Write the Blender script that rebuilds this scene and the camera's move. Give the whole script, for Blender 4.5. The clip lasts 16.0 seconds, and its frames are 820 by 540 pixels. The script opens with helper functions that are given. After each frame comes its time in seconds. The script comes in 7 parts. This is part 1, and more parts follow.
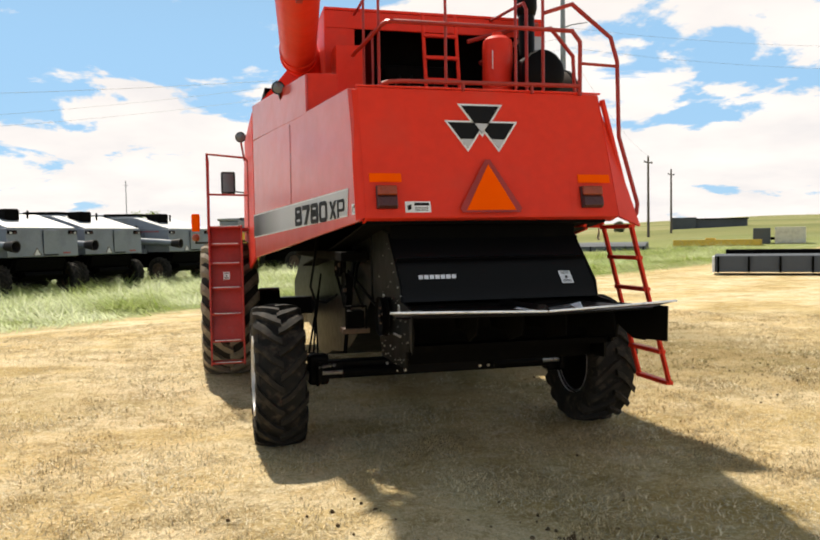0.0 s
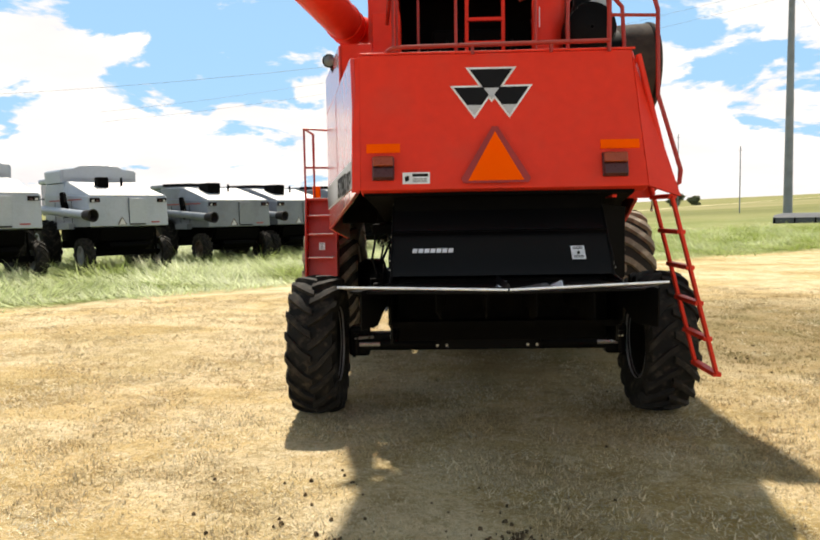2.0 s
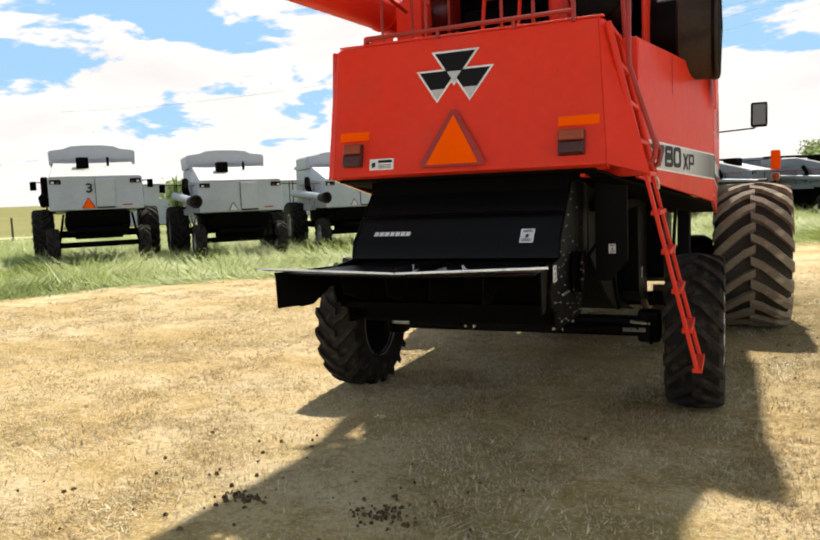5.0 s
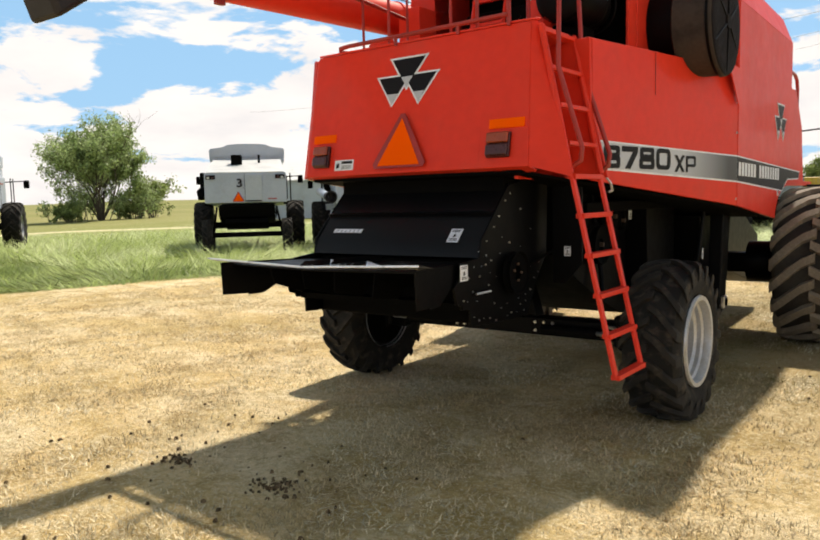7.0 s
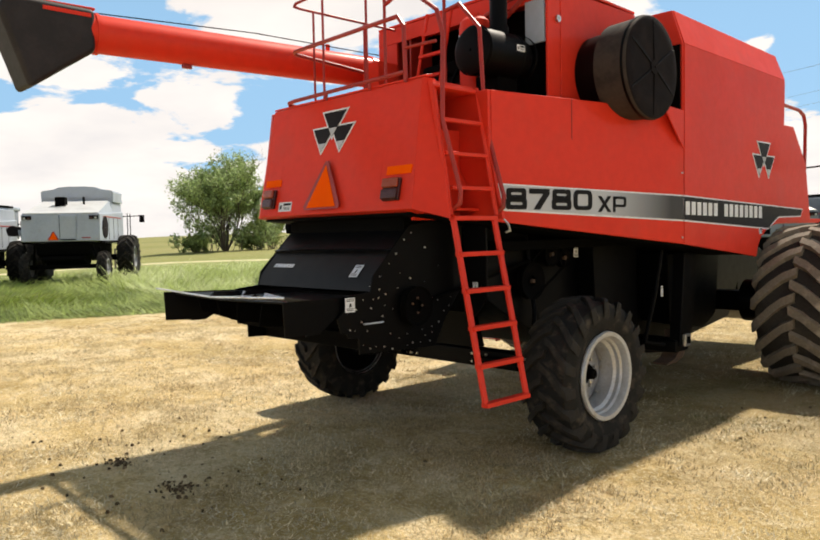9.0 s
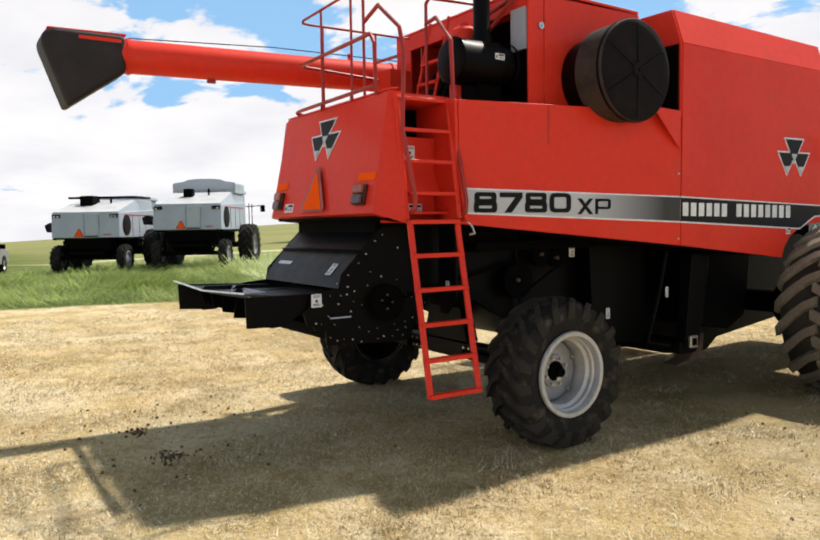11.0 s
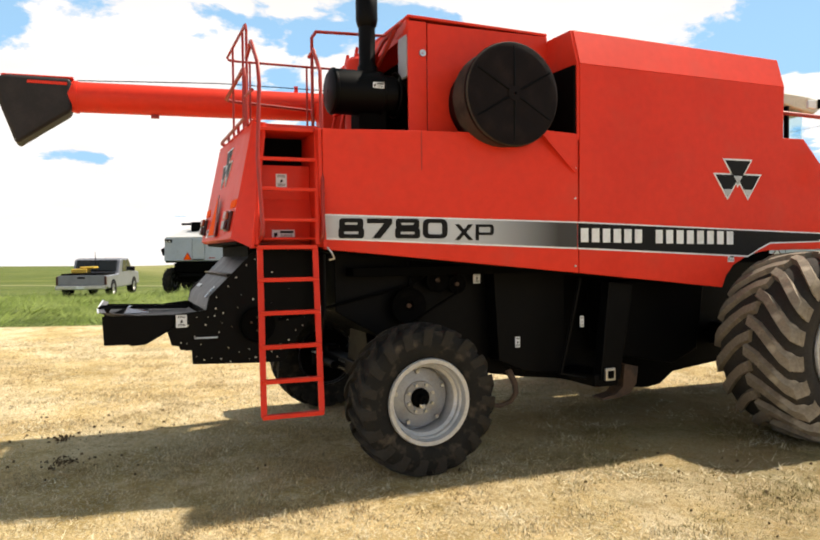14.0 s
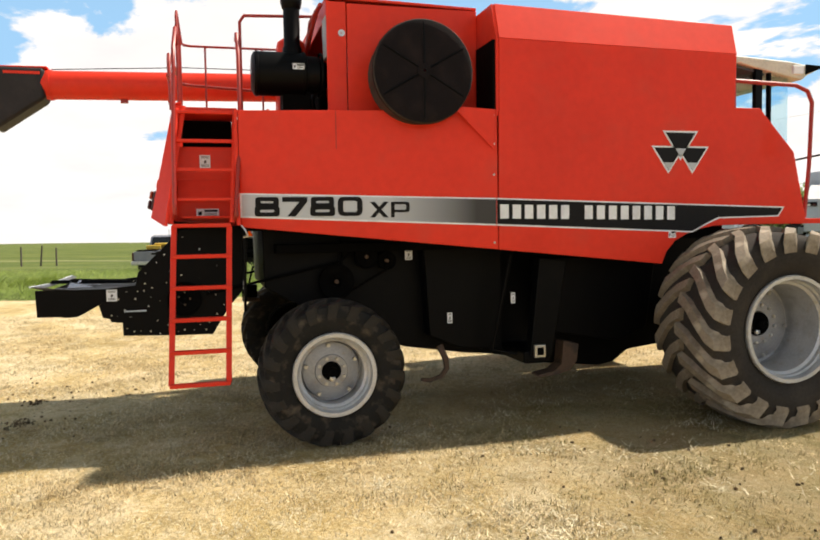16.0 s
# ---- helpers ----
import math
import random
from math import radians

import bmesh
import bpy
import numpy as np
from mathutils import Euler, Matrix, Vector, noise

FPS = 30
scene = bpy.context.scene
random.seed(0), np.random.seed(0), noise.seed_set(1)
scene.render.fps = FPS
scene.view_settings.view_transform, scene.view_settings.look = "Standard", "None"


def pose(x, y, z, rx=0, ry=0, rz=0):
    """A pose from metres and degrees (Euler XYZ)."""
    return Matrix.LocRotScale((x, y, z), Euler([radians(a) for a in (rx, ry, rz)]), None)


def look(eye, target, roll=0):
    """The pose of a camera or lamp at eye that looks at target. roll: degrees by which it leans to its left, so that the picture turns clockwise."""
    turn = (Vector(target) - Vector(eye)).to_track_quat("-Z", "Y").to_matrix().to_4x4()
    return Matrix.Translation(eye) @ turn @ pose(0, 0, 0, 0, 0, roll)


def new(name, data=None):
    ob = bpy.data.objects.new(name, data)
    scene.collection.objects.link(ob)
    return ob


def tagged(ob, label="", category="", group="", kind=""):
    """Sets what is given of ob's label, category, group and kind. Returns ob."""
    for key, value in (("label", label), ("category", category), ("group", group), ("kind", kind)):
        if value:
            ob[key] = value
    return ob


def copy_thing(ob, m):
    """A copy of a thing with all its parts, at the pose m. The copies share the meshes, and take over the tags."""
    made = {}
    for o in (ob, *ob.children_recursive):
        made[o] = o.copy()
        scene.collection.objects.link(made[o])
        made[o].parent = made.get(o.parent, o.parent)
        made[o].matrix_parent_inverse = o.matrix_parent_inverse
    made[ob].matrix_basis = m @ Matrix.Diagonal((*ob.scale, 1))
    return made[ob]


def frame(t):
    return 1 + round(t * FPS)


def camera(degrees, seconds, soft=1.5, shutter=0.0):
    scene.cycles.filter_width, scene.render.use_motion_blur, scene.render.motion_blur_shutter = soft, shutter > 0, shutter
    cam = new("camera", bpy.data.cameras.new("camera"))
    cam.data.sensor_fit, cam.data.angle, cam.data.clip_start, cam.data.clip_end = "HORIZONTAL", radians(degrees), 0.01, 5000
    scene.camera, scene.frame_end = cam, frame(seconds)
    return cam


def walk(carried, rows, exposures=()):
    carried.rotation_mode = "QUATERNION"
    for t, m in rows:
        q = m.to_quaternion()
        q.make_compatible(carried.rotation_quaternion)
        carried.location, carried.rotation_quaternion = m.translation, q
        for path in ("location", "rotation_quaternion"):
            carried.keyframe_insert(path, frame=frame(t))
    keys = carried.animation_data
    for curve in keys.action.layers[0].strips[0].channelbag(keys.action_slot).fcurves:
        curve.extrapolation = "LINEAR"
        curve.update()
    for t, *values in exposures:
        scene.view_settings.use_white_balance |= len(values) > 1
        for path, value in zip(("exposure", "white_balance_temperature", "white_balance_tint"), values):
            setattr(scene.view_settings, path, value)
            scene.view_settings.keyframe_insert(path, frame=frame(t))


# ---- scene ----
cam = camera(57.5, 16.0, soft=1.9)
PATH = [
    (0, (-1.91, -6.484, 1.726), (-1.419, -4.547, 1.644), -0.9),
    (0.5, (-1.543, -6.531, 1.708), (-1.197, -4.563, 1.613), -0.6),
    (1, (-1.154, -6.518, 1.693), (-0.956, -4.531, 1.577), -0.5),
    (1.5, (-0.789, -6.509, 1.707), (-0.728, -4.515, 1.565), -0.9),
    (2, (-0.434, -6.502, 1.717), (-0.503, -4.509, 1.565), -1.0),
    (2.5, (-0.109, -6.475, 1.697), (-0.296, -4.489, 1.555), -0.8),
    (3, (0.251, -6.483, 1.711), (-0.064, -4.513, 1.572), -1.0),
    (3.5, (0.634, -6.459, 1.716), (0.19, -4.514, 1.569), -1.1),
    (4, (0.979, -6.422, 1.697), (0.426, -4.507, 1.534), -1.2),
    (4.5, (1.342, -6.339, 1.719), (0.672, -4.463, 1.536), -1.9),
    (7, (3.248, -5.653, 1.681), (2.048, -4.064, 1.494), -1.4),
    (7.5, (3.614, -5.492, 1.703), (2.35, -3.952, 1.522), -1.7),
    (8, (3.967, -5.323, 1.713), (2.644, -3.831, 1.554), -2.1),
    (8.5, (4.349, -5.204, 1.682), (2.972, -3.758, 1.566), -1.5),
    (9, (4.737, -5.002, 1.692), (3.289, -3.626, 1.599), -1.2),
    (11.5, (6.1, -3.977, 1.79), (4.39, -2.945, 1.688), -0.8),
    (12, (6.353, -3.641, 1.756), (4.616, -2.653, 1.69), -0.5),
    (12.5, (6.528, -3.313, 1.803), (4.768, -2.366, 1.736), -0.2),
    (13, (6.69, -2.961, 1.781), (4.9, -2.072, 1.731), -0.2),
    (13.5, (6.826, -2.629, 1.741), (5.004, -1.805, 1.706), -0.4),
    (14, (6.962, -2.321, 1.755), (5.109, -1.57, 1.707), -0.6),
    (14.5, (7.08, -2.045, 1.772), (5.2, -1.364, 1.712), -0.6),
    (15, (7.211, -1.725, 1.762), (5.311, -1.107, 1.691), -0.6),
    (15.5, (7.371, -1.336, 1.761), (5.456, -0.766, 1.666), -0.6),
    (16, (7.552, -0.975, 1.752), (5.624, -0.454, 1.641), -0.9),
]
walk(cam, [(t, look(eye, target, roll)) for t, eye, target, roll in PATH], exposures=[(0.0, 0.34, 6900, 12), (2.5, 0.48, 6900, 12), (9.0, 0.31, 6900, 12), (11.5, 0.28, 6350, 12), (12.0, 0.26, 6350, 12), (12.5, 0.36, 6900, 12), (13.5, 0.52, 6900, 12), (16.0, 0.46, 6900, 12)])

# ---- light ----
SUN = Vector((-0.115, 0.71, 1.0)).normalized()
sun = new("sun", bpy.data.lights.new("sun", "SUN"))
sun.data.energy, sun.data.angle, sun.data.color = 5.0, radians(1.5), (1.0, 0.94, 0.83)
sun.matrix_world = look(SUN * 50, (0, 0, 0))

world = bpy.data.worlds.new("sky")
scene.world = world
world.use_nodes = True
wt = world.node_tree
wt.nodes.clear()


def wnode(kind, **inputs):
    n = wt.nodes.new(kind)
    for k, v in inputs.items():
        n.inputs[k.replace("_", " ")].default_value = v
    return n


w_out, w_bg = wnode("ShaderNodeOutputWorld"), wnode("ShaderNodeBackground", Strength=0.078)
w_sky = wt.nodes.new("ShaderNodeTexSky")
w_sky.sky_type, w_sky.sun_disc = "NISHITA", False
w_sky.sun_elevation, w_sky.sun_rotation = math.asin(SUN.z), math.atan2(SUN.x, SUN.y)
w_sky.air_density, w_sky.dust_density, w_sky.ozone_density = 1.0, 0.3, 2.5
# broken cumulus over the whole sky, laid on a flat cloud deck
w_tc, w_sep = wt.nodes.new("ShaderNodeTexCoord"), wt.nodes.new("ShaderNodeSeparateXYZ")
wt.links.new(w_tc.outputs["Generated"], w_sep.inputs[0])


def wmath(op, a, b=None, clamp=False):
    n = wt.nodes.new("ShaderNodeMath")
    n.operation, n.use_clamp = op, clamp
    for i, v in enumerate((a, b)):
        if v is None:
            continue
        if isinstance(v, (int, float)):
            n.inputs[i].default_value = v
        else:
            wt.links.new(v, n.inputs[i])
    return n.outputs[0]


w_h = wmath("ADD", wmath("MAXIMUM", w_sep.outputs[2], 0.0), 0.22)
w_cmb = wt.nodes.new("ShaderNodeCombineXYZ")
wt.links.new(wmath("DIVIDE", w_sep.outputs[0], w_h), w_cmb.inputs[0])
wt.links.new(wmath("DIVIDE", w_sep.outputs[1], w_h), w_cmb.inputs[1])
w_cmb.inputs[2].default_value = 5.3
w_n1 = wnode("ShaderNodeTexNoise", Scale=2.3, Detail=8.0, Roughness=0.56, Distortion=0.25)
w_n2 = wnode("ShaderNodeTexNoise", Scale=2.6, Detail=5.0, Roughness=0.5)
wt.links.new(w_cmb.outputs[0], w_n1.inputs["Vector"])
wt.links.new(w_cmb.outputs[0], w_n2.inputs["Vector"])
# more cloud towards the horizon
w_low = wmath("MULTIPLY", wmath("SUBTRACT", 1.0, wmath("MULTIPLY", w_sep.outputs[2], 4.4), True), 0.23)
# a clear zenith
w_top = wmath("MULTIPLY", wmath("MAXIMUM", wmath("SUBTRACT", w_sep.outputs[2], 0.42), 0.0), 0.12)
# and thicker banks in the west, mirrored in the unseen east to light that side
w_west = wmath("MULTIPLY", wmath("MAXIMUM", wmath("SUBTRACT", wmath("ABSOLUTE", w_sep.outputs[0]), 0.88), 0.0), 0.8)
w_mask = wt.nodes.new("ShaderNodeMapRange")
w_mask.interpolation_type = "SMOOTHSTEP"
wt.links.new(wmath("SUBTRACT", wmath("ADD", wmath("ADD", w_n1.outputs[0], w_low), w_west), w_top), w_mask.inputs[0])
w_mask.inputs[1].default_value, w_mask.inputs[2].default_value = 0.502, 0.557
w_white = wt.nodes.new("ShaderNodeMixRGB")
w_white.inputs[1].default_value, w_white.inputs[2].default_value = (7.4, 7.6, 8.2, 1), (12.6, 12.2, 11.6, 1)
wt.links.new(w_n2.outputs[0], w_white.inputs[0])
w_mix = wt.nodes.new("ShaderNodeMixRGB")
wt.links.new(w_mask.outputs[0], w_mix.inputs[0])
# clear air between the clouds, with a little high haze
w_air = wt.nodes.new("ShaderNodeMixRGB")
w_air.inputs[0].default_value, w_air.inputs[2].default_value = 0.8, (3.7, 7.0, 10.6, 1)
wt.links.new(w_sky.outputs[0], w_air.inputs[1])
wt.links.new(w_air.outputs[0], w_mix.inputs[1])
wt.links.new(w_white.outputs[0], w_mix.inputs[2])
# the sky darkens towards the zenith
w_grad = wt.nodes.new("ShaderNodeMapRange")
w_grad.interpolation_type = "SMOOTHSTEP"
wt.links.new(w_sep.outputs[2], w_grad.inputs[0])
for i, v in ((1, 0.22), (2, 0.70), (3, 0.0), (4, 1.0)):
    w_grad.inputs[i].default_value = v
w_tone = wt.nodes.new("ShaderNodeMixRGB")
w_tone.inputs[1].default_value, w_tone.inputs[2].default_value = (1, 1, 1, 1), (0.66, 0.50, 0.38, 1)
wt.links.new(w_grad.outputs[0], w_tone.inputs[0])
w_dim = wt.nodes.new("ShaderNodeMixRGB")
w_dim.blend_type = "MULTIPLY"
w_dim.inputs[0].default_value = 1.0
wt.links.new(w_mix.outputs[0], w_dim.inputs[1])
wt.links.new(w_tone.outputs[0], w_dim.inputs[2])
wt.links.new(w_dim.outputs[0], w_bg.inputs[0])
wt.links.new(w_bg.outputs[0], w_out.inputs[0])


# ---- materials ----
def material(name, colour, rough=0.5, metal=0.0, second=None, mix=(0.45, 0.7), scale=3.0, grain=40.0, grain_amount=0.12,
             bump=0.0, bump_scale=60.0, island=0.0, coat=0.0, spec=0.5, dust=None, dust_range=(0.55, 0.75), thin=0.0):
    """A surface with blotches of a second colour, fine grain, relief and, where given, dust."""
    m = bpy.data.materials.new(name)
    m.use_nodes = True
    t = m.node_tree
    b = t.nodes["Principled BSDF"]
    b.inputs["Metallic"].default_value = metal
    b.inputs["Coat Weight"].default_value = coat
    b.inputs["Coat Roughness"].default_value = 0.16
    b.inputs["Specular IOR Level"].default_value = spec
    tc = t.nodes.new("ShaderNodeTexCoord")

    def noise_of(s, detail=4.0):
        n = t.nodes.new("ShaderNodeTexNoise")
        n.inputs["Scale"].default_value, n.inputs["Detail"].default_value = s, detail
        t.links.new(tc.outputs["Object"], n.inputs["Vector"])
        return n.outputs[0]

    def ramp(src, lo, hi):
        n = t.nodes.new("ShaderNodeMapRange")
        n.interpolation_type = "SMOOTHSTEP"
        n.inputs[1].default_value, n.inputs[2].default_value = lo, hi
        t.links.new(src, n.inputs[0])
        return n.outputs[0]

    def blend(fac, a, c, kind="MIX"):
        n = t.nodes.new("ShaderNodeMixRGB")
        n.blend_type = kind
        for i, v in ((0, fac), (1, a), (2, c)):
            if isinstance(v, (int, float)):
                n.inputs[i].default_value = v
            elif isinstance(v, tuple):
                n.inputs[i].default_value = (*v, 1)
            else:
                t.links.new(v, n.inputs[i])
        return n.outputs[0]

    col = blend(ramp(noise_of(scale), *mix), colour, second or tuple(0.82 * c for c in colour))
    if grain_amount:
        g = t.nodes.new("ShaderNodeMapRange")
        t.links.new(noise_of(grain, 6.0), g.inputs[0])
        g.inputs[1].default_value, g.inputs[2].default_value = 0.25, 0.75
        g.inputs[3].default_value, g.inputs[4].default_value = 1 - grain_amount, 1 + grain_amount
        cmb = t.nodes.new("ShaderNodeCombineXYZ")
        for i in range(3):
            t.links.new(g.outputs[0], cmb.inputs[i])
        col = blend(1.0, col, cmb.outputs[0], "MULTIPLY")
    if island:
        geo = t.nodes.new("ShaderNodeNewGeometry")
        g = t.nodes.new("ShaderNodeMapRange")
        t.links.new(geo.outputs["Random Per Island"], g.inputs[0])
        g.inputs[3].default_value, g.inputs[4].default_value = 1 - island, 1 + island
        cmb = t.nodes.new("ShaderNodeCombineXYZ")
        for i in range(3):
            t.links.new(g.outputs[0], cmb.inputs[i])
        col = blend(1.0, col, cmb.outputs[0], "MULTIPLY")
    if dust:
        fac = ramp(noise_of(scale * 2.3, 7.0), *dust_range)
        col = blend(fac, col, dust)
    t.links.new(col, b.inputs["Base Color"])
    r = t.nodes.new("ShaderNodeMapRange")
    t.links.new(noise_of(scale * 4.0, 5.0), r.inputs[0])
    r.inputs[3].default_value, r.inputs[4].default_value = max(0.03, rough - 0.1), min(1.0, rough + 0.1)
    t.links.new(r.outputs[0], b.inputs["Roughness"])
    if bump:
        n = t.nodes.new("ShaderNodeBump")
        n.inputs["Strength"].default_value, n.inputs["Distance"].default_value = 1.0, bump
        t.links.new(noise_of(bump_scale, 5.0), n.inputs["Height"])
        t.links.new(n.outputs[0], b.inputs["Normal"])
    if thin:
        # thin leaves let light through
        tr, mx = t.nodes.new("ShaderNodeBsdfTranslucent"), t.nodes.new("ShaderNodeMixShader")
        t.links.new(col, tr.inputs[0])
        mx.inputs[0].default_value = thin
        t.links.new(b.outputs[0], mx.inputs[1])
        t.links.new(tr.outputs[0], mx.inputs[2])
        t.links.new(mx.outputs[0], t.nodes["Material Output"].inputs[0])
    return m


RED = material("red_paint", (0.74, 0.041, 0.020), 0.54, second=(0.69, 0.037, 0.018), scale=1.3, grain=14, grain_amount=0.05, bump=0.0022, bump_scale=2.2,
               dust=(0.65, 0.058, 0.036), dust_range=(0.50, 0.95), coat=0.13, spec=0.12)
# same red, with coat and ripple added for a sky sheen on the left
RED_SHEEN = material("left_sheen_red_paint", (0.64, 0.028, 0.012), 0.45, second=(0.58, 0.024, 0.011), scale=1.3, grain=14, grain_amount=0.05, bump=0.010, bump_scale=2.6, coat=1.0, spec=0.4)
SATIN = material("satin_black_paint", (0.003, 0.003, 0.0036), 0.40, scale=2.0, grain=25, grain_amount=0.15, dust=(0.012, 0.011, 0.010), dust_range=(0.6, 0.95), bump=0.0015, bump_scale=5, spec=0.17)
# darker red: the shade on the boarding steps is put into the colour
STEP_RED = material("shaded_step_paint", (0.50, 0.030, 0.022), 0.45, scale=3, grain=30, grain_amount=0.08, dust=(0.42, 0.10, 0.08), dust_range=(0.6, 0.9))
# frame red, darkened so that the rails look backlit against the sky
RED_DARK = material("red_frame_and_backlit_rail_paint", (0.34, 0.016, 0.008), 0.45, scale=3, grain=30, grain_amount=0.08, dust=(0.26, 0.09, 0.05), dust_range=(0.6, 0.85))
BLACK = material("black_paint", (0.002, 0.002, 0.0023), 0.45, scale=2.5, grain=30, grain_amount=0.15, dust=(0.0045, 0.004, 0.003), dust_range=(0.58, 0.9), bump=0.001, bump_scale=8, spec=0.09)
# dusty black steel, used too for sheets that paint shade in openings
SOOT_AND_SHADE = material("dusty_steel_and_shade_black", (0.0018, 0.0017, 0.0016), 0.8, scale=4, dust=(0.006, 0.005, 0.004), dust_range=(0.52, 0.85), bump=0.002, bump_scale=30, spec=0.06)
RUBBER = material("tyre_rubber", (0.011, 0.0105, 0.010), 0.8, scale=5, second=(0.016, 0.015, 0.0135), dust=(0.085, 0.068, 0.05), dust_range=(0.50, 0.80), bump=0.002, bump_scale=45, spec=0.22)
TREAD = material("scuffed_tread_rubber", (0.020, 0.018, 0.016), 0.8, scale=4, second=(0.032, 0.028, 0.023), dust=(0.085, 0.068, 0.05), dust_range=(0.5, 0.85), bump=0.002, bump_scale=45, spec=0.22)
RUBBER_MUD = material("muddy_tyre_rubber", (0.030, 0.026, 0.023), 0.85, scale=1.6, second=(0.05, 0.043, 0.036), dust=(0.07, 0.056, 0.041), dust_range=(0.5, 0.85), bump=0.003, bump_scale=40, spec=0.2, grain_amount=0.2)
# dried mud on the lugs, made paler for the light on their tops
TREAD_MUD = material("lit_mud_on_tread", (0.20, 0.165, 0.125), 0.8, scale=2.2, second=(0.27, 0.225, 0.17), dust=(0.46, 0.40, 0.31), dust_range=(0.48, 0.75), bump=0.003, bump_scale=40, spec=0.3, grain_amount=0.2)
SILVER = material("silver_rim_paint", (0.52, 0.53, 0.55), 0.36, metal=0.35, scale=6, dust=(0.40, 0.35, 0.28), dust_range=(0.55, 0.85), grain=50)
DISC = material("grey_rim_disc", (0.33, 0.34, 0.36), 0.42, metal=0.3, scale=6, dust=(0.30, 0.26, 0.21), dust_range=(0.55, 0.85), grain=50)
RUST = material("rusty_steel", (0.10, 0.060, 0.038), 0.8, scale=9, second=(0.05, 0.034, 0.026), bump=0.001)
LIP = material("scuffed_dark_steel", (0.13, 0.13, 0.135), 0.45, scale=9, second=(0.05, 0.05, 0.052), mix=(0.4, 0.6), metal=0.4, grain=40, grain_amount=0.2)
# scuffed bare steel, coloured blue-white for the sky it reflects
WORN = material("scuffed_sky_white_edge", (0.82, 0.88, 0.98), 0.38, scale=9, second=(0.44, 0.47, 0.54), mix=(0.55, 0.75))
CHROME = material("bare_steel", (0.55, 0.55, 0.54), 0.3, metal=0.9, scale=8)
ORANGE = material("fluorescent_orange", (1.0, 0.108, 0.0), 0.7, spec=0.04, second=(1.0, 0.10, 0.0), scale=5, grain_amount=0.0)
AMBER = material("dull_amber_lens", (0.30, 0.045, 0.008), 0.3, scale=20)
RED_LENS = material("red_lens", (0.055, 0.006, 0.005), 0.3, scale=20)
DARK_RED = material("red_reflective_border", (0.35, 0.02, 0.015), 0.4)
WHITE = material("white_decal", (0.78, 0.81, 0.86), 0.4, scale=8, grain_amount=0.05)
INK = material("black_decal", (0.007, 0.007, 0.008), 0.5, spec=0.15, scale=8, grain_amount=0.05)
GREY_DECAL = material("silver_decal", (0.48, 0.51, 0.56), 0.35, scale=3, grain_amount=0.04)
SCREEN = material("dark_screen_mesh", (0.0085, 0.0062, 0.0075), 0.85, spec=0.15, scale=5, second=(0.018, 0.012, 0.0125), bump=0.004, bump_scale=160, grain=120, grain_amount=0.4)
DUSTY_DRUM = material("dusty_drum_side", (0.050, 0.040, 0.033), 0.8, spec=0.2, scale=7, second=(0.030, 0.025, 0.022), bump=0.001)
SPOUT = material("spout_rubber", (0.018, 0.015, 0.016), 0.6, scale=5, second=(0.028, 0.023, 0.024), bump=0.001, spec=0.3)
GLASS = material("cab_glass", (0.10, 0.14, 0.17), 0.05, scale=1, grain_amount=0.0, spec=0.8)
CLEAR = bpy.data.materials.new("clear_cab_glass")
CLEAR.use_nodes = True
CLEAR.node_tree.nodes["Principled BSDF"].inputs["Base Color"].default_value = (0.75, 0.88, 0.92, 1)
CLEAR.node_tree.nodes["Principled BSDF"].inputs["Roughness"].default_value = 0.02
CLEAR.node_tree.nodes["Principled BSDF"].inputs["Transmission Weight"].default_value = 1.0
CLEAR.node_tree.nodes["Principled BSDF"].inputs["IOR"].default_value = 1.05
HEADLINER = material("grey_headliner", (0.11, 0.12, 0.14), 0.9, scale=4, spec=0.1)
CREAM = material("cream_cab_roof", (0.62, 0.59, 0.50), 0.5, scale=3, dust=(0.45, 0.4, 0.3))
GALV = material("galvanised_paint", (0.39, 0.44, 0.51), 0.42, metal=0.1, scale=0.9, second=(0.34, 0.385, 0.45), grain=18, grain_amount=0.06, dust=(0.29, 0.27, 0.23), dust_range=(0.6, 0.9))
GALV_DARK = material("dull_grey_paint", (0.20, 0.228, 0.268), 0.5, metal=0.1, scale=0.9, second=(0.155, 0.175, 0.205), grain=18, grain_amount=0.08, dust=(0.20, 0.18, 0.15), dust_range=(0.6, 0.9))
# lighter copy of the grey: sun on the sloping decks is in the colour
GALV_TOP = material("pale_sunlit_grey", (0.62, 0.63, 0.64), 0.45, metal=0.1, scale=1.2, grain=20, grain_amount=0.05)
YELLOW = material("yellow_paint", (0.62, 0.40, 0.04), 0.5, scale=3, dust=(0.5, 0.38, 0.2))
WOOD = material("weathered_pole_wood", (0.12, 0.10, 0.085), 0.9, scale=2, bump=0.004, bump_scale=25)
DARK_GLASS = material("dark_truck_glass", (0.014, 0.016, 0.018), 0.08, scale=1, grain_amount=0.0, spec=0.5)
TRUCK = material("silver_truck_paint", (0.21, 0.22, 0.26), 0.4, metal=0.3, scale=2, coat=0.4, grain_amount=0.03)
BARK = material("bark", (0.11, 0.09, 0.07), 0.9, scale=5, bump=0.01, bump_scale=20)
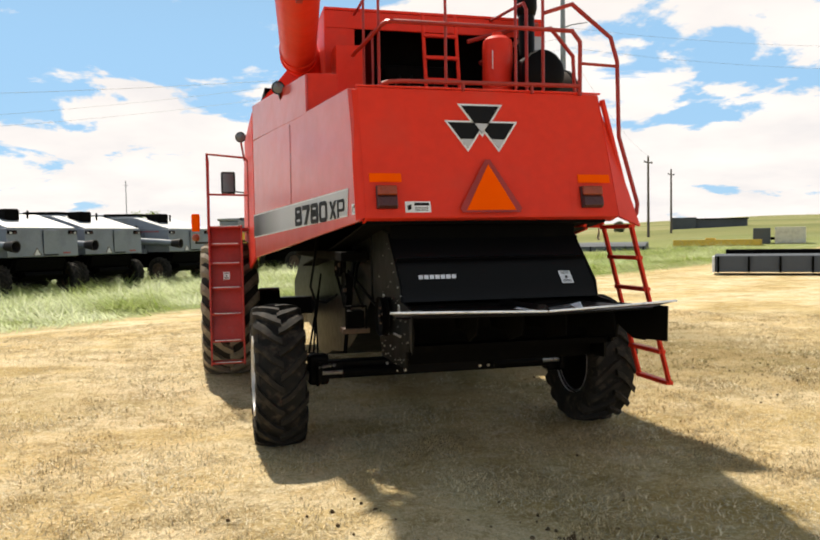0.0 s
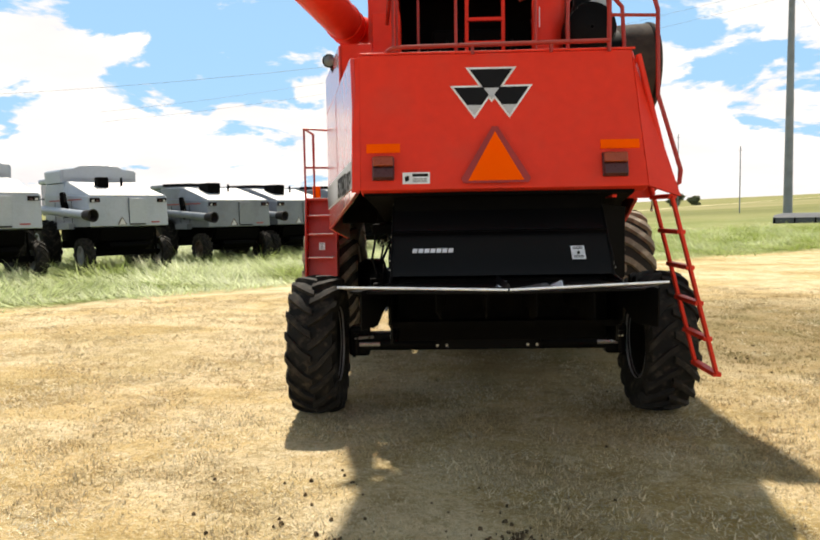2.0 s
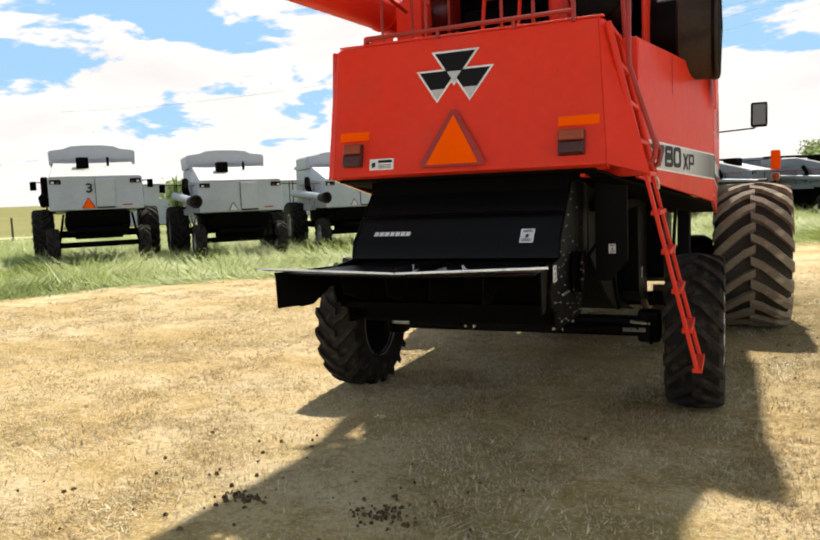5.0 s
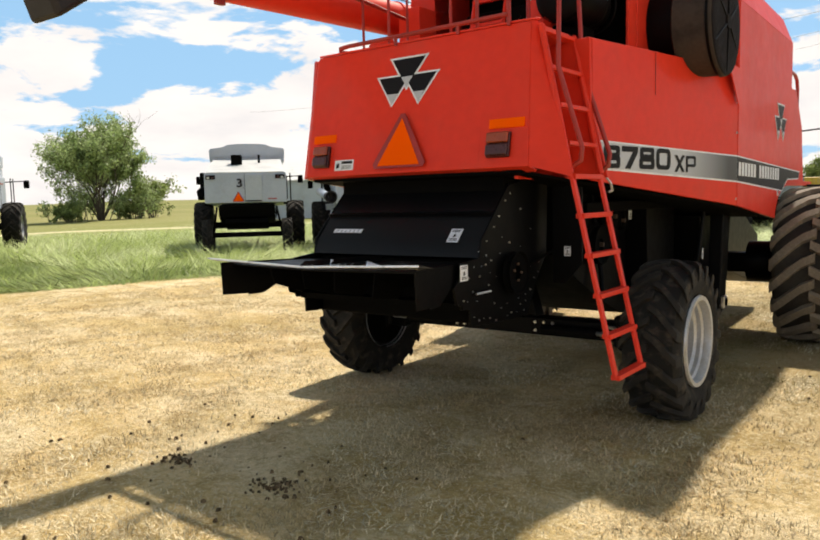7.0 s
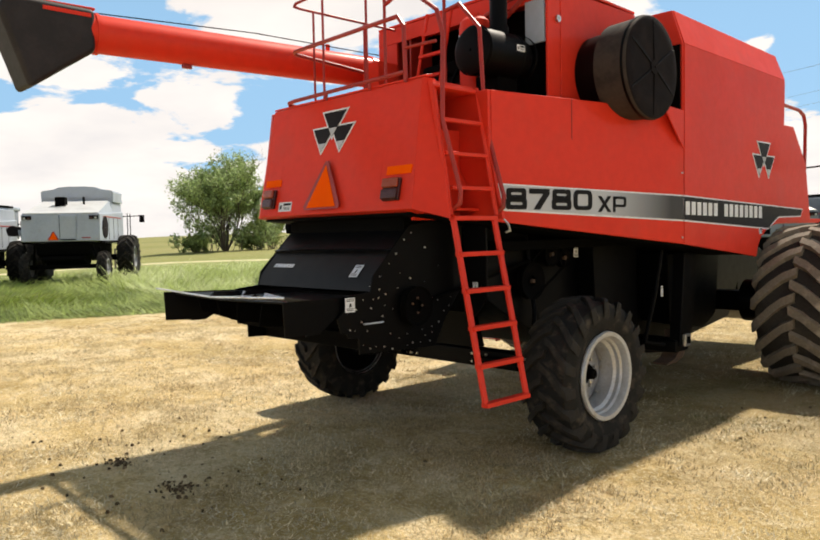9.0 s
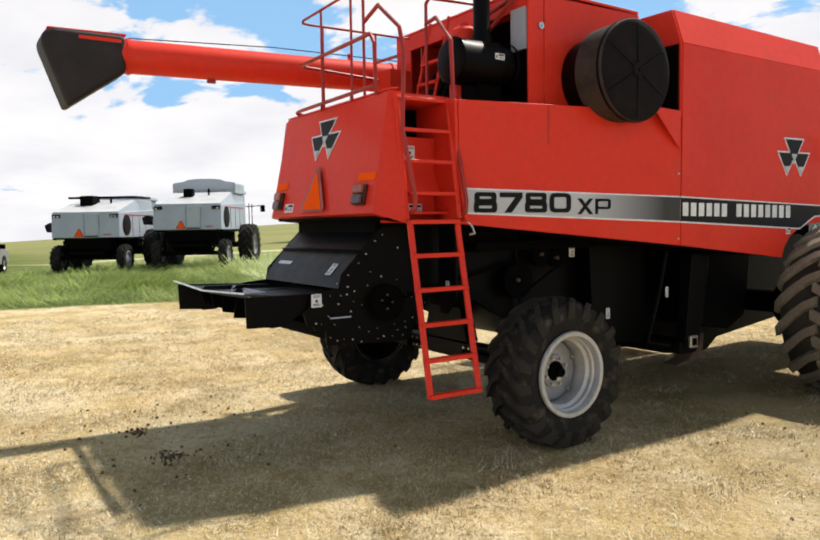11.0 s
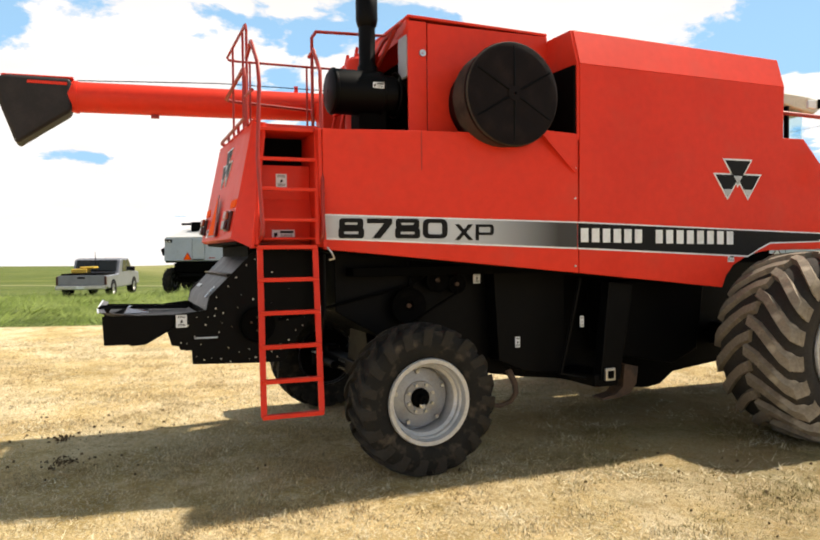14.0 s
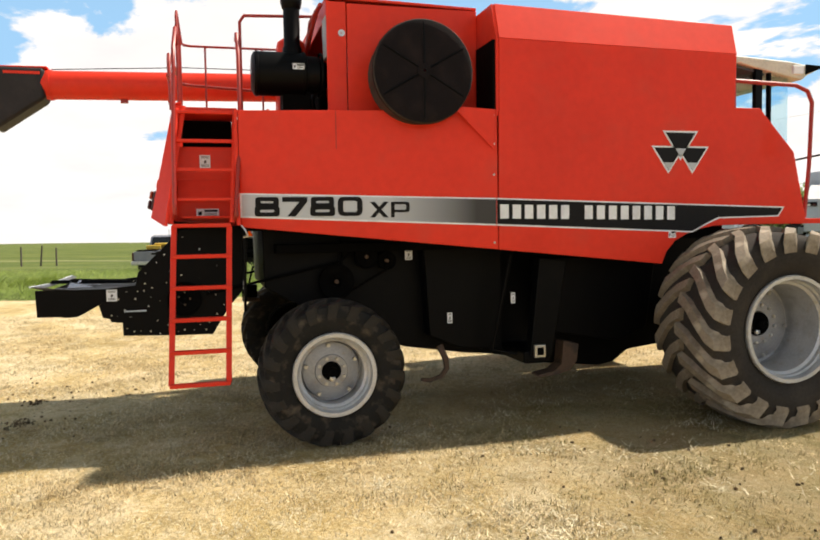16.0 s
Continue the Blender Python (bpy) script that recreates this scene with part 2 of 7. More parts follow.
LEAF = material("leaves", (0.28, 0.35, 0.11), 0.6, scale=0.8, second=(0.09, 0.135, 0.038), island=0.45, thin=0.35)
LEAF_DARK = material("dark_leaves", (0.17, 0.20, 0.115), 0.6, scale=0.8, second=(0.10, 0.125, 0.07), island=0.4, thin=0.3)
LEAF_PALE = material("pale_willow_leaves", (0.33, 0.42, 0.18), 0.55, scale=0.4, second=(0.22, 0.31, 0.10), island=0.45, thin=0.35)
BLADE_DRY = material("dry_stubble", (0.62, 0.528, 0.345), 0.8, scale=0.7, second=(0.46, 0.35, 0.18), mix=(0.4, 0.65), island=0.5, grain_amount=0, thin=0.25)
BLADE_PALE = material("bleached_straw", (0.73, 0.665, 0.48), 0.75, scale=1.2, second=(0.54, 0.42, 0.23), mix=(0.4, 0.65), island=0.45, grain_amount=0, thin=0.2)
BLADE_DEEP = material("deep_green_grass", (0.15, 0.215, 0.030), 0.6, scale=0.6, second=(0.28, 0.35, 0.085), mix=(0.42, 0.62), island=0.35, grain_amount=0, thin=0.35)
BLADE_TAN = material("brown_stubble", (0.36, 0.285, 0.14), 0.8, scale=1.1, second=(0.23, 0.195, 0.075), mix=(0.4, 0.65), island=0.35, grain_amount=0, thin=0.25)
BLADE_GREEN = material("green_grass", (0.29, 0.37, 0.085), 0.6, scale=0.5, second=(0.53, 0.59, 0.30), mix=(0.42, 0.62), island=0.35, grain_amount=0, thin=0.35)
WIRE = material("weathered_wire", (0.16, 0.17, 0.18), 0.6, scale=2)
FAR_WALL = material("dark_corrugated_wall", (0.06, 0.07, 0.085), 0.6, scale=0.4)


# ---- building blocks ----
class Geo:
    """Collects faces for one mesh."""

    def __init__(self):
        self.v, self.f = [], []

    def add(self, verts, faces):
        n = len(self.v)
        self.v += [tuple(p) for p in verts]
        self.f += [tuple(i + n for i in face) for face in faces]
        return self

    def hexa(self, p):
        return self.add(p, [(0, 3, 2, 1), (4, 5, 6, 7), (0, 1, 5, 4), (1, 2, 6, 5), (2, 3, 7, 6), (3, 0, 4, 7)])

    def box(self, lo, hi, turn=None, about=None):
        (a, b, c), (d, e, f) = lo, hi
        p = [Vector(q) for q in ((a, b, c), (d, b, c), (d, e, c), (a, e, c), (a, b, f), (d, b, f), (d, e, f), (a, e, f))]
        if turn is not None:
            o = Vector(about) if about else (Vector(lo) + Vector(hi)) / 2
            p = [o + turn @ (q - o) for q in p]
        return self.hexa(p)

    def prism(self, pts, vec):
        n, vec = len(pts), Vector(vec)
        pts = [Vector(p) for p in pts]
        flat = sum(((pts[i] - pts[0]).cross(pts[(i + 1) % n] - pts[0]) for i in range(1, n)), Vector())
        if flat.dot(vec) > 0:
            pts = pts[::-1]
        faces = [tuple(range(n)), tuple(range(2 * n - 1, n - 1, -1))]
        faces += [(i, i + n, (i + 1) % n + n, (i + 1) % n) for i in range(n)]
        return self.add(pts + [p + vec for p in pts], faces)

    def pipe(self, pts, r, n=8, caps=True, r_end=None):
        pts = [Vector(p) for p in pts]
        rings, m = [], len(pts)
        side = None
        for i, p in enumerate(pts):
            a = (p - pts[i - 1]).normalized() if i else None
            b = (pts[i + 1] - p).normalized() if i < m - 1 else None
            d = (a + b).normalized() if a and b else (a or b)
            if side is None:
                side = d.cross(Vector((0.31, 0.17, 0.94))).normalized()
            side = (side - d * side.dot(d)).normalized()
            up = d.cross(side)
            k = 1.0 / max(0.5, d.dot(b)) if a and b else 1.0
            rad = r if r_end is None else r + (r_end - r) * i / (m - 1)
            rings.append([p + (side * math.cos(2 * math.pi * j / n) + up * math.sin(2 * math.pi * j / n)) * rad * (k if j % 2 == 0 else k) for j in range(n)])
        faces = [(i * n + j, i * n + (j + 1) % n, (i + 1) * n + (j + 1) % n, (i + 1) * n + j) for i in range(m - 1) for j in range(n)]
        if caps:
            faces += [tuple(range(n - 1, -1, -1)), tuple((m - 1) * n + j for j in range(n))]
        return self.add([q for ring in rings for q in ring], faces)

    def lathe(self, prof, origin, axis=(1, 0, 0), n=32, close=False):
        """prof: (radius, distance along the axis)."""
        axis = Vector(axis).normalized()
        s = axis.cross(Vector((0.02, 0.05, 1.0)) if abs(axis.z) < 0.9 else Vector((1, 0, 0))).normalized()
        u, o, m = axis.cross(s), Vector(origin), len(prof)
        v = [o + axis * a + (s * math.cos(2 * math.pi * j / n) + u * math.sin(2 * math.pi * j / n)) * r for r, a in prof for j in range(n)]
        faces = [(i * n + j, (i + 1) * n + j, (i + 1) * n + (j + 1) % n, i * n + (j + 1) % n) for i in range(m - 1) for j in range(n)]
        if close:
            faces += [tuple(range(n)), tuple((m - 1) * n + j for j in range(n - 1, -1, -1))]
        return self.add(v, faces)

    def done(self, name, mat, parent=None, label="", bevel=0.0, smooth=35, segments=2):
        me = bpy.data.meshes.new(name)
        me.from_pydata(self.v, [], self.f)
        bm = bmesh.new()
        bm.from_mesh(me)
        bmesh.ops.recalc_face_normals(bm, faces=bm.faces)
        if bevel:
            bm.normal_update()
            edges = [e for e in bm.edges if len(e.link_faces) == 2 and e.calc_face_angle(0) > 0.45]
            bmesh.ops.bevel(bm, geom=edges, offset=bevel, segments=segments, affect="EDGES", profile=0.5, clamp_overlap=True)
        bm.to_mesh(me)
        bm.free()
        me.materials.append(mat)
        if smooth:
            me.shade_smooth()
            me.set_sharp_from_angle(angle=radians(smooth))
            if bevel:
                # flat faces stay flat, only the rounded edges turn the light
                turn = [Vector((0, 0, 0)) for _ in me.vertices]
                for p in me.polygons:
                    for i in p.vertices:
                        turn[i] += p.normal * (p.area * p.area + 1e-12)
                me.normals_split_custom_set_from_vertices([n.normalized() if n.length > 1e-20 else Vector((0, 0, 1)) for n in turn])
        ob = new(name, me)
        ob.parent = parent
        return tagged(ob, label=label)


def thing(name, label, category, m=None, group=""):
    ob = new(name)
    ob.empty_display_size = 0.2
    if m is not None:
        ob.matrix_basis = m
    return tagged(ob, label, category, group)


def lettering(name, text, m, width, height, mat, parent, depth=0.002, bold=0.0):
    """Raised letters of the built-in font, fitted to a width and height; m places them, x along the line and y up."""
    cu = bpy.data.curves.new(name, "FONT")
    cu.body, cu.size, cu.extrude, cu.offset, cu.resolution_u = text, 0.25, depth, bold, 3
    tmp = new(name, cu)
    me = bpy.data.meshes.new_from_object(tmp.evaluated_get(bpy.context.evaluated_depsgraph_get()))
    bpy.data.objects.remove(tmp)
    bpy.data.curves.remove(cu)
    lo = [min(v.co[i] for v in me.vertices) for i in range(2)]
    hi = [max(v.co[i] for v in me.vertices) for i in range(2)]
    me.transform(m @ Matrix.Diagonal((width / (hi[0] - lo[0]), height / (hi[1] - lo[1]), 1, 1)) @ Matrix.Translation((-lo[0], -lo[1], 0)))
    me.materials.clear()
    me.materials.append(mat)
    ob = new(name, me)
    ob.parent = parent
    return ob


def frame_of(origin, along, up):
    """A pose with x along, y up and z out of the surface."""
    x = Vector(along).normalized()
    z = x.cross(Vector(up)).normalized()
    y = z.cross(x)
    return Matrix.Translation(origin) @ Matrix((x, y, z)).transposed().to_4x4()


def on_plane(m, pts, depth=0.003):
    """Points of a flat shape in the pose m, and the way out of it."""
    return [m @ Vector((x, y, 0)) for x, y in pts], (m.to_3x3() @ Vector((0, 0, 1))) * depth


# ---- ground ----
HORIZON = [(-180, 0.0), (-60, 1.2), (-40, 1.3), (-25, 0.8), (-10, 0.4), (12, 0.8), (40, 0.45), (50, 0.42), (58, 0.42), (66, 0.28), (76, -0.28), (87, -0.78), (99, -0.62), (140, -0.3), (180, 0.0)]


def rise(x, y):
    """How far the field lies above the level of the wheels."""
    r = math.hypot(x, y)
    az = math.degrees(math.atan2(-x, y))
    for (a0, h0), (a1, h1) in zip(HORIZON, HORIZON[1:]):
        if a0 <= az <= a1:
            k = (az - a0) / (a1 - a0)
            h = h0 + (h1 - h0) * k
            break
    s = min(1.0, max(0.0, (r - 14.0) / 36.0 if h < 0 else (r - 16.0) / 60.0))
    s = s * s * (3 - 2 * s)
    knoll = 0.28 * math.exp(-((x + 22.6) ** 2 + (y - 5.0) ** 2) / 72.0)
    hollow = 0.13 * math.exp(-((x + 30.2) ** 2 + (y + 3.4) ** 2) / 25.0)
    return r * math.tan(radians(h)) * s + knoll - hollow


def mown_edge(x):
    """The line where the mown dry grass ends."""
    return min(13.7 + 0.55 * (x + 2.4), 13.7 + 1.0 * (x + 2.4), 5.6 + 3.2 * (x + 10.5))


radii = [0.0] + [0.35 * k for k in range(1, 50)] + [17.15 * 1.09 ** k for k in range(1, 62)]
AROUND = 200
gv, gf = [(0, 0, 0)], []
for r in radii[1:]:
    for j in range(AROUND):
        a = 2 * math.pi * j / AROUND
        x, y = r * math.cos(a), r * math.sin(a)
        near = max(0.0, 1 - r / 30.0)
        gv.append((x, y, rise(x, y) + 0.02 * near * noise.noise((x * 0.9, y * 0.9, 0)) - 0.01))
for j in range(AROUND):
    gf.append((0, 1 + j, 1 + (j + 1) % AROUND))
for i in range(len(radii) - 2):
    for j in range(AROUND):
        a, b = 1 + i * AROUND, 1 + (i + 1) * AROUND
        gf.append((a + j, b + j, b + (j + 1) % AROUND, a + (j + 1) % AROUND))

soil = bpy.data.materials.new("field")
soil.use_nodes = True
st = soil.node_tree
sb = st.nodes["Principled BSDF"]
sb.inputs["Roughness"].default_value = 0.95
sb.inputs["Specular IOR Level"].default_value = 0.15
s_pos = st.nodes.new("ShaderNodeNewGeometry")
s_xyz = st.nodes.new("ShaderNodeSeparateXYZ")
st.links.new(s_pos.outputs["Position"], s_xyz.inputs[0])


def smath(op, a, b=None, clamp=False):
    n = st.nodes.new("ShaderNodeMath")
    n.operation, n.use_clamp = op, clamp
    for i, v in enumerate((a, b)):
        if isinstance(v, (int, float)):
            n.inputs[i].default_value = v
        elif v is not None:
            st.links.new(v, n.inputs[i])
    return n.outputs[0]


def snoise(scale, detail=5.0, rough=0.55, squash=None, distort=0.0):
    n = st.nodes.new("ShaderNodeTexNoise")
    n.inputs["Scale"].default_value, n.inputs["Detail"].default_value, n.inputs["Roughness"].default_value = scale, detail, rough
    n.inputs["Distortion"].default_value = distort
    if squash:
        mp = st.nodes.new("ShaderNodeMapping")
        mp.inputs["Scale"].default_value, mp.inputs["Rotation"].default_value = squash, (0, 0, radians(35))
        st.links.new(s_pos.outputs["Position"], mp.inputs[0])
        st.links.new(mp.outputs[0], n.inputs["Vector"])
    else:
        st.links.new(s_pos.outputs["Position"], n.inputs["Vector"])
    return n.outputs[0]


def sramp(src, *stops):
    n = st.nodes.new("ShaderNodeValToRGB")
    e = n.color_ramp.elements
    while len(e) < len(stops):
        e.new(0.5)
    for el, (p, c) in zip(e, stops):
        el.position, el.color = p, (*c, 1)
    st.links.new(src, n.inputs[0])
    return n.outputs[0]


def smix(fac, a, b, kind="MIX"):
    n = st.nodes.new("ShaderNodeMixRGB")
    n.blend_type = kind
    for i, v in enumerate((fac, a, b)):
        if isinstance(v, (int, float)):
            n.inputs[i].default_value = v
        elif isinstance(v, tuple):
            n.inputs[i].default_value = (*v, 1)
        else:
            st.links.new(v, n.inputs[i])
    return n.outputs[0]


def srange(src, lo, hi):
    n = st.nodes.new("ShaderNodeMapRange")
    n.interpolation_type = "SMOOTHSTEP"
    n.inputs[1].default_value, n.inputs[2].default_value = lo, hi
    st.links.new(src, n.inputs[0])
    return n.outputs[0]


gx, gy = s_xyz.outputs[0], s_xyz.outputs[1]
line = [smath("ADD", smath("MULTIPLY", gx, k), c) for k, c in ((0.55, 13.7 + 0.55 * 2.4), (1.0, 16.1), (3.2, 5.6 + 3.2 * 10.5))]
edge = smath("SUBTRACT", gy, smath("MINIMUM", smath("MINIMUM", line[0], line[1]), line[2]))
edge = smath("ADD", edge, smath("MULTIPLY", smath("SUBTRACT", snoise(0.35, 4.0), 0.5), 3.0))
# mown straw: wide bleached, tawny and greenish areas, then tufts, then fine fibres
dry = sramp(snoise(0.30, 6.0, 0.65, (1.0, 1.7, 1.0), 0.4), (0.34, (0.52, 0.36, 0.13)), (0.46, (0.80, 0.59, 0.29)), (0.56, (0.93, 0.76, 0.49)), (0.68, (0.70, 0.50, 0.24)))
dry = smix(smath("MULTIPLY", srange(snoise(0.21, 5.0, 0.62), 0.52, 0.66), 0.7), dry, (0.48, 0.35, 0.12))
dry = smix(smath("MULTIPLY", srange(snoise(1.5, 8.0, 0.74), 0.47, 0.63), 0.75), dry, (0.38, 0.265, 0.10))
dry = smix(smath("MULTIPLY", srange(snoise(2.3, 8.0, 0.78, (1.0, 1.6, 1.0)), 0.51, 0.66), 0.7), dry, (0.93, 0.79, 0.53))
dry = smix(smath("MULTIPLY", srange(snoise(16.0, 7.0, 0.8), 0.47, 0.60), 0.5), dry, (0.36, 0.25, 0.095))
dry = smix(smath("MULTIPLY", srange(snoise(34.0, 6.0, 0.8), 0.51, 0.63), 0.75), dry, (0.98, 0.86, 0.60))
dry = smix(smath("MULTIPLY", srange(snoise(1.1, 8.0, 0.72), 0.64, 0.76), 0.6), dry, (0.20, 0.14, 0.07))
# browner ground on the right; under the machine its shade is painted in
dry = smix(smath("MULTIPLY", srange(smath("ADD", gx, smath("MULTIPLY", smath("SUBTRACT", snoise(0.5, 5.0), 0.5), 4.0)), -2.0, 1.2), smath("MULTIPLY", srange(smath("ADD", gy, smath("MULTIPLY", snoise(0.6, 4.0), 3.0)), 0.3, 4.6), smath("MULTIPLY", smath("MULTIPLY", srange(gx, 8.5, 5.0), srange(gy, 10.0, 5.5)), 0.72))), dry, smix(srange(snoise(1.3, 7.0, 0.7), 0.42, 0.64), (0.27, 0.195, 0.085), (0.15, 0.128, 0.042)))
dry = smix(smath("MULTIPLY", srange(snoise(7.0, 7.0, 0.75, (1.0, 2.6, 1.0)), 0.54, 0.72), smath("MULTIPLY", srange(gx, 1.2, 2.8), 0.6)), dry, (0.55, 0.41, 0.20))
dry = smix(1.0, dry, (0.79, 0.80, 0.80), "MULTIPLY")
green = sramp(snoise(0.16, 6.0, 0.62), (0.3, (0.30, 0.36, 0.10)), (0.5, (0.42, 0.46, 0.15)), (0.68, (0.60, 0.58, 0.28)))
green = smix(srange(snoise(5.0, 6.0, 0.7), 0.45, 0.75), green, (0.27, 0.31, 0.085))
green = smix(smath("MULTIPLY", srange(snoise(0.5, 6.0, 0.65, (0.5, 2.2, 1.0), 0.5), 0.56, 0.68), 0.8), green, (0.72, 0.74, 0.46))
far = sramp(snoise(0.02, 5.0, 0.6, (0.4, 1.0, 1.0)), (0.35, (0.22, 0.25, 0.08)), (0.5, (0.33, 0.33, 0.11)), (0.66, (0.55, 0.48, 0.23)))
radius = smath("POWER", smath("ADD", smath("MULTIPLY", gx, gx), smath("MULTIPLY", gy, gy)), 0.5)
# bands across the field: a pale streak of seeding grass, a dirt track, and ochre pasture behind it
across = smath("ADD", smath("ADD", smath("MULTIPLY", gx, -0.83), smath("MULTIPLY", gy, 0.56)), smath("MULTIPLY", snoise(0.06, 3.0), 6.0))
streak = smath("MULTIPLY", srange(across, 31.0, 34.0), srange(across, 42.0, 38.0))
green = smix(smath("MULTIPLY", smath("MULTIPLY", streak, srange(snoise(0.25, 5.0, 0.65, (1.6, 0.7, 1.0)), 0.42, 0.6)), 0.8), green, (0.55, 0.62, 0.44))
track = smath("MULTIPLY", srange(across, 49.0, 49.6), srange(across, 52.4, 51.6))
lush = srange(smath("ADD", gy, smath("MULTIPLY", snoise(0.12, 4.0), 8.0)), 15.0, 5.0)
green = smix(1.0, smix(srange(radius, 40.0, 90.0), green, far), (0.60, 0.62, 0.66), "MULTIPLY")
green = smix(smath("MULTIPLY", srange(across, 52.0, 54.0), 0.6), green, (0.24, 0.235, 0.085))
green = smix(smath("MULTIPLY", lush, 0.92), green, smix(srange(snoise(0.10, 6.0, 0.65), 0.42, 0.62), (0.075, 0.108, 0.020), (0.13, 0.155, 0.036)))
green = smix(smath("MULTIPLY", track, smath("SUBTRACT", 0.85, smath("MULTIPLY", lush, 0.6))), green, (0.62, 0.55, 0.36))
col = smix(srange(edge, -0.7, 0.9), dry, green)
st.links.new(col, sb.inputs["Base Color"])
s_b = st.nodes.new("ShaderNodeBump")
s_b.inputs["Strength"].default_value, s_b.inputs["Distance"].default_value = 1.0, 0.035
st.links.new(snoise(22.0, 7.0, 0.7), s_b.inputs["Height"])
st.links.new(s_b.outputs[0], sb.inputs["Normal"])
gm = bpy.data.meshes.new("ground")
gm.from_pydata(gv, [], gf)
gm.materials.append(soil)
gm.shade_smooth()
ground = tagged(new("ground", gm), "field of mown dry yellow grass with uncut green grass beyond", "ground", kind="structure")


def blades(name, label, count, place, size, mat, seed, lean=0.5, wind=0.0):
    """Many loose grass blades in one mesh. place(rng, n) gives x and y, size(rng, x, y) gives height and width."""
    rng = np.random.default_rng(seed)
    x, y = place(rng, count)
    n = len(x)
    z = np.array([rise(a, b) for a, b in zip(x, y)]) - 0.012
    h, w = size(rng, x, y)
    a, t, b = rng.uniform(0, 2 * np.pi, n), rng.uniform(0, 2 * np.pi, n), np.abs(rng.normal(0, lean, n))
    if wind:
        # laid over in swirls by the wind
        swirl = np.array([noise.noise((p * 0.35, q * 0.35, 7.0)) for p, q in zip(x, y)])
        t = 2.6 + swirl * 3.6 + rng.normal(0, 0.5 if lean else 2.0, n)
        b = wind + rng.normal(0, 0.16 if lean else 0.25, n)
        a = t + np.pi / 2
    dx, dy = np.cos(a) * w / 2, np.sin(a) * w / 2
    v = np.empty((n, 3, 3))
    v[:, 0] = np.stack([x - dx, y - dy, z], 1)
    v[:, 1] = np.stack([x + dx, y + dy, z], 1)
    v[:, 2] = np.stack([x + np.cos(t) * np.sin(b) * h, y + np.sin(t) * np.sin(b) * h, z + np.cos(np.minimum(b, 1.45)) * h], 1)
    me = bpy.data.meshes.new(name)
    me.vertices.add(3 * n)
    me.loops.add(3 * n)
    me.polygons.add(n)
    me.vertices.foreach_set("co", v.ravel())
    me.loops.foreach_set("vertex_index", np.arange(3 * n))
    me.polygons.foreach_set("loop_start", np.arange(0, 3 * n, 3))
    me.update(calc_edges=True)
    me.materials.append(mat)
    return tagged(new(name, me), label, "grass", kind="stuff")


EDGE = np.vectorize(mown_edge)


def dry_place(rng, n):
    r, a = 12.0 * rng.uniform(0, 1, n) ** 0.6, rng.uniform(0, 2 * np.pi, n)
    x, y = 1.2 + r * np.cos(a), -0.8 + r * np.sin(a)
    clump = np.array([noise.noise((p * 1.7, q * 1.7, 4.0)) + 0.6 * noise.noise((p * 6.0, q * 6.0, 9.0)) for p, q in zip(x, y)])
    keep = (y < EDGE(x) + 0.4) & (clump + rng.uniform(-0.5, 0.5, n) > -0.2)
    return x[keep], y[keep]


def green_place(rng, n):
    x, y = rng.uniform(-34, 34, n), rng.uniform(-14, 42, n)
    r = np.hypot(x - 2, y + 3)
    keep = (y > EDGE(x) - 0.3 + rng.normal(0, 0.35, n)) & (rng.uniform(0, 1, n) < np.minimum(1, 16.0 / r))
    return x[keep], y[keep]


def clumpy(x, y):
    return np.array([noise.noise((p * 0.5, q * 0.5, 1.0)) for p, q in zip(x, y)])


# the brown side reaches under the machine, where it also paints shade
def straw_side(right):
    def place(rng, n):
        x, y = dry_place(rng, n)
        far = x + 2.5 * np.array([noise.noise((p * 0.5, q * 0.5, 3.0)) for p, q in zip(x, y)]) > -0.4
        far &= y + rng.normal(0, 0.8, len(y)) > 0.9
        far &= (x + rng.normal(0, 0.7, len(x)) < 6.5) & (y + rng.normal(0, 0.8, len(y)) < 7.5)
        keep = far if right else ~far
        return x[keep], y[keep]
    return place


def tufted(place, edge):
    """Keeps only the places that lie in small tufts."""
    def inner(rng, n):
        x, y = place(rng, n)
        tuft = np.array([noise.noise((p * 9.0, q * 9.0, 5.0)) + 0.7 * noise.noise((p * 2.2, q * 2.2, 6.0)) for p, q in zip(x, y)])
        keep = tuft > edge
        return x[keep], y[keep]
    return inner


short = lambda g, x, y: (g.uniform(0.018, 0.06, len(x)), g.uniform(0.005, 0.013, len(x)))
upright = lambda g, x, y: (g.uniform(0.014, 0.042, len(x)), g.uniform(0.004, 0.010, len(x)))
blades("dry_stubble", "short mown dry straw-coloured grass", 650000, straw_side(False), short, BLADE_DRY, 5, 0.0, 1.25)
blades("dry_stubble", "short mown brownish grass", 500000, straw_side(True), short, BLADE_TAN, 8, 0.0, 1.25)
blades("stubble_tufts", "upright tufts of cut straw", 800000, tufted(straw_side(False), 0.12), upright, BLADE_DRY, 9, 0.45)
blades("stubble_tufts", "upright tufts of brownish cut grass", 800000, tufted(straw_side(True), 0.12), upright, BLADE_TAN, 10, 0.45)
straw = lambda g, x, y: (g.uniform(0.04, 0.10, len(x)), g.uniform(0.005, 0.011, len(x)))


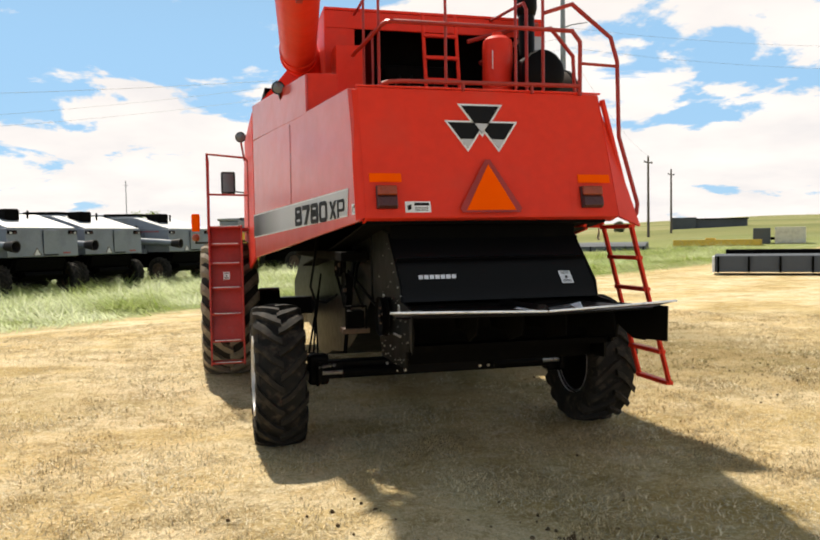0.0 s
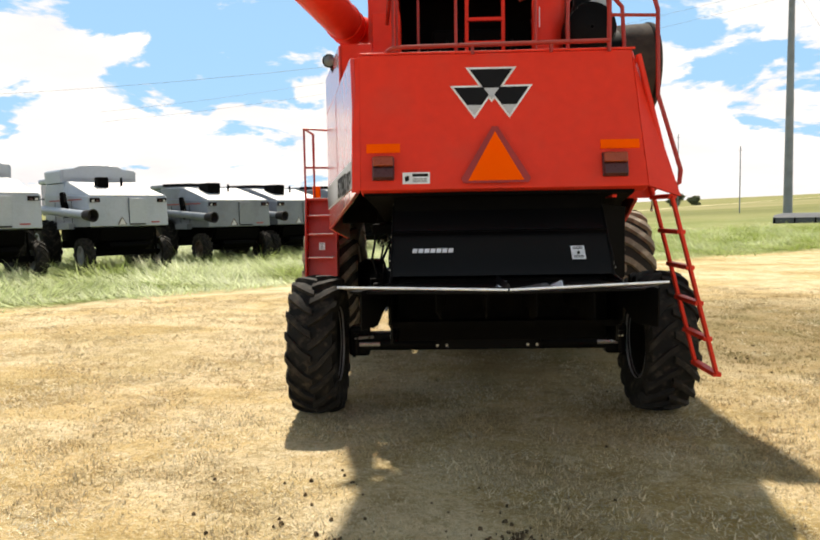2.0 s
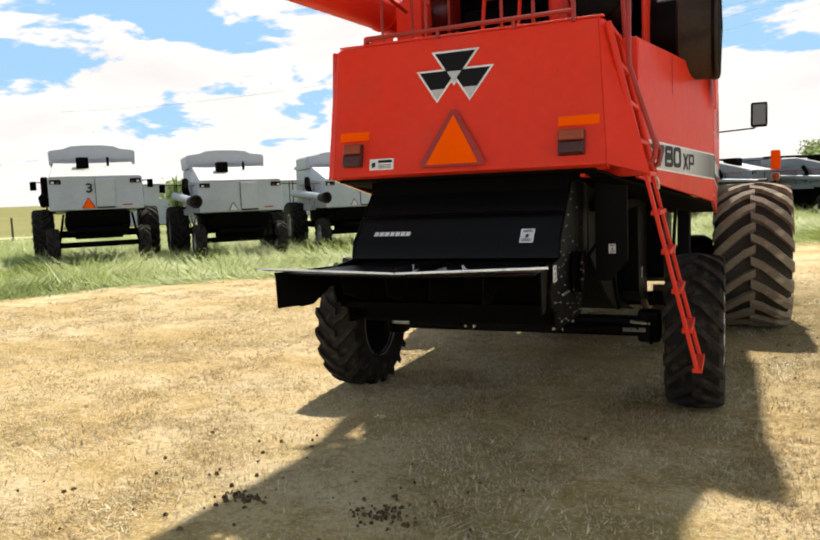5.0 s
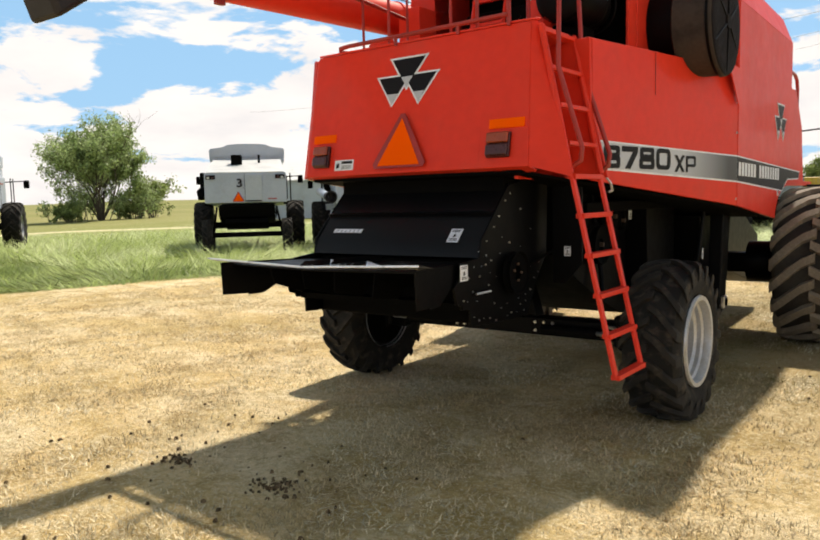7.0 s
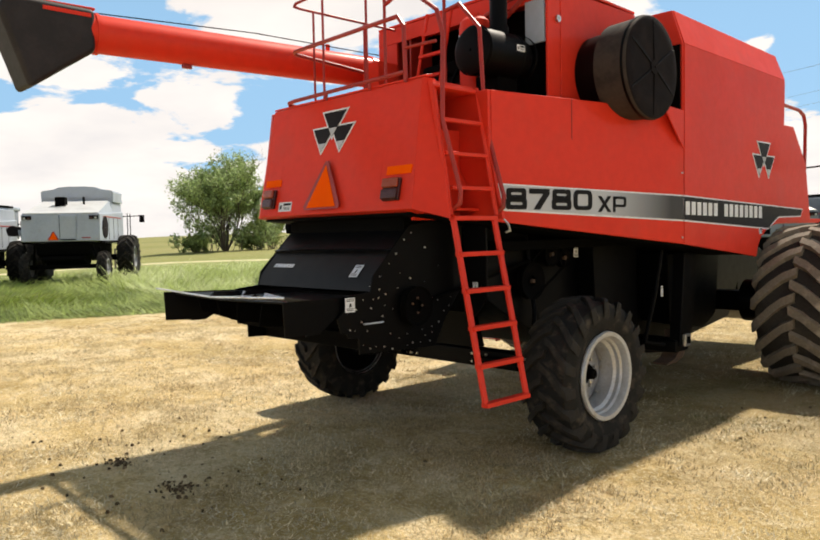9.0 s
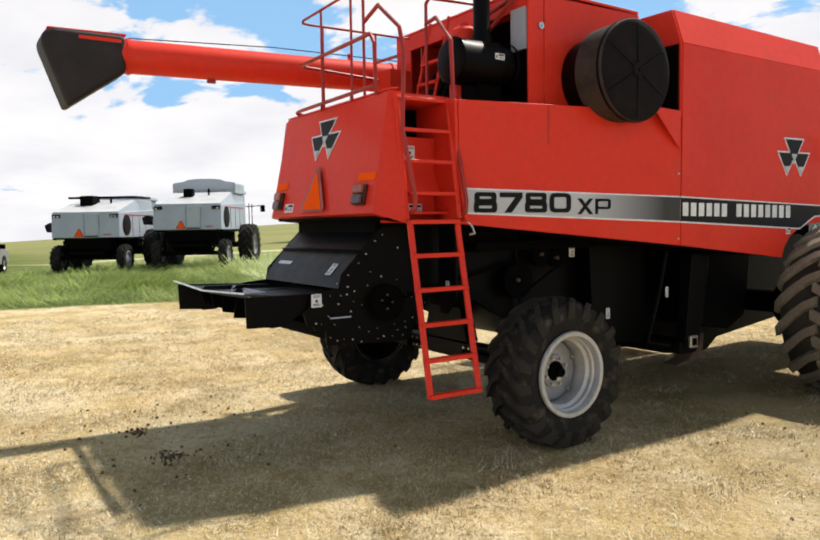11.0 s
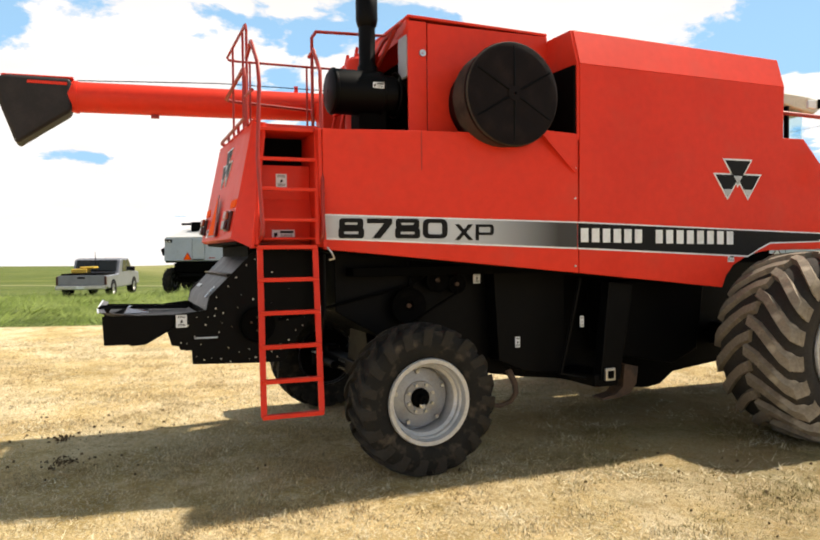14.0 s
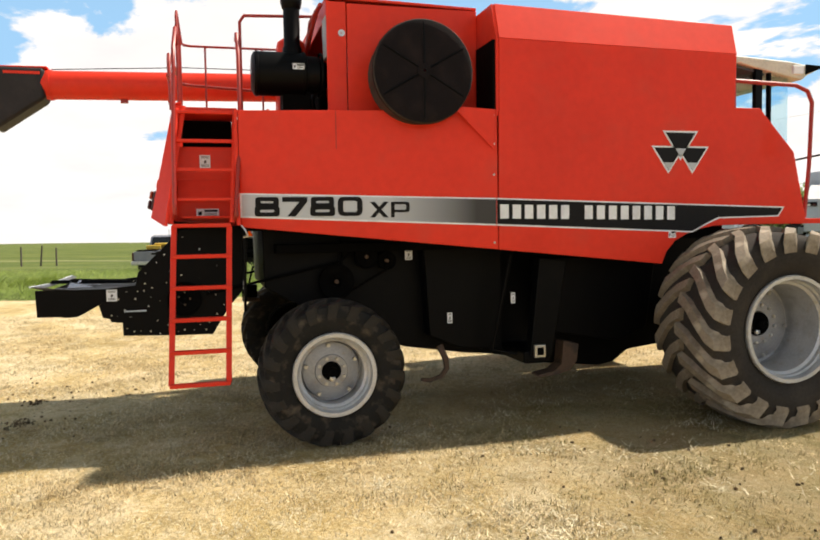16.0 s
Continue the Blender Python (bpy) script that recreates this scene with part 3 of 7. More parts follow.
def wisps(rng, n):
    x, y = dry_place(rng, n)
    pile = np.array([noise.noise((p * 3.1, q * 3.1, 11.0)) + 0.8 * noise.noise((p * 0.9, q * 0.9, 12.0)) for p, q in zip(x, y)])
    keep = pile > 0.05
    return x[keep], y[keep]


blades("loose_straw", "loose bleached straw lying on the mown ground", 330000, wisps, straw, BLADE_PALE, 31, 0.0, 1.38)


def tall(length):
    """Long blades, shorter towards the mown edge."""
    def size(g, x, y):
        grown = np.clip(0.35 + 0.22 * (y - EDGE(x)), 0.35, 1.0)
        return length * (1 + 0.55 * clumpy(x, y)) * g.uniform(0.6, 1.2, len(x)) * grown, g.uniform(0.02, 0.05, len(x))
    return size



def part_of_field(lower):
    def place(rng, n):
        x, y = green_place(rng, n)
        low = y + 3.0 * np.array([noise.noise((p * 0.12, q * 0.12, 2.0)) for p, q in zip(x, y)]) < 5.0
        keep = low if lower else ~low
        return x[keep], y[keep]
    return place


blades("uncut_grass", "tall pale green grass laid over by the wind", 330000, part_of_field(False), tall(0.95), BLADE_GREEN, 6, 0.8, 1.27)
blades("uncut_grass", "tall deep green grass laid over by the wind", 330000, part_of_field(True), tall(0.62), BLADE_DEEP, 7, 0.8, 1.26)


rng = np.random.default_rng(21)
clods = Geo()
for _ in range(240):
    cx, cy, spread = ((-0.05, -2.72, 0.10), (-0.95, -2.75, 0.09), (-0.5, -2.6, 0.9), (3.6, 1.6, 1.2))[int(rng.integers(0, 4))]
    x, y = float(rng.normal(cx, spread)), float(rng.normal(cy, spread * 0.7))
    r, tall = float(rng.uniform(0.005, 0.017)), float(rng.uniform(0.3, 0.8))
    turn = float(rng.uniform(0, 6))
    ring = [(turn + 1.047 * k, r * float(rng.uniform(0.6, 1.5))) for k in range(6)]
    low = [(x + q * math.cos(a), y + q * math.sin(a), rise(x, y) - 0.008) for a, q in ring]
    high = [(x + 0.6 * q * math.cos(a), y + 0.6 * q * math.sin(a), rise(x, y) + r * tall) for a, q in ring]
    clods.add(low + high, [(k, (k + 1) % 6, 6 + (k + 1) % 6, 6 + k) for k in range(6)] + [tuple(range(6, 12))])
CLOD = material("dark_chaff", (0.10, 0.07, 0.04), 0.95, scale=8, second=(0.16, 0.115, 0.07), island=0.5, spec=0.05)
tagged(clods.done("chaff", CLOD), "scattered dark bits of chaff and dirt", "debris", kind="stuff")


# ---- wheels ----
def lug_geo(g, r, w, lug_h, skew, lug_w, side, a0):
    """One tread bar, from the middle of the tyre over its shoulder."""
    c, half = r - lug_h, w / 2
    path = [(-0.06, c - 0.01, 1.0), (0.25, c - 0.01, 1.0), (0.55, c - 0.02, 1.0), (0.84, c - 0.03, 1.0), (1.0, c - 0.075 * r, 0.95), (1.03, c - 0.13 * r, 0.55), (1.01, c - 0.165 * r, 0.1)]
    rings = []
    for s, base, tall in path:
        a = a0 + skew * s ** 1.25 if s > 0 else a0
        da = lug_w / (2 * r) * (1.0 if s < 0.3 else 1.2)
        x = side * half * s
        top = min(r, base + lug_h * tall + 0.012)
        rings.append([(x, math.cos(a + e * da * f) * q, math.sin(a + e * da * f) * q) for e, q, f in ((-1, base - 0.02, 1.25), (-1, top, 0.8), (1, top, 0.8), (1, base - 0.02, 1.25))])
    v = [p for ring in rings for p in ring]
    f = [(i * 4 + j, i * 4 + (j + 1) % 4, i * 4 + 4 + (j + 1) % 4, i * 4 + 4 + j) for i in range(len(path) - 1) for j in range(4)]
    return g.add(v, f + [(3, 2, 1, 0), tuple(4 * (len(path) - 1) + j for j in range(4))])


def tyre_geo(r, w, rim_r, lug_h):
    """The carcass of a tyre round the x axis, centred on the origin."""
    c, half = r - lug_h, w / 2
    prof = [(rim_r, -half * 0.72), (rim_r + 0.03, -half * 0.86), (rim_r + (c - rim_r) * 0.45, -half), (c - 0.10 * r, -half * 0.97), (c - 0.025 * r, -half * 0.86), (c, -half * 0.5),
            (c + 0.004, 0), (c, half * 0.5), (c - 0.025 * r, half * 0.86), (c - 0.10 * r, half * 0.97), (rim_r + (c - rim_r) * 0.45, half), (rim_r + 0.03, half * 0.86), (rim_r, half * 0.72)]
    return Geo().lathe(prof, (0, 0, 0), (1, 0, 0), 48)


def wheel(parent, at, r, w, rim_r, out, lugs, lug_h, skew, lug_w, rubber, tread, dish, bolts, tyre_label, bolt_ring=0.11, name="wheel"):
    """A wheel part: tyre, rim and hub. out: +1 where its outer side faces +x. dish: how deep the disc lies behind the rim's edge."""
    hub_part = new(name)
    hub_part.empty_display_size = 0.1
    hub_part.parent = parent
    hub_part.location = at
    hub_part.rotation_euler = (random.random() * 6, 0, 0)
    tagged(hub_part, label=tyre_label)
    tyre_geo(r, w, rim_r, lug_h).done("tyre", rubber, hub_part, smooth=50)
    for side in (-1, 1):
        one = lug_geo(Geo(), r, w, lug_h, skew * out, lug_w, side, 0.0).done("lug", tread, hub_part, smooth=40)
        for k in range(lugs):
            lug = one if k == 0 else new("lug", one.data)
            lug.parent = hub_part
            lug.rotation_euler = (2 * math.pi * (k + (0.5 if side > 0 else 0.0)) / lugs, 0, 0)
    h = w / 2 * out
    lip = h * 0.86
    def ring(*pts):
        """Radius over the rim's, depth behind its lip."""
        return [(r_, lip - d_ * out) for r_, d_ in pts]

    Geo().lathe(ring((rim_r + 0.012, 2 * abs(lip)), (rim_r + 0.012, 0.0), (rim_r + 0.03, -0.012), (rim_r + 0.022, -0.03), (rim_r - 0.008, -0.028), (rim_r - 0.014, -0.01), (rim_r - 0.016, 0.03),
                     (rim_r - 0.030, 0.045), (rim_r - 0.032, 0.075), (rim_r - 0.055, 0.092), (rim_r - 0.060, dish * 0.75), (rim_r - 0.052, dish + 0.035), (rim_r * 0.66, dish + 0.05)),
                (0, 0, 0), (1, 0, 0), 48).done("rim", SILVER, hub_part, "silver painted steel rim", smooth=28)
    Geo().lathe(ring((rim_r * 0.765, dish + 0.035), (rim_r * 0.775, dish - 0.008), (rim_r * 0.755, dish - 0.020), (rim_r * 0.70, dish - 0.026), (rim_r * 0.44, dish - 0.040), (rim_r * 0.42, dish - 0.052), (rim_r * 0.265, dish - 0.052), (rim_r * 0.25, dish - 0.044), (rim_r * 0.25, dish + 0.03)),
                (0, 0, 0), (1, 0, 0), 48).done("disc", DISC, hub_part, "dull grey rim disc", smooth=28)
    face = lip - (dish - 0.05) * out
    # black disc added so the inside of the rim stays dark
    Geo().lathe([(0.01, face - 0.10 * out), (rim_r * 0.94, face - 0.10 * out), (rim_r * 0.96, -lip * 0.8), (0.01, -lip * 0.8)], (0, 0, 0), (1, 0, 0), 32).done("rim_back_fill", SOOT_AND_SHADE, hub_part, "black disc added to darken the rim's back")
    Geo().lathe([(rim_r * 0.235, face - 0.03 * out), (rim_r * 0.235, face + 0.02 * out), (rim_r * 0.20, face + 0.035 * out), (rim_r * 0.14, face + 0.04 * out), (rim_r * 0.13, face + 0.075 * out), (rim_r * 0.10, face + 0.085 * out), (0.01, face + 0.085 * out)], (0, 0, 0), (1, 0, 0), 24).done("hub", SOOT_AND_SHADE, hub_part, "dark greasy hub")
    Geo().lathe([(0.026, 0), (0.024, 0.02 * out), (0.012, 0.026 * out), (0.001, 0.026 * out)], (face + 0.03 * out, rim_r * 0.17, -rim_r * 0.06), (1, 0, 0), 8).done("hub_cap", CHROME, hub_part)
    g = Geo()
    for k in range(bolts):
        a = 2 * math.pi * k / bolts
        g.lathe([(0.013, 0), (0.013, 0.026 * out), (0.002, 0.026 * out)], (face, math.cos(a) * bolt_ring, math.sin(a) * bolt_ring), (1, 0, 0), 6)
    for k in range(5):
        a = 2 * math.pi * (k + 0.3) / 5
        g.lathe([(0.018, 0), (0.015, 0.016 * out), (0.007, 0.016 * out), (0.007, 0.006 * out), (0.002, 0.006 * out)], (face - 0.004 * out, math.cos(a) * rim_r * 0.68, math.sin(a) * rim_r * 0.68), (1, 0, 0), 10)
    tagged(g.done("wheel_bolt", CHROME, hub_part), kind="stuff")
    return hub_part


# ---- the red combine harvester ----
combine = thing("combine_harvester", "large red combine harvester with black straw chopper on dry grass", "combine harvester")
TAPER = 0.208


def side_x(y):
    return 1.56 - TAPER * (1.42 - y) if y < 1.42 else 1.56


def low_z(y):
    return 1.79 - 0.105 * (y + 0.75)


REAR = frame_of((0, -1.42, 1.878), (1, 0, 0), (0, 0.199, 0.932))
RIGHT = frame_of((1.56, 1.42, 0), (TAPER, 1, 0), (0, 0, 1))
LEFT = frame_of((-1.56, 1.42, 0), (TAPER, -1, 0), (0, 0, 1))
TANK_R = frame_of((1.56, 1.42, 0), (0, 1, 0), (0, 0, 1))
LONG = math.hypot(1, TAPER)

# rear panel of the hood, with a folded corner on the ladder's side
rear_panel = Geo().prism([(-0.948, -1.222, 2.812), (0.93, -1.222, 2.812), (1.0, -1.42, 1.878), (-0.936, -1.42, 1.878)], (0, 0.03, 0)).done("rear_panel", RED, combine, "red sheet steel rear panel", bevel=0.008)


def skin(a, b, c, d, thick, n=6):
    """A gently twisted sheet between four corners, in order round it."""
    a, b, c, d, thick = (Vector(q) for q in (a, b, c, d, thick))
    front = [a.lerp(b, i / n).lerp(d.lerp(c, i / n), j / n) for j in range(n + 1) for i in range(n + 1)]
    m = (n + 1) ** 2
    faces = []
    for j in range(n):
        for i in range(n):
            k = j * (n + 1) + i
            faces += [(k, k + 1, k + n + 2, k + n + 1), (m + k, m + k + n + 1, m + k + n + 2, m + k + 1)]
    rim = [i for i in range(n + 1)] + [(j + 1) * (n + 1) - 1 for j in range(1, n + 1)] + [n * (n + 1) + i for i in range(n - 1, -1, -1)] + [j * (n + 1) for j in range(n - 1, 0, -1)]
    faces += [(rim[k], rim[(k + 1) % len(rim)], m + rim[(k + 1) % len(rim)], m + rim[k]) for k in range(len(rim))]
    return Geo().add(front + [q + thick for q in front], faces)


skin((0.933, -1.222, 2.812), (0.965, -1.14, 2.806), (1.25, -1.305, 1.80), (1.003, -1.42, 1.874), (-0.012, 0.025, 0)).done("corner_panel", RED, combine, "red folded corner beside the ladder", smooth=60)
Geo().prism([(-0.936, -1.418, 1.874), (1.0, -1.418, 1.874), (1.0, -1.30, 1.84), (-0.936, -1.30, 1.84)], (0, 0, 0.02)).done("bottom_flange", RED, combine, bevel=0.004)
Geo().prism([(-0.945, -1.222, 2.815), (0.96, -1.222, 2.815), (0.96, -1.15, 2.825), (-0.945, -1.15, 2.825)], (0, 0, 0.014)).done("top_flange", RED, combine, bevel=0.004)
for x in (-0.69, 0.62):
    p, d = on_plane(REAR @ Matrix.Translation((0, 0, 0.0)), [(x, 0.03), (x + 0.006, 0.03), (x + 0.006, 0.93), (x, 0.93)], 0.0012)
    Geo().prism(p, d).done("seam", RED, rear_panel)


def triple_badge(m, w, parent):
    """Three dark triangles with white edges, set point down."""
    h = w * 0.64

    def tri(cx, cy, s):
        return [(cx - s / 2, cy), (cx + s / 2, cy), (cx, cy - s * 0.72)]

    out, dark, pale = Geo(), Geo(), Geo()
    for cx, cy, s in ((0, h / 2, w * 0.62), (-w * 0.21, h / 2 - w * 0.23, w * 0.58), (w * 0.21, h / 2 - w * 0.23, w * 0.58)):
        c = Vector((cx, cy - s * 0.27))
        p, d = on_plane(m, tri(cx, cy, s), 0.003)
        out.prism(p, d)
        inner = [c + (Vector(q) - c) * 0.84 for q in tri(cx, cy, s)]
        p, d = on_plane(m @ Matrix.Translation((0, 0, 0.0035)), [tuple(q) for q in inner], 0.002)
        dark.prism(p, d)
        a, b, tip = inner
        k = 0.64
        p, d = on_plane(m @ Matrix.Translation((0, 0, 0.006)), [tuple(a.lerp(tip, k)), tuple(b.lerp(tip, k)), tuple(tip)], 0.002)
        pale.prism(p, d)
    badge = out.done("badge", WHITE, parent, "white-edged badge of three dark triangles", smooth=0)
    badge_dark = dark
    badge_dark.done("badge_dark_face", INK, parent, smooth=0)
    pale.done("badge_pale_tip", GREY_DECAL, parent, smooth=0)


triple_badge(REAR @ Matrix.Translation((-0.035, 0.668, 0.004)), 0.565, rear_panel)


def slow_sign(m, w, parent, mat=ORANGE, border=DARK_RED):
    p, d = on_plane(m, [(-w * 0.58, -w * 0.02), (w * 0.58, -w * 0.02), (w * 0.62, 0.06 * w), (0.05 * w, w * 1.02), (-0.05 * w, w * 1.02), (-w * 0.62, 0.06 * w)], 0.006)
    Geo().prism(p, d).done("slow_sign_border", border, parent, smooth=0)
    p, d = on_plane(m @ Matrix.Translation((0, 0, 0.007)), [(-w * 0.5, 0.02 * w), (w * 0.5, 0.02 * w), (0, w * 0.93)], 0.003)
    Geo().prism(p, d).done("slow_sign", mat, parent, "orange slow-vehicle triangle", smooth=0)


slow_sign(REAR @ Matrix.Translation((-0.02, 0.035, 0.025)), 0.375, rear_panel)

for x, a, b, c, e in ((-0.78, -0.115, 0.115, -0.075, 0.075), (0.82, -0.13, 0.13, -0.125, 0.045)):
    lamp = new("tail_lamp")
    lamp.parent, lamp.matrix_basis = combine, REAR @ Matrix.Translation((x, 0, 0))
    tagged(lamp, label="amber and red tail lamp under an orange reflector")
    Geo().box((a, 0.255, 0.0), (b, 0.318, 0.008)).done("reflector", ORANGE, lamp, "orange reflector strip")
    Geo().box((c, 0.06, 0.0), (e, 0.225, 0.028)).done("housing", RED_LENS, lamp, bevel=0.008)
    Geo().box((c + 0.005, 0.15, 0.028), (e - 0.005, 0.22, 0.055)).done("amber_lens", AMBER, lamp, bevel=0.012)
    Geo().box((c + 0.005, 0.065, 0.028), (e - 0.005, 0.142, 0.055)).done("red_lens", RED_LENS, lamp, bevel=0.012)


def sticker(m, w, h, parent, dark=0.3, lines=3):
    """A small white notice with a dark block and bars for its unreadable print."""
    p, d = on_plane(m, [(0, 0), (w, 0), (w, h), (0, h)], 0.002)
    s = Geo().prism(p, d).done("notice", WHITE, parent, "small white safety notice", smooth=0)
    g = Geo()
    up = m @ Matrix.Translation((0, 0, 0.0025))
    p, d = on_plane(up, [(w * 0.08, h * (0.55 if w > h else 0.62)), (w * 0.92, h * (0.55 if w > h else 0.62)), (w * 0.92, h * 0.9), (w * 0.08, h * 0.9)] if w < h else [(w * 0.06, h * 0.15), (w * 0.26, h * 0.15), (w * 0.26, h * 0.85), (w * 0.06, h * 0.85)], 0.001)
    if w >= h:
        p, d = on_plane(up, [(w * 0.36, h * 0.62), (w * 0.94, h * 0.62), (w * 0.94, h * 0.88), (w * 0.36, h * 0.88)], 0.001)
        g.prism(p, d)
        p, d = on_plane(up, [(w * 0.10, h * 0.18), (w * 0.24, h * 0.30), (w * 0.24, h * 0.72), (w * 0.08, h * 0.62)], 0.001)
        g.prism(p, d)
    else:
        for y in (0.12, 0.22, 0.76, 0.86):
            p, d = on_plane(up, [(w * 0.15, h * y), (w * 0.85, h * y), (w * 0.85, h * (y + 0.045)), (w * 0.15, h * (y + 0.045))], 0.001)
            g.prism(p, d)
        p, d = on_plane(up, [(w * 0.38, h * 0.34), (w * 0.62, h * 0.40), (w * 0.60, h * 0.62), (w * 0.44, h * 0.58)], 0.001)
        g.prism(p, d)
    for k in range(lines):
        y = h * (0.16 + 0.13 * k)
        if w >= h:
            p, d = on_plane(up, [(w * 0.38, y), (w * 0.9, y), (w * 0.9, y + h * 0.05), (w * 0.38, y + h * 0.05)], 0.001)
            g.prism(p, d)
    g.done("notice_print", INK, parent, smooth=0)
    return s


sticker(REAR @ Matrix.Translation((-0.65, 0.035, 0.002)), 0.185, 0.08, rear_panel)

# right side of the hood: tapered rear half and parallel front half
right_rear = Geo().prism([(side_x(-0.70), -0.70, low_z(-0.70)), (1.557, 1.434, low_z(1.434)), (1.557, 1.434, 2.745), (side_x(-0.70), -0.70, 2.757)], (-0.03, 0, 0)).done("side_panel", RED, combine, "red hood side panel with a grey model stripe", bevel=0.006)
left_rear = Geo().prism([(-side_x(-1.38) + 0.004, -1.385, low_z(-1.38)), (-1.555, 1.417, low_z(1.417)), (-1.555, 1.417, 2.76), (-side_x(-1.20) + 0.004, -1.215, 2.80)], (0.03, 0, 0)).done("side_panel", RED_SHEEN, combine, "red hood side panel with a grey model stripe", bevel=0.006)
# flared return at the left rear corner
Geo().prism([(-0.948, -1.222, 2.80), (-1.0, -1.20, 2.79), (-1.0, -1.39, 1.86), (-0.936, -1.42, 1.878)], (0.004, 0.03, 0)).done("corner_panel", RED, combine, bevel=0.004)
for y0, z0, z1, parent, m in ((0.09, 2.43, 2.75, right_rear, RIGHT), (0.15, 1.9, 2.74, left_rear, LEFT)):
    sx = (y0 - 1.42) * LONG * (1 if m is RIGHT else -1)
    p, d = on_plane(m, [(sx, z0), (sx + 0.007, z0), (sx + 0.007, z1), (sx, z1)], 0.0025)
    Geo().prism(p, d).done("seam", RED_DARK, parent)
FRONT_EDGE = [(1.440, low_z(1.44)), (3.035, 1.394), (3.08, 1.50), (3.17, 1.60), (3.36, 1.695), (3.60, 1.735), (4.58, 1.752), (4.62, 1.80), (4.585, 1.93), (4.47, 2.427), (4.08, 2.830), (3.80, 2.828), (3.82, 3.318), (1.455, 3.349)]
shape = [(1.56, y, z) for y, z in FRONT_EDGE]
tank_right = Geo().prism(shape, (-0.03, 0, 0)).done("tank_side_panel", RED, combine, "red grain tank side panel", bevel=0.005)
Geo().prism([(1.56, 1.455, 3.352), (1.56, 3.822, 3.321), (1.441, 3.858, 3.616), (1.454, 1.455, 3.667)], (-0.03, 0, -0.012)).done("tank_top_bevel", RED, combine, bevel=0.006)
# the left side is lower, with a wider bevel behind the auger
shape = [(-1.56, y, min(z, 3.06)) for y, z in FRONT_EDGE]
Geo().prism(shape, (0.03, 0, 0)).done("tank_side_panel", RED, combine, "red grain tank side panel", bevel=0.005)
Geo().prism([(-1.56, 1.455, 3.063), (-1.56, 3.822, 3.063), (-1.041, 3.858, 3.616), (-1.054, 1.455, 3.667)], (0.03, 0, -0.012)).done("tank_top_bevel", RED, combine, bevel=0.006)
roof = Geo().prism([(-1.05, 1.458, 3.662), (1.45, 1.458, 3.662), (1.437, 3.855, 3.612), (-1.037, 3.855, 3.612)], (0, 0, -0.03)).done("tank_roof", RED, combine, bevel=0.006)
tank_rear = Geo().prism([(-1.55, 1.43, 2.70), (1.55, 1.43, 2.70), (1.55, 1.43, 3.35), (1.45, 1.43, 3.66), (-1.05, 1.43, 3.66), (-1.55, 1.43, 3.06)], (0, 0.025, 0)).done("tank_rear_wall", RED, combine)
Geo().prism([(-1.53, 3.82, 1.78), (1.53, 3.82, 1.78), (1.53, 3.82, 3.3), (1.42, 3.84, 3.6), (-1.02, 3.84, 3.6), (-1.53, 3.82, 3.03)], (0, 0.02, 0)).done("tank_front_wall", RED_DARK, combine)
# black sheet in place of an opening, painting the shade inside
Geo().box((1.13, 1.405, 2.735), (1.535, 1.428, 3.34)).done("opening_shade", SOOT_AND_SHADE, tank_rear)
# folded gusset under the screen
Geo().prism([(1.568, 1.03, 2.765), (1.568, 1.40, 2.748), (1.568, 1.392, 2.415)], (0.010, 0, 0)).done("gusset", RED, combine)
Geo().prism([(1.568, 1.02, 2.75), (1.566, 1.42, 2.735), (1.10, 1.42, 2.735), (1.10, 1.02, 2.75)], (0, 0, 0.015)).done("gusset_shelf", RED, combine)
# studs along the panel joint
for z in (2.70, 2.46, 2.2, 1.62):
    Geo().lathe([(0.011, 0), (0.009, 0.008), (0.001, 0.009)], (1.556, 1.40, z), (1, 0, 0), 8).done("panel_stud", CHROME, combine)


# stripe, with its model number
def stripe(parent, m, sx0, sx1, z_a0, z_b0, z_a1, z_b1, mat, name="stripe"):
    p, d = on_plane(m, [(sx0, z_b0), (sx1, z_b1), (sx1, z_a1), (sx0, z_a0)], 0.0025)
    return Geo().prism(p, d).done(name, mat, parent, smooth=0)


fade = bpy.data.materials.new("fading_stripe_print")
fade.use_nodes = True
ft = fade.node_tree
fb = ft.nodes["Principled BSDF"]
f_tc, f_sep, f_map, f_ramp = (ft.nodes.new(k) for k in ("ShaderNodeTexCoord", "ShaderNodeSeparateXYZ", "ShaderNodeMapRange", "ShaderNodeValToRGB"))
ft.links.new(f_tc.outputs["Object"], f_sep.inputs[0])
ft.links.new(f_sep.outputs[1], f_map.inputs[0])
f_map.inputs[1].default_value, f_map.inputs[2].default_value = 0.45, 1.25
f_ramp.color_ramp.elements[0].color, f_ramp.color_ramp.elements[1].color = (0.48, 0.51, 0.56, 1), (0.016, 0.016, 0.018, 1)
ft.links.new(f_map.outputs[0], f_ramp.inputs[0])
ft.links.new(f_ramp.outputs[0], fb.inputs["Base Color"])
fb.inputs["Roughness"].default_value = 0.33


def z_top(y):
    return 2.069 - (y + 0.69) * 0.0325


def z_bot(y):
    return 1.868 - (y + 0.69) * 0.047


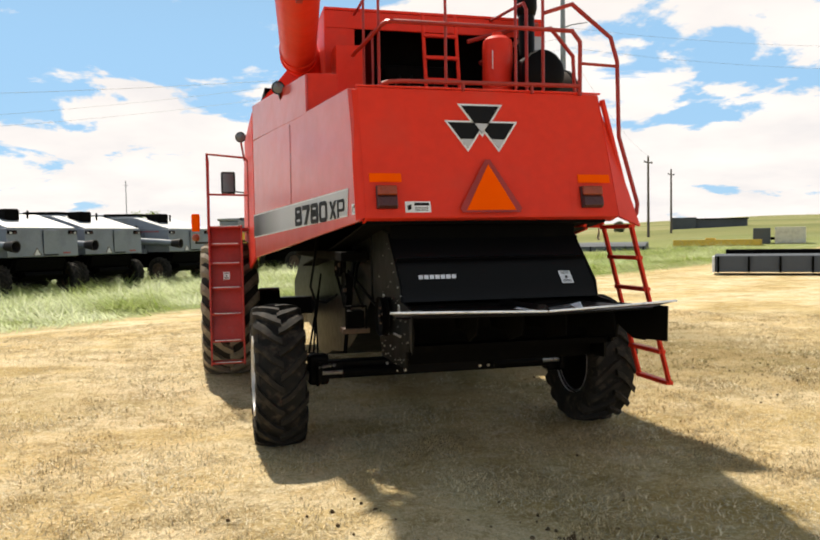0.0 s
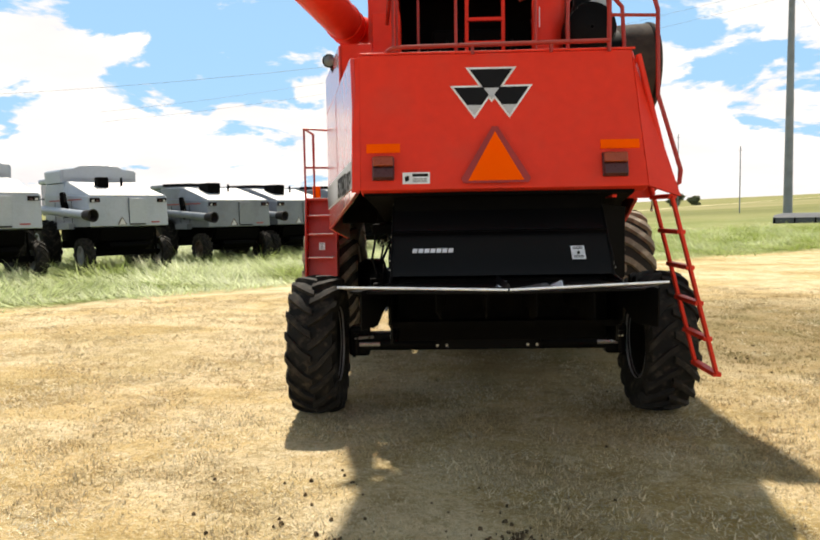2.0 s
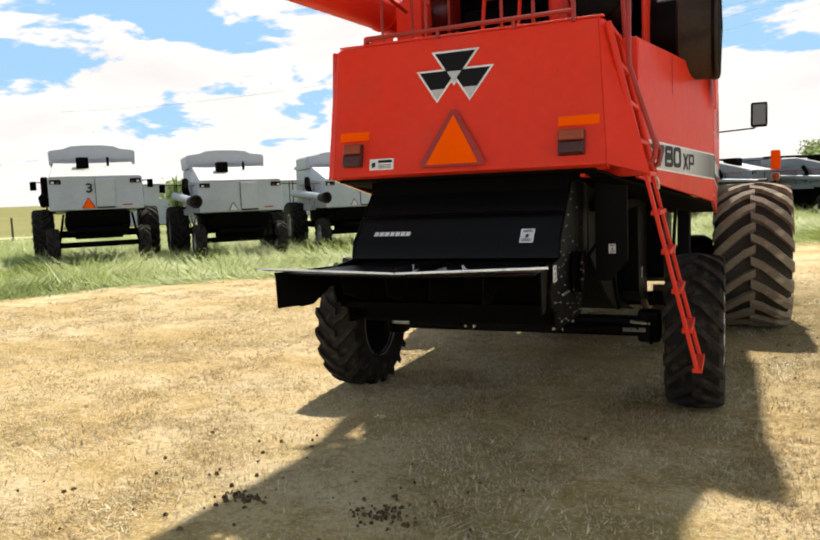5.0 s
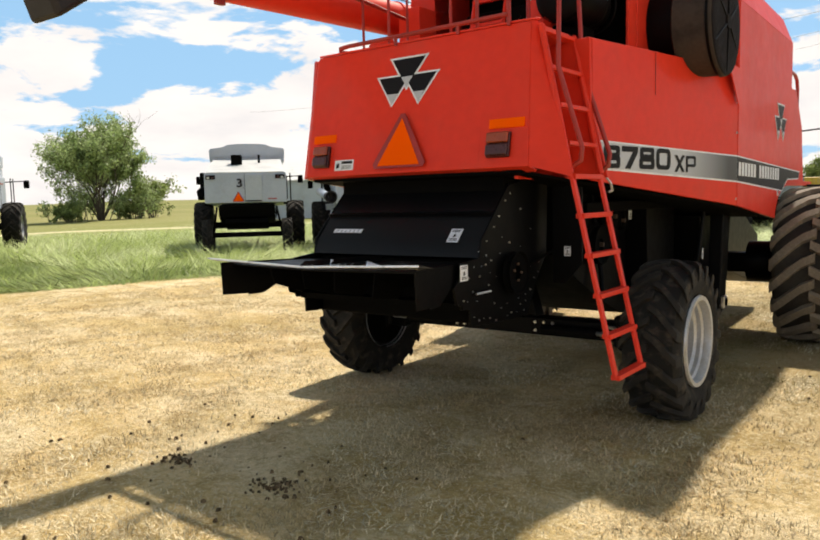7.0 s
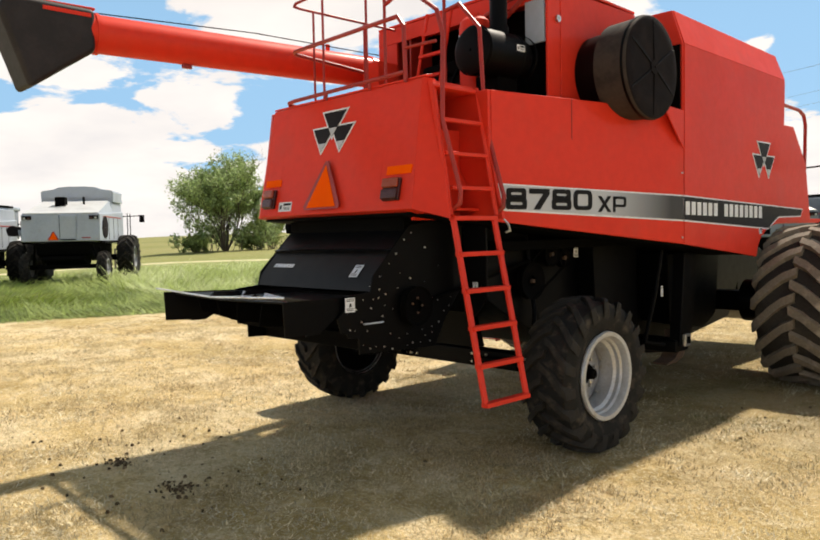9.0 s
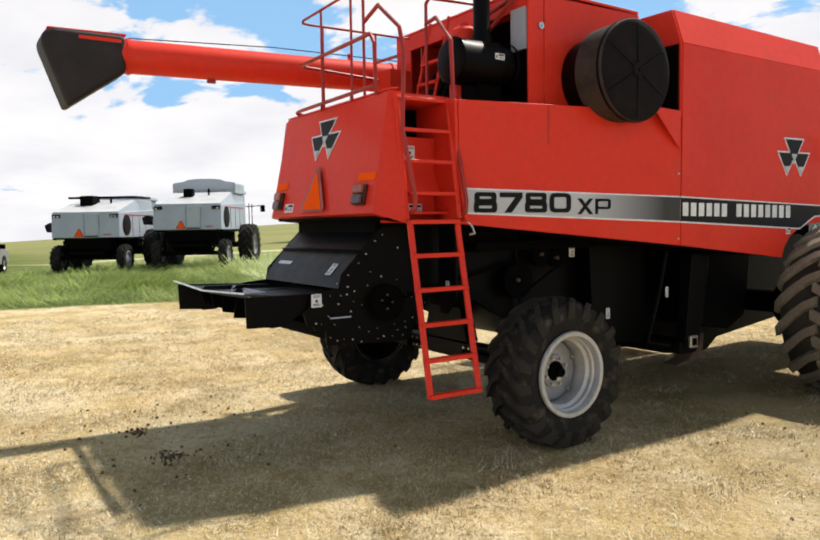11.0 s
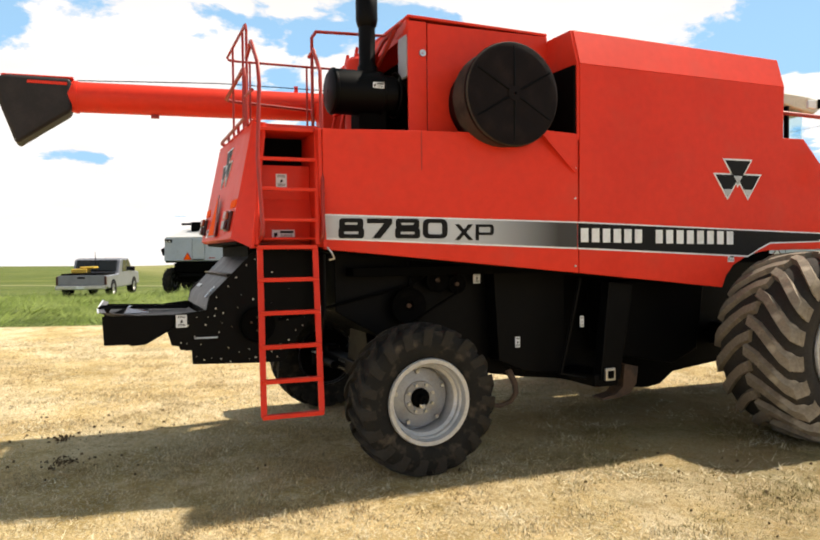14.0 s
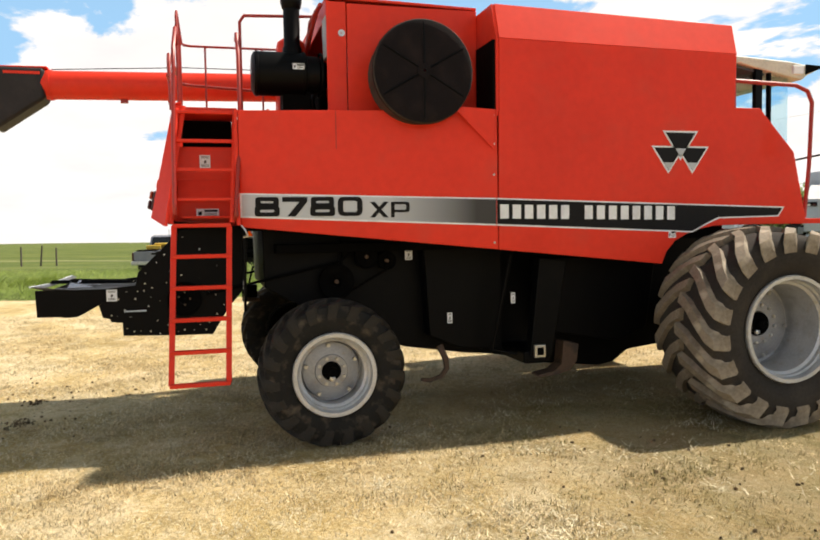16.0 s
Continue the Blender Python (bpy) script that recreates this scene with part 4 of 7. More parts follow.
a, b = (-0.685 - 1.42) * LONG, -0.004
stripe(right_rear, RIGHT, a - 0.02, b, z_top(-0.7), z_bot(-0.7) - 0.004, z_top(1.41), z_bot(1.41) - 0.004, WHITE, "stripe_edge")
up = Matrix.Translation((0, 0, 0.003))
stripe(right_rear, RIGHT @ up, a, b, z_top(-0.68) - 0.012, z_bot(-0.68) + 0.010, z_top(1.41) - 0.012, z_bot(1.41) + 0.010, fade)
p, d = on_plane(TANK_R, [(0.004, z_bot(1.42) - 0.004), (1.93, z_bot(3.35) - 0.004), (2.08, 1.745), (2.22, 1.80), (2.88, 1.812), (2.945, 1.905), (0.004, z_top(1.42))], 0.0025)
Geo().prism(p, d).done("stripe_edge", WHITE, tank_right, smooth=0)
p, d = on_plane(TANK_R @ up, [(0.004, z_bot(1.42) + 0.010), (1.93, z_bot(3.35) + 0.010), (2.07, 1.757), (2.21, 1.814), (2.87, 1.824), (2.92, 1.893), (0.004, z_top(1.42) - 0.012)], 0.002)
Geo().prism(p, d).done("stripe", INK, tank_right, smooth=0)
p, d = on_plane(LEFT, [(0.0, z_bot(1.4) - 0.004), ((1.42 + 1.18) * LONG, z_bot(-1.2) + 0.005), ((1.42 + 1.20) * LONG, z_top(-1.2) + 0.012), (0.0, z_top(1.4))], 0.0025)
Geo().prism(p, d).done("stripe_edge", WHITE, left_rear, smooth=0)
p, d = on_plane(LEFT @ up, [(0.0, z_bot(1.4) + 0.008), ((1.42 + 1.17) * LONG, z_bot(-1.2) + 0.016), ((1.42 + 1.185) * LONG, z_top(-1.2)), (0.0, z_top(1.4) - 0.012)], 0.002)
Geo().prism(p, d).done("stripe", fade, left_rear, smooth=0)


def glyph(char, w, h, s):
    """Flat outlines of a broad square-cornered character, as quads."""
    quads = []

    def band(outer, inner):
        for k in range(len(outer)):
            n = (k + 1) % len(outer)
            quads.append([outer[k], outer[n], inner[n], inner[k]])

    def loop(x0, y0, x1, y1, t):
        def box(a, b, c, d, r):
            pts = []
            for cx, cy, q in ((c - r, b + r, -90), (c - r, d - r, 0), (a + r, d - r, 90), (a + r, b + r, 180)):
                pts += [(cx + r * math.cos(radians(q + e)), cy + r * math.sin(radians(q + e))) for e in (0, 30, 60, 90)]
            return pts
        band(box(x0, y0, x1, y1, min(x1 - x0, y1 - y0) * 0.28), box(x0 + t * 1.15, y0 + t * 0.85, x1 - t * 1.15, y1 - t * 0.85, min(x1 - x0, y1 - y0) * 0.10))

    if char == "8":
        loop(w * 0.03, h * 0.47, w * 0.97, h, s)
        loop(0, 0, w, h * 0.55, s)
    elif char == "0":
        loop(0, 0, w, h, s)
    elif char == "7":
        quads.append([(0, h - s), (w, h - s), (w, h), (0, h)])
        quads.append([(w * 0.20, 0), (w * 0.20 + s * 1.7, 0), (w, h - s), (w - s * 1.7, h - s)])
    elif char == "X":
        quads.append([(0, 0), (s * 1.6, 0), (w, h), (w - s * 1.6, h)])
        quads.append([(w - s * 1.6, 0), (w, 0), (s * 1.6, h), (0, h)])
    elif char == "P":
        quads.append([(0, 0), (s * 1.15, 0), (s * 1.15, h), (0, h)])
        loop(0, h * 0.32, w, h, s)
    return quads


def print_number(m, text, width, height, stroke, gap, parent):
    w = (width - gap * (len(text) - 1)) / len(text)
    for k, char in enumerate(text):
        g = Geo()
        for n, quad in enumerate(glyph(char, w, height, stroke)):
            p, d = on_plane(m @ Matrix.Translation((k * (w + gap), 0, 0.0004 * (n % 2))), quad, 0.002)
            g.prism(p, d)
        g.done("model_character", INK, parent, smooth=0)


tilt = pose(0, 0, 0, 0, 0, -0.5)
print_number(RIGHT @ Matrix.Translation(((-0.585 - 1.42) * LONG, 1.872, 0.007)) @ tilt, "8780", 0.885 * LONG, 0.162, 0.040, 0.022, right_rear)
print_number(RIGHT @ Matrix.Translation(((0.36 - 1.42) * LONG, 1.850, 0.007)) @ tilt, "XP", 0.33 * LONG, 0.132, 0.026, 0.02, right_rear)
tilt2 = pose(0, 0, 0, 0, 0, 1.3)
print_number(LEFT @ Matrix.Translation(((1.42 - 0.02) * LONG, 1.853, 0.007)) @ tilt2, "8780", 0.80 * LONG, 0.162, 0.040, 0.022, left_rear)
print_number(LEFT @ Matrix.Translation(((1.42 + 0.83) * LONG, 1.885, 0.007)) @ tilt2, "XP", 0.31 * LONG, 0.135, 0.026, 0.02, left_rear)
# maker's name as plain blocks
for x in [0.03 + 0.114 * i for i in range(6)] + [0.83 + 0.119 * i for i in range(8)]:
    w = 0.078
    p, d = on_plane(TANK_R @ Matrix.Translation((0, 0, 0.006)), [(x, 1.825 - x * 0.018), (x + w, 1.825 - x * 0.018), (x + w, 1.945 - x * 0.016), (x, 1.945 - x * 0.016)], 0.002)
    Geo().prism(p, d).done("name_block", WHITE, tank_right, smooth=0)
triple_badge(TANK_R @ Matrix.Translation((1.80, 2.41, 0.002)), 0.60, tank_right)
sticker(TANK_R @ Matrix.Translation((1.68, 1.63, 0.002)), 0.075, 0.065, tank_right)
sticker(LEFT @ Matrix.Translation(((1.42 + 1.27) * LONG, 1.905, 0.002)), 0.10, 0.075, left_rear)

# recess of the boarding ladder at the right rear corner
Geo().prism([(0.55, -0.735, 2.757), (side_x(-0.72), -0.735, 2.757), (1.122, -0.735, 2.30), (1.175, -0.735, 2.08), (1.245, -0.735, 1.80), (0.55, -0.735, 1.80)], (0, 0.03, 0)).done("ladder_shroud", RED, combine, "red plate beside the ladder", bevel=0.006)
Geo().box((0.80, -1.24, 1.80), (0.83, -0.738, 2.48)).done("recess_back", RED, combine, bevel=0.004)
# black sheet painting the shade deep in the recess
Geo().box((0.55, -1.16, 2.40), (0.58, -0.738, 2.76)).done("recess_shade", SOOT_AND_SHADE, combine)
Geo().box((0.55, -1.16, 2.74), (0.95, -0.70, 2.765)).done("recess_lintel", RED, combine, bevel=0.004)
Geo().box((0.905, -1.15, 2.768), (0.95, -0.70, 2.80)).done("deck_edge", RED, combine, bevel=0.004)
Geo().prism([(0.83, -1.20, 2.20), (0.83, -0.74, 2.20), (0.90, -0.74, 2.06), (0.90, -1.20, 2.06)], (0.004, 0, -0.02)).done("toe_step", RED, combine)
Geo().box((0.83, -1.18, 1.865), (1.02, -0.74, 1.885)).done("recess_floor", RED, combine, bevel=0.004)
side_m = frame_of((0.832, -1.02, 2.30), (0, 1, 0), (0, 0, 1))
sticker(side_m, 0.09, 0.11, combine)
sticker(frame_of((0.835, -1.06, 1.875), (0, 1, 0), (0, 0, 1)), 0.19, 0.075, combine)

# boarding ladder: upper flight in the recess, lower flight hanging clear
ladder = new("boarding_ladder")
ladder.parent = combine
tagged(ladder, label="red steel boarding ladder hanging by the rear wheel")
TOP, KINK, FOOT = Vector((0.985, 0, 2.78)), Vector((1.212, 0, 1.803)), Vector((1.518, 0, 0.555))
SWAY = -0.045
for y in (-1.255, -0.775):
    Geo().pipe([(TOP.x, y + 0.06, TOP.z), (KINK.x, y, KINK.z + 0.02)], 0.021, 8).done("stile", RED, ladder)
    g = Geo()
    d = (FOOT - KINK).normalized()
    n = Vector((d.z, 0, -d.x))
    p = [Vector((KINK.x, y, KINK.z)) + n * 0.012, Vector((KINK.x, y, KINK.z)) - n * 0.012, Vector((FOOT.x, y + SWAY, FOOT.z)) - n * 0.012, Vector((FOOT.x, y + SWAY, FOOT.z)) + n * 0.012]
    g.prism(p, (0, 0.045 if y < -1 else -0.045, 0)).done("stile", RED, ladder, bevel=0.005)
for k in range(6):
    c = KINK.lerp(FOOT, k / 5.0)
    Geo().box((c.x - 0.03, -1.245 + SWAY * k / 5, c.z - 0.016), (c.x + 0.03, -0.785 + SWAY * k / 5, c.z + 0.016)).done("rung", RED, ladder, bevel=0.005)
for k in range(4):
    c = TOP.lerp(KINK, (k + 0.12) / 4.0)
    Geo().box((c.x - 0.022, -1.20, c.z - 0.014), (c.x + 0.022, -0.745, c.z + 0.014)).done("rung", RED, ladder, bevel=0.005)
Geo().pipe([(1.22, -0.70, 1.80), (1.24, -0.67, 1.76), (1.24, -0.65, 1.71), (1.23, -0.69, 1.70)], 0.008, 6).done("latch_hook", CHROME, ladder)

# hand rails of the ladder and of the engine deck
rails = new("deck_railing")
rails.parent = combine
tagged(rails, label="red tubular railing round the engine deck")


def rail(pts, r=0.016, mat=RED_DARK, name="rail_tube"):
    return Geo().pipe(pts, r, 8).done(name, mat, rails)


rail([(0.51, -1.19, 3.42), (0.74, -1.19, 3.50), (1.06, -1.20, 3.26), (1.115, -1.20, 3.08), (1.115, -1.22, 2.50), (1.275, -1.22, 1.98), (1.265, -1.22, 1.90), (1.20, -1.23, 1.86)], name="hand_rail")
rail([(0.65, -0.68, 3.44), (0.80, -0.68, 3.46), (1.00, -0.68, 3.24), (1.026, -0.68, 2.77), (1.06, -0.69, 2.50), (1.26, -0.74, 1.96), (1.25, -0.74, 1.88), (1.20, -0.75, 1.84)], name="hand_rail")
rail([(-0.80, -0.28, 3.26), (-0.73, -1.10, 3.29), (-0.71, -1.16, 3.295), (-0.66, -1.19, 3.295), (0.71, -1.25, 3.28), (0.775, -1.25, 3.20), (0.775, -1.24, 2.80)], name="rear_rail")
rail([(-0.64, -1.13, 2.82), (-0.71, -1.15, 2.83), (-0.745, -1.19, 2.845), (-0.71, -1.23, 2.855), (-0.62, -1.24, 2.86), (0.775, -1.25, 2.87)], name="rear_rail")
for x in (-0.16, 0.38):
    rail([(x, -1.245, 2.80), (x, -1.245, 2.86)], 0.013, name="rail_post")
rail([(-0.72, 0.05, 3.70), (-0.72, -1.08, 3.695), (-0.71, -1.15, 3.70), (-0.65, -1.175, 3.705), (0.45, -1.184, 3.72), (0.50, -1.186, 3.66), (0.50, -1.186, 2.80)], 0.012)
for x in (-0.27, 0.28):
    rail([(x, -1.18, 2.80), (x, -1.18, 3.715)], 0.011, name="rail_post")
for y in (-0.94, -0.35):
    rail([(-0.72, y, 2.70), (-0.72, y, 3.70)], 0.011, name="rail_post")
rail([(0.775, -1.25, 3.04), (1.095, -1.25, 3.03)], 0.012)
rail([(0.60, -0.64, 2.74), (0.60, -0.64, 3.62), (0.59, -0.60, 3.68), (0.55, 0.10, 3.72)], 0.014)
deck_ladder = new("deck_ladder")
deck_ladder.parent = combine
for x in (-0.16, 0.14):
    Geo().pipe([(x, -0.30, 2.70), (x + 0.02, -0.08, 3.70)], 0.016, 8).done("stile", RED, deck_ladder)
for z in (2.90, 3.10, 3.30, 3.50):
    Geo().box((-0.15, -0.33 + (z - 2.7) * 0.22, z - 0.013), (0.15, -0.29 + (z - 2.7) * 0.22, z + 0.013)).done("rung", RED, deck_ladder)

# engine deck
Geo().box((-0.95, -1.19, 2.66), (0.548, 0.06, 2.70)).done("engine_deck", RED_DARK, combine)
Geo().box((0.552, -0.70, 2.66), (0.96, 0.06, 2.70)).done("engine_deck", RED_DARK, combine)
Geo().box((-0.50, 0.10, 2.70), (0.30, 0.48, 3.15)).done("engine_block", SOOT_AND_SHADE, combine, "sooty engine block", bevel=0.03)
Geo().box((-0.44, 0.12, 3.15), (0.22, 0.46, 3.30)).done("engine_cover", SOOT_AND_SHADE, combine, bevel=0.04)
for k in range(6):
    Geo().pipe([(-0.4 + 0.12 * k, 0.08, 2.75 + 0.07 * (k % 3)), (-0.42 + 0.13 * k, 0.05, 3.0), (-0.3 + 0.11 * k, 0.12, 3.2)], 0.016, 6).done("engine_hose", BLACK, combine)
Geo().lathe([(0.01, 2.70), (0.13, 2.70), (0.135, 2.74), (0.135, 3.42), (0.125, 3.47), (0.09, 3.50), (0.05, 3.51), (0.045, 3.54), (0.01, 3.54)], (0.52, -0.18, 0), (0, 0, 1), 28).done("oil_tank", RED, combine, "round red oil tank")
sticker(frame_of((0.43, -0.285, 3.20), (1, 0, 0), (0, 0, 1)), 0.075, 0.16, combine)
Geo().lathe([(0.01, 0), (0.15, 0), (0.185, 0.02), (0.19, 0.06), (0.19, 0.45), (0.18, 0.455), (0.18, 0.47), (0.165, 0.475), (0.165, 0.58), (0.15, 0.60), (0.10, 0.68), (0.01, 0.68)], (0.80, -0.56, 3.13), (0, 1, 0), 32).done("air_cleaner", BLACK, combine, "black drum air cleaner")
for y in (-0.53, -0.12, 0.03):
    Geo().lathe([(0.192, 0), (0.197, 0.004), (0.197, 0.02), (0.192, 0.024)], (0.80, y, 3.13), (0, 1, 0), 32).done("clamp_band", BLACK, combine)
sticker(frame_of((0.992, -0.22, 3.14), (0, 1, 0), (0, 0, 1)), 0.10, 0.05, combine)
g = Geo()
g.box((0.62, -0.3, 2.70), (0.86, -0.05, 2.98))
g.box((0.60, -0.32, 2.70), (0.88, -0.03, 2.74))
g.done("filter_bracket", SOOT_AND_SHADE, combine, bevel=0.01)
Geo().lathe([(0.01, 3.22), (0.085, 3.22), (0.085, 3.36), (0.072, 3.38), (0.072, 3.70), (0.082, 3.71), (0.095, 3.76), (0.095, 3.93), (0.07, 3.97), (0.01, 3.97)], (0.79, -0.20, 0), (0, 0, 1), 24).done("intake_pipe", BLACK, combine, "black intake pipe")
# engine housing
Geo().box((1.06, 0.065, 2.75), (1.085, 0.235, 3.71)).done("housing_post", RED, combine, bevel=0.006)
Geo().box((1.065, 0.243, 2.75), (1.088, 1.43, 3.70)).done("housing_panel", RED, combine, "red engine housing panel", bevel=0.006)
Geo().box((-0.985, 0.095, 2.75), (-0.96, 1.43, 3.73)).done("housing_panel", RED, combine, bevel=0.006)
Geo().box((-0.565, 0.092, 2.72), (-0.545, 0.38, 3.58)).done("housing_cheek", RED_DARK, combine)
Geo().prism([(-0.985, 0.065, 3.735), (1.085, 0.065, 3.735), (1.085, 1.43, 3.705), (-0.985, 1.43, 3.705)], (0, 0, 0.025)).done("housing_roof", RED, combine, bevel=0.005)
Geo().box((-0.985, 0.065, 2.70), (-0.72, 0.09, 3.58)).done("housing_back", RED, combine, bevel=0.005)
Geo().box((-0.985, 0.065, 3.582), (1.055, 0.09, 3.73)).done("housing_header", RED, combine, bevel=0.005)
# black sheet behind the engine, painting the bay's dark interior
Geo().box((-0.72, 0.5, 2.70), (1.055, 0.53, 3.70)).done("engine_bay_back", SOOT_AND_SHADE, combine)
Geo().box((0.86, 0.062, 3.25), (1.05, 0.088, 3.60)).done("radiator_plate", GALV, combine)
Geo().lathe([(0.01, 0), (0.03, 0), (0.03, 0.02), (0.01, 0.02)], (1.088, 0.19, 3.44), (1, 0, 0), 10).done("latch", CHROME, combine)
g = Geo()
for pts in ([(0.3, 0.0, 3.5), (0.7, -0.02, 3.62), (1.0, 0.03, 3.7)], [(0.4, -0.05, 3.3), (0.75, -0.03, 3.5), (0.95, 0.0, 3.66)]):
    g.pipe(pts, 0.02, 6)
g.done("bay_strut", RED_DARK, combine)

# rotary dust screen
DRUM = Vector((1.16, 0.775, 3.035))
screen = new("dust_screen")
screen.parent = combine
tagged(screen, label="large round dark rotary dust screen with radial ribs")
Geo().lathe([(0.36, 0.13), (0.405, 0.15), (0.408, 0.21), (0.408, 0.22), (0.418, 0.42), (0.424, 0.425), (0.424, 0.445), (0.415, 0.456), (0.40, 0.458)], DRUM, (1, 0, 0), 48).done("drum", DUSTY_DRUM, screen, "dusty brown drum")
Geo().lathe([(0.423, 0.44), (0.416, 0.457), (0.405, 0.4625), (0.30, 0.4645), (0.06, 0.468), (0.06, 0.48), (0.01, 0.482)], DRUM, (1, 0, 0), 48).done("mesh_face", SCREEN, screen, "dark perforated face")
for k in range(6):
    a = math.pi * k / 3 + 0.52
    c, s = math.cos(a), math.sin(a)
    p0, p1 = DRUM + Vector((0.472, c * 0.05, s * 0.05)), DRUM + Vector((0.460, c * 0.39, s * 0.39))
    Geo().pipe([p0, p1], 0.0085, 6).done("rib", BLACK, screen)
Geo().lathe([(0.30, -0.08), (0.34, -0.08), (0.36, 0.13), (0.30, 0.15)], DRUM, (1, 0, 0), 48).done("back_flange", BLACK, screen)
Geo().lathe([(0.415, 0.40), (0.428, 0.405), (0.428, 0.425), (0.415, 0.43)], DRUM, (1, 0, 0), 48).done("seal_ring", BLACK, screen)

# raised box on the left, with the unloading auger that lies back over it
Geo().prism([(-side_x(-0.30), -0.30, 2.765), (-1.556, 1.41, 2.765), (-1.556, 1.41, 3.12), (-side_x(-0.30), -0.30, 3.09)], (0.03, 0, 0)).done("auger_box_panel", RED_SHEEN, combine, bevel=0.006)
Geo().box((-1.19, -0.30, 2.70), (-0.93, -0.27, 3.10)).done("auger_box_back", RED, combine, bevel=0.006)
Geo().prism([(-1.235, 0.1, 3.10), (-1.205, 0.1, 3.10), (-1.24, 1.40, 3.13), (-1.53, 1.40, 3.13)], (0, 0, -0.02)).done("auger_box_top", RED, combine)
auger = new("unloading_auger")
auger.parent = combine
tagged(auger, label="long red unloading auger tube with a black spout")
AZ = 3.385
AIM = Vector((0.105, 1.0, 0.0)).normalized()
BACK_END = Vector((-1.235 - 0.105 * 2.42, -2.57, AZ))
Geo().lathe([(0.155, 0.0), (0.155, 2.92)], BACK_END, AIM, 36).done("tube", RED, auger, "red auger tube")
for d in (-0.02, 2.68, 2.89):
    Geo().lathe([(0.155, d), (0.166, d), (0.166, d + 0.03), (0.155, d + 0.03)], BACK_END, AIM, 36).done("tube_flange", RED, auger)
Geo().lathe([(0.156, -0.17), (0.158, -0.01)], BACK_END, AIM, 36).done("tube_end", RED, auger)
AX = BACK_END.x - 0.03
boot = [(-2.62, 3.545), (-2.62, 3.215), (-2.86, 3.05), (-3.13, 2.86), (-3.33, 3.42), (-3.30, 3.51), (-3.22, 3.55)]
Geo().prism([(AX - 0.18, y, z) for y, z in boot], (0.36, 0, 0)).done("spout", SPOUT, auger, "black rubber spout", bevel=0.05, segments=4)
Geo().prism([(AX - 0.10, -3.26, 3.545), (AX + 0.10, -3.26, 3.545), (AX + 0.12, -2.60, 3.55), (AX - 0.12, -2.60, 3.55)], (0, 0, 0.022)).done("spout_cover", RED, auger, "red strip over the spout", bevel=0.008)
Geo().box((AX + 0.165, -3.02, AZ + 0.085), (AX + 0.186, -2.66, AZ + 0.115)).done("spout_clip", RED, auger)
Geo().box((-1.42, -1.86, AZ - 0.19), (-1.38, -1.78, AZ - 0.15)).done("tube_lug", RED_DARK, auger)
Geo().pipe([BACK_END + Vector((0, 0, 0.17)), BACK_END + AIM * 1.4 + Vector((0.02, 0, 0.21)), BACK_END + AIM * 2.9 + Vector((0.04, 0, 0.18))], 0.005, 5).done("cable", BLACK, auger)
Geo().box((-1.335, -0.34, AZ + 0.15), (-1.315, -0.30, AZ + 0.24)).done("cable_post", RED, auger)
Geo().box((-0.93, -0.20, 2.702), (-0.70, 0.055, 3.37)).done("auger_pivot_box", RED, combine, "red box beside the auger", bevel=0.008)
# elbow that turns in towards the tank
ELBOW = BACK_END + AIM * 2.92
Geo().pipe([ELBOW, ELBOW + Vector((0.03, 0.09, -0.01)), ELBOW + Vector((0.10, 0.17, -0.02)), ELBOW + Vector((0.20, 0.21, -0.04)), ELBOW + Vector((0.27, 0.22, -0.05))], 0.150, 24).done("elbow", RED, auger)


def work_lamp(at, aim, parent, k=1.0):
    lamp = new("work_lamp")
    lamp.parent = parent
    tagged(lamp, label="round black work lamp")
    Geo().lathe([(0.01, -0.06 * k), (0.05 * k, -0.055 * k), (0.075 * k, 0.0), (0.075 * k, 0.02 * k), (0.068 * k, 0.02 * k)], at, aim, 20).done("shell", BLACK, lamp)
    Geo().lathe([(0.062 * k, 0.010 * k), (0.03 * k, 0.018 * k), (0.001, 0.020 * k)], at, aim, 20).done("lens", GLASS, lamp, "clear lamp lens")


work_lamp(Vector((-1.37, 0.35, 3.10)), (0, -1, -0.1), combine, 0.8)
Geo().pipe([(-1.33, 0.42, 2.98), (-1.37, 0.37, 3.08)], 0.012, 6).done("lamp_bracket", BLACK, combine)
work_lamp(Vector((-1.64, 2.75, 2.98)), (0, -1, -0.1), combine, 0.85)

# cab
cab = new("cab")
cab.parent = combine
tagged(cab, label="operator's cab with a cream roof and tinted windows")
Geo().prism([(-1.0, 3.95, 3.53), (-1.0, 4.75, 3.515), (-1.0, 5.12, 3.44), (-1.0, 5.58, 3.36), (-1.0, 5.66, 3.42), (-1.0, 5.85, 3.505), (-1.0, 5.4, 3.565), (-1.0, 4.7, 3.60), (-1.0, 3.95, 3.61)], (1.45, 0, 0)).done("cab_roof", CREAM, cab, "cream cab roof", bevel=0.02)
Geo().prism([(-0.96, 3.97, 3.50), (-0.96, 4.75, 3.485), (-0.96, 5.12, 3.41), (-0.96, 5.12, 3.425), (-0.96, 4.75, 3.50), (-0.96, 3.97, 3.515)], (1.36, 0, 0)).done("headliner", HEADLINER, cab, "grey headliner under the roof")
